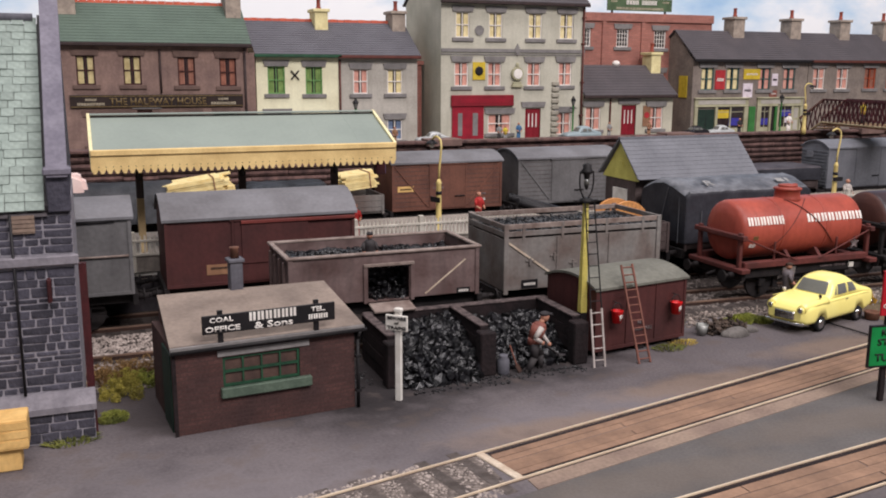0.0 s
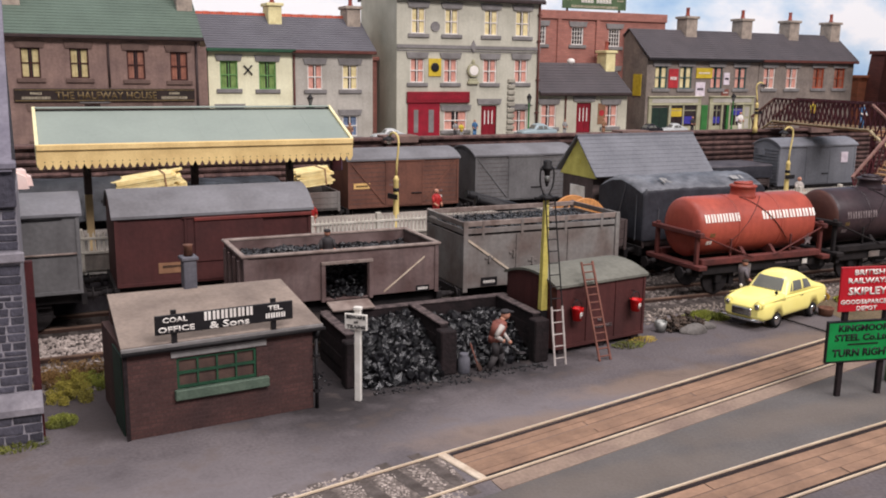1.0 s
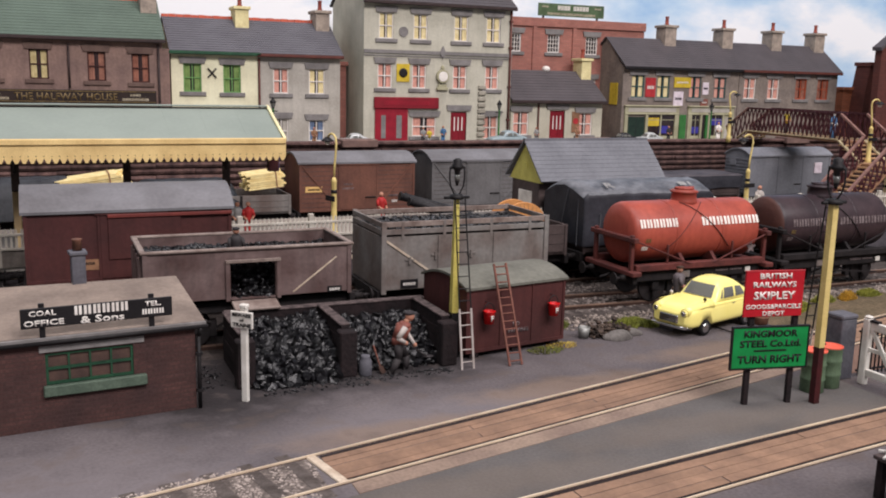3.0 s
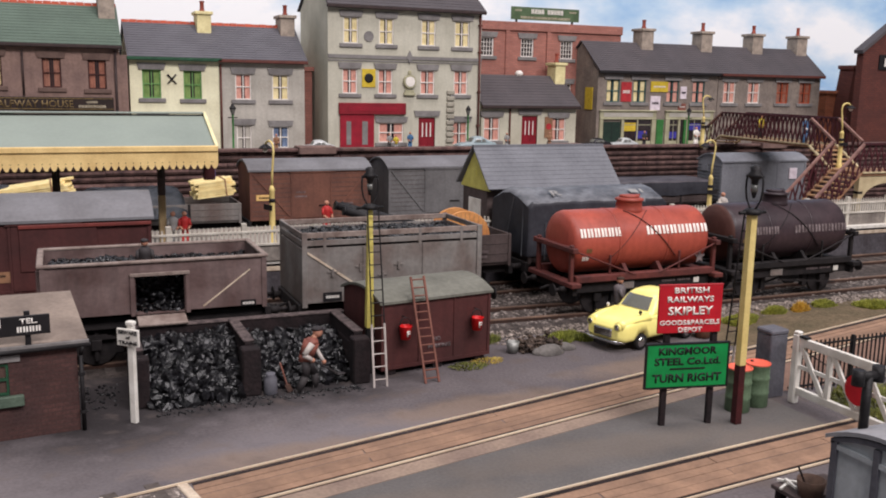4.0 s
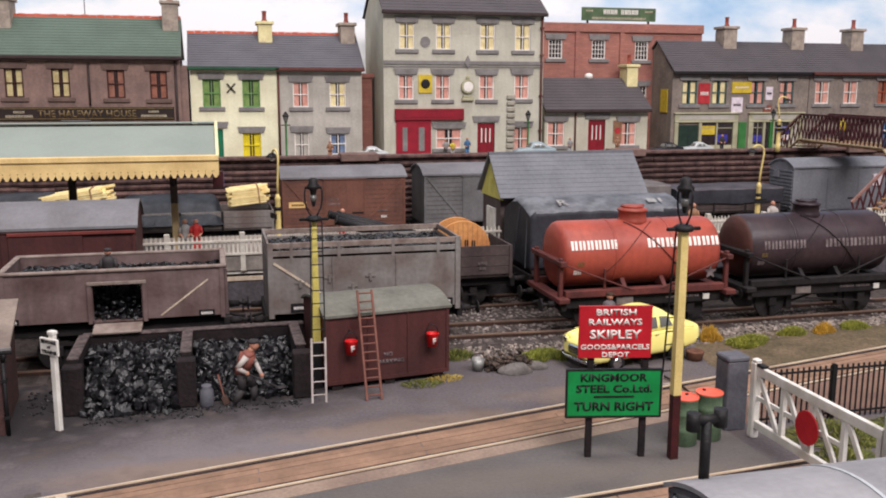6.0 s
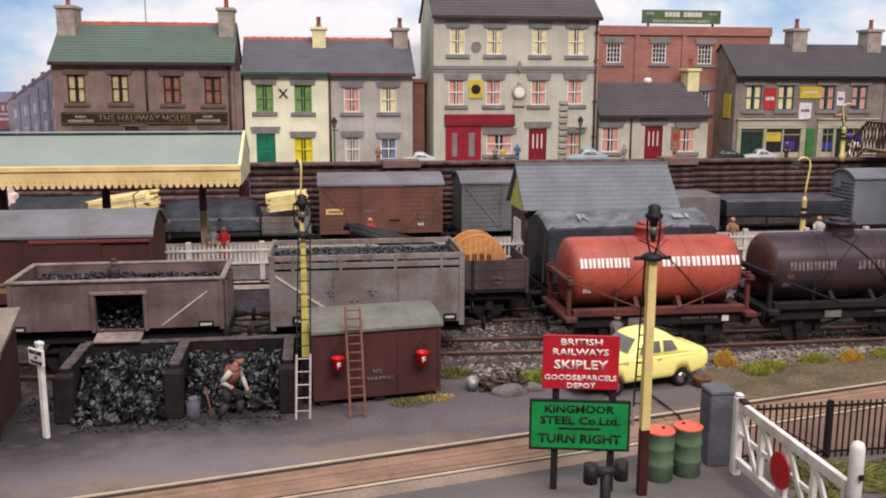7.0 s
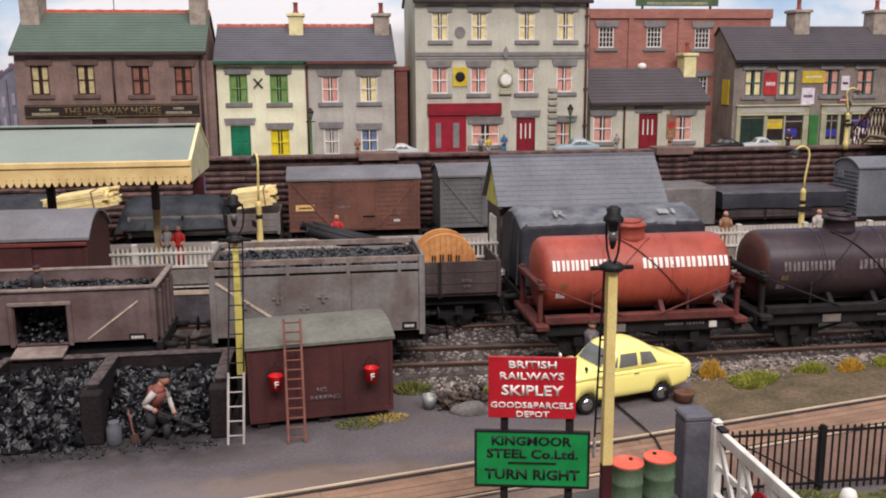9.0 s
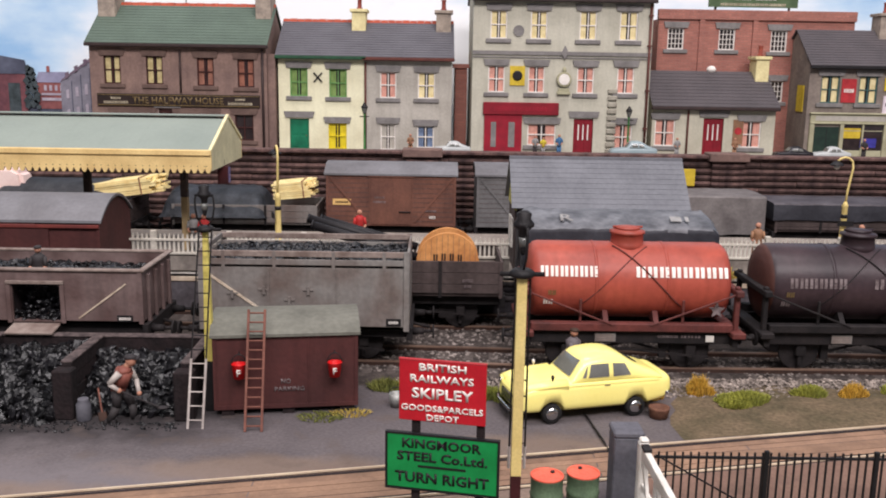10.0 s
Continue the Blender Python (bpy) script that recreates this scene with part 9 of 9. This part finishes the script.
part("post", lathe(bmesh.new(), [(0.105, 0), (0.105, 2.04), (0.08, 2.12), (0.02, 2.15)], seg=14), "white", gpst)
part("latch", boxes((-0.03, 0.03, -0.16, -0.12, 1.6, 1.68)), "iron", gpst)

rl = thing("iron_railings", 19.52, 14.44, 0, "black iron railings beside the crossing", "railing")
part("top_rail", boxes((0, 14, -0.02, 0.02, 1.06, 1.1)), "iron", rl)
part("bottom_rail", boxes((0, 14, -0.02, 0.02, 0.12, 0.16)), "iron", rl)
bar = mesh_of("bar", boxes((-0.014, 0.014, -0.014, 0.014, 0.02, 1.17)), "iron")
for i in range(107):
    part("bar", bar, "iron", rl, m=at(0.13 * i + 0.07, 0, 0))
post = mesh_of("post", boxes((-0.034, 0.034, -0.034, 0.034, 0, 1.2)), "iron")
for i in range(7):
    part("post", post, "iron", rl, m=at(1.79 * i + 1.82, 0, 0))
bm = bmesh.new()
beam(bm, (0.0, -0.08, 1.15), (1.85, -0.06, 0.1), 0.02, 0.025)
part("brace", bm, "iron", rl)

# ---- grey lineside hut with a stove pipe, and a bench ----
lh = thing("lineside_hut", 14.36, 8.42, 0, "grey arched-roof hut with dark window frames and a stove pipe", "hut")
VL, VD = 6.4, 1.95
part("body", prism(bmesh.new(), [(0, 0), (0, 2.0)] + [(y_, z_) for y_, z_ in arc(0, -VD, 2.0, 0.22, 10)][1:-1] + [(-VD, 2.0), (-VD, 0)], 0.05, VL), "grey", lh)
rf_ = part("roof", prism(bmesh.new(), arc(0.07, -VD - 0.07, 2.03, 0.27, 12) + [(y_, z_ - 0.06) for y_, z_ in arc(0.07, -VD - 0.07, 2.03, 0.27, 12)][::-1], -0.03, VL + 0.05), "hutgrey", lh, "smooth grey arched roof")
for u in (1.9, 3.9):
    part("roof_strip", prism(bmesh.new(), arc(0.07, -VD - 0.07, 2.045, 0.27, 12) + [(y_, z_ - 0.03) for y_, z_ in arc(0.07, -VD - 0.07, 2.045, 0.27, 12)][::-1], u, u + 0.05), "grey", rf_)
for u, t_ in ((-0.06, 1.96), (-0.75, 2.1), (-1.5, 2.08), (-1.9, 1.96)):
    part("upright", boxes((0.0, 0.05, u - 0.045, u + 0.045, 0, t_)), "pier", lh)
part("cross_rail", boxes((0.01, 0.05, -VD, 0, 1.86, 1.93)), "grey", lh)
part("end_hoop", prism(bmesh.new(), arc(0.0, -VD, 1.99, 0.22, 10) + [(y_, z_ - 0.07) for y_, z_ in arc(0.0, -VD, 1.99, 0.22, 10)][::-1], 0.0, 0.06), "pier", lh)
sp = part("stove_pipe", rods(((0.35, -0.2, 2.0), (0.35, -0.2, 2.9)), r=0.065), "iron", lh, "black iron stove pipe")
part("cowl", rods(((0.2, -0.2, 2.9), (0.5, -0.2, 2.9)), r=0.065), "iron", sp)
part("cowl_end", rods(((0.17, -0.2, 2.78), (0.17, -0.2, 3.0)), r=0.085), "iron", sp)
part("cowl_end", rods(((0.53, -0.2, 2.8), (0.53, -0.2, 3.02)), r=0.085), "iron", sp)

bn = thing("work_bench", 15.2, 9.36, 0, "dark timber work bench beside the hut", "bench")
part("bench_top", boxes((-0.62, 0.45, -0.3, 0.3, 0.68, 0.75), bevel=0.01), "browngrey", bn)
for u, v in ((-0.5, -0.2), (0.35, -0.2), (-0.5, 0.2), (0.35, 0.2)):
    part("leg", boxes((u - 0.06, u + 0.06, v - 0.06, v + 0.06, 0, 0.68)), "sooty", bn)
bk = thing("wooden_bucket", 14.83, 9.12, 0.75, "brown wooden bucket on the work bench", "bucket")
part("pail", lathe(bmesh.new(), [(0.17, 0), (0.21, 0.26), (0.19, 0.26), (0.16, 0.03)], seg=18), "staves", bk)
part("stick", rods(((0.0, 0.05, 0.05), (-0.16, 0.12, 0.44)), r=0.015, seg=6), "sooty", bk)
for i, (u, v, a) in enumerate(((14.7, 9.5, 25), (14.82, 9.56, -40), (14.74, 9.42, 75))):
    solo("tool", boxes((-0.16, 0.16, -0.02, 0.02, 0.0, 0.03)), "white", "small pale tool lying on the work bench", "tool", kind="", m=at(u, v, 0.75 + 0.03 * i, a), group="tools on the bench")

# ---- clutter by the hut ----
gbk = thing("metal_bucket", 15.15, 19.3, 0, "galvanised bucket standing by the siding", "bucket")
part("pail", lathe(bmesh.new(), [(0.12, 0), (0.17, 0.3), (0.155, 0.3), (0.11, 0.03)], seg=18), "galv", gbk)
pts = [(0.165 * math.cos(math.radians(a)), 0.0, 0.3 + 0.14 * math.sin(math.radians(a))) for a in range(0, 181, 20)]
part("handle", tube(pts, 0.01), "iron", gbk)
lumps("scrap_heap", [(15.9 + 0.55 * rnd(-1, 1), 19.45 + 0.38 * rnd(-1, 1), 0.03 + 0.3 * random.random() * random.random()) for _ in range(320)], 0.03, 0.11, "heap", "brown heap of scrap and rope beside the siding", "heap")
for x, y, r, k in ((16.05, 18.95, 0.26, 1.5), (16.62, 19.15, 0.2, 1.3), (15.75, 19.0, 0.16, 1.3)):
    bm = bmesh.new()
    bmesh.ops.create_icosphere(bm, subdivisions=3, radius=r)
    for v in bm.verts:
        v.co *= 1 + 0.25 * noise.noise(v.co * 4 + Vector((x, y, 0)))
        v.co = Vector((v.co.x * k, v.co.y, max(-0.03, v.co.z * 0.8)))
    for f in bm.faces:
        f.smooth = True
    solo("boulder", bm, "rock", "grey rounded boulder at the yard edge", "stone", kind="", m=at(x, y, 0.02), group="boulders")
ty = thing("pot", 20.72, 18.85, 0, "worn brown pot standing behind the car", "pot")
part("rim", lathe(bmesh.new(), [(0.15, 0), (0.19, 0.02), (0.22, 0.2), (0.23, 0.24), (0.16, 0.24), (0.12, 0.05)], seg=18), "potbrown", ty)
bm = bmesh.new()
pts = [(19.14, 19.0), (19.18, 18.7), (19.24, 18.1), (19.3, 17.45), (19.33, 16.9), (19.24, 16.3), (19.15, 15.7), (19.2, 15.2), (19.12, 14.85)]
solo("cable", tube([(xa, ya, 0.05) for xa, ya in pts], 0.022), "iron", "thin black cable lying across the yard line", "cable", kind="")


# ---- painted figures: plain shapes ----
def figure(x, y, z, h, coat, legs, label, rz=0, lean=0, arms=True, head="skin", cap=None):
    bm = bmesh.new()
    k = h / 1.75
    for s_ in (-1, 1):
        rod(bm, (0.1 * s_ * k, 0, 0), (0.09 * s_ * k, 0, 0.82 * k), 0.085 * k, 0.1 * k, seg=8, mi=1)
        box(bm, (0.1 * s_ - 0.06) * k, (0.1 * s_ + 0.06) * k, -0.14 * k, 0.09 * k, -0.0, 0.07 * k, mi=1)
    up = lathe(bm, [(0.15 * k, 0.78 * k), (0.17 * k, 0.95 * k), (0.2 * k, 1.25 * k), (0.21 * k, 1.4 * k), (0.09 * k, 1.5 * k)], seg=10, mi=0)
    ball(bm, (0, -0.01 * k, 1.62 * k), 0.115 * k, mi=2, u=8, v=6)
    if cap:
        ball(bm, (0, -0.02 * k, 1.69 * k), 0.12 * k, 1.05, 1.2, 0.55, mi=3, u=8, v=6)
    if arms:
        for s_ in (-1, 1):
            rod(bm, (0.2 * s_ * k, 0, 1.38 * k), (0.25 * s_ * k, -0.08 * k, 1.08 * k), 0.065 * k, seg=7, mi=0)
            rod(bm, (0.25 * s_ * k, -0.08 * k, 1.08 * k), (0.12 * s_ * k, -0.28 * k, 0.95 * k), 0.05 * k, seg=7, mi=2)
    if lean:
        r_ = Matrix.Rotation(math.radians(lean), 3, "X")
        for v in bm.verts:
            if v.co.z > 0.8 * k:
                v.co = r_ @ (v.co - Vector((0, 0, 0.8 * k))) + Vector((0, 0, 0.8 * k))
    return solo("figurine", bm, [coat, legs, head, cap or coat], label, "figurine", kind="", m=at(x, y, z, rz), group="painted figurines")


figure(6.6, 21.75, 1.65, 1.3, "figdark", "figdark", "plain dark figurine standing in the coal wagon", 0, cap="figdark")
figure(19.12, 20.55, 0.0, 1.45, "figslate", "figdark", "plain grey-coated figurine behind the yellow car", 60, cap="fighair")
figure(13.45, 30.4, 1.22, 1.35, "figred", "figred", "plain red figurine on the platform", 20)
figure(8.15, 29.7, 1.22, 1.25, "figgrey", "figgrey", "plain grey figurine on the platform")
figure(8.5, 29.65, 1.22, 1.25, "figred", "figred", "plain red figurine beside a grey one")
figure(26.05, 28.6, 1.22, 1.4, "figtan", "figtan", "plain tan figurine on the platform")
figure(29.25, 28.5, 1.22, 1.4, "figpale", "figgrey", "plain pale figurine beside a platform lamp")
figure(20.7, 44.2, Z, 0.99, "figgrey", "figdark", "plain pale figurine outside the hotel")
figure(21.1, 44.3, Z, 0.91, "figyellow", "figgrey", "plain yellow figurine outside the hotel")
figure(21.85, 44.2, Z, 1.06, "figblue", "figblue", "plain blue figurine outside the hotel")
figure(14.75, 44.0, Z, 0.99, "figtan", "figtan", "plain tan figurine on the street")
figure(27.5, 44.2, Z, 0.99, "figgrey", "figgrey", "plain grey figurine outside the cottage")
figure(30.4, 44.6, Z, 0.99, "figtan", "figtan", "plain brown figurine by the cottage door")
figure(38.6, 37.0, 4.14, 1.25, "figyellow", "figdark", "plain yellow figurine on the footbridge")
figure(37.7, 33.0, 4.14, 1.3, "figblue", "figblue", "plain blue figurine on the footbridge", head="winwhite")
figure(40.2, 44.2, Z, 1.3, "winwhite", "winwhite", "plain white figurine outside the shops")
figure(36.5, 44.2, Z, 1.06, "figdark", "figdark", "plain dark figurine outside the shops")


def shoveller(x, y, label):
    """A painted figurine bent over a shovel, facing +x; one plain mesh."""
    bm = bmesh.new()
    for fx, sy in ((-0.24, -0.1), (0.2, 0.1)):
        knee = (fx * 0.6 + 0.08, sy, 0.36)
        rod(bm, (fx, sy, 0.03), knee, 0.075, 0.09, seg=9, mi=1)
        rod(bm, knee, (-0.05, sy * 0.8, 0.7), 0.09, 0.11, seg=9, mi=1)
        box(bm, fx - 0.07, fx + 0.15, sy - 0.06, sy + 0.06, 0, 0.08, mi=1)
    rod(bm, (-0.06, 0, 0.66), (-0.02, 0, 0.82), 0.15, 0.16, seg=12, mi=0)
    rod(bm, (-0.02, 0, 0.8), (0.1, 0, 1.12), 0.17, 0.18, seg=12, mi=0)
    ball(bm, (0.1, 0, 1.12), 0.17, 0.9, 1.15, 0.6, mi=0)
    for pts in (((0.06, -0.2, 1.12), (-0.14, -0.26, 0.9), (0.06, -0.25, 0.76)), ((0.12, 0.2, 1.1), (0.26, 0.2, 0.86), (0.38, 0.0, 0.62))):
        rod(bm, pts[0], pts[1], 0.075, 0.06, seg=8, mi=4)
        rod(bm, pts[1], pts[2], 0.055, 0.045, seg=8, mi=4)
        ball(bm, pts[2], 0.055, mi=2, u=8, v=6)
    rod(bm, (0.12, 0, 1.18), (0.2, 0, 1.26), 0.065, seg=8, mi=2)
    ball(bm, (0.24, 0, 1.33), 0.115, 1, 0.9, 1.1, mi=2)
    ball(bm, (0.23, 0, 1.4), 0.125, 1.05, 0.95, 0.5, mi=3)
    box(bm, 0.27, 0.42, -0.08, 0.08, 1.375, 1.4, mi=3)
    rod(bm, (0.0, -0.28, 0.8), (0.72, 0.12, 0.28), 0.022, seg=6, mi=1)
    ball(bm, (0.8, 0.17, 0.25), 0.14, 1, 0.7, 0.2, mi=1, u=8, v=6)
    solo("figurine", bm, ["figvest", "figdark", "skin", "figdark", "figpale"], label, "figurine", kind="", m=at(x, y, 0) @ Matrix.Scale(0.98, 4), group="painted figurines")


shoveller(9.6, 18.3, "plain painted figurine stooping with a shovel in the coal bin")
mc = thing("churn", 8.8, 18.36, 0, "grey metal churn standing in the coal bin", "churn")
part("churn_body", lathe(bmesh.new(), [(0.14, 0), (0.15, 0.02), (0.145, 0.34), (0.1, 0.42), (0.11, 0.46), (0.08, 0.46)], seg=16), "pier", mc)
sv = thing("shovel", 9.05, 18.34, 0, "brown-handled shovel leaning in the coal bin", "shovel")
part("shaft", rods(((0, 0.2, 0.62), (0.12, 0.03, 0.12)), r=0.02, seg=6), "ladderwood", sv)
bm = bmesh.new()
beam(bm, (0.11, 0.035, 0.16), (0.17, -0.05, 0.01), 0.16, 0.02)
part("blade", bm, "rust", sv)


def street_lamp(x, y, h=2.2):
    l_ = thing("street_lamp", x, y, Z, "green gas street lamp with a black lantern", "street lamp", group="street lamps")
    part("post", lathe(bmesh.new(), [(0.1, 0), (0.1, 0.2), (0.05, 0.3), (0.045, h - 0.35), (0.07, h - 0.3)], seg=10), "shopgreen", l_)
    part("ladder_bar", rods(((-0.22, 0, h - 0.42), (0.22, 0, h - 0.42)), r=0.025), "iron", l_)
    la = part("lantern", lathe(bmesh.new(), [(0.06, h - 0.3), (0.15, h), (0.17, h + 0.02), (0.08, h + 0.14), (0.04, h + 0.22)], seg=6, smooth=False), "iron", l_)
    part("lantern_glass", lathe(bmesh.new(), [(0.075, h - 0.25), (0.145, h - 0.03)], seg=6, smooth=False), "glassdark", la)
    return l_


street_lamp(12.6, 43.6)
street_lamp(25.1, 44.1)
street_lamp(39.9, 44.6)
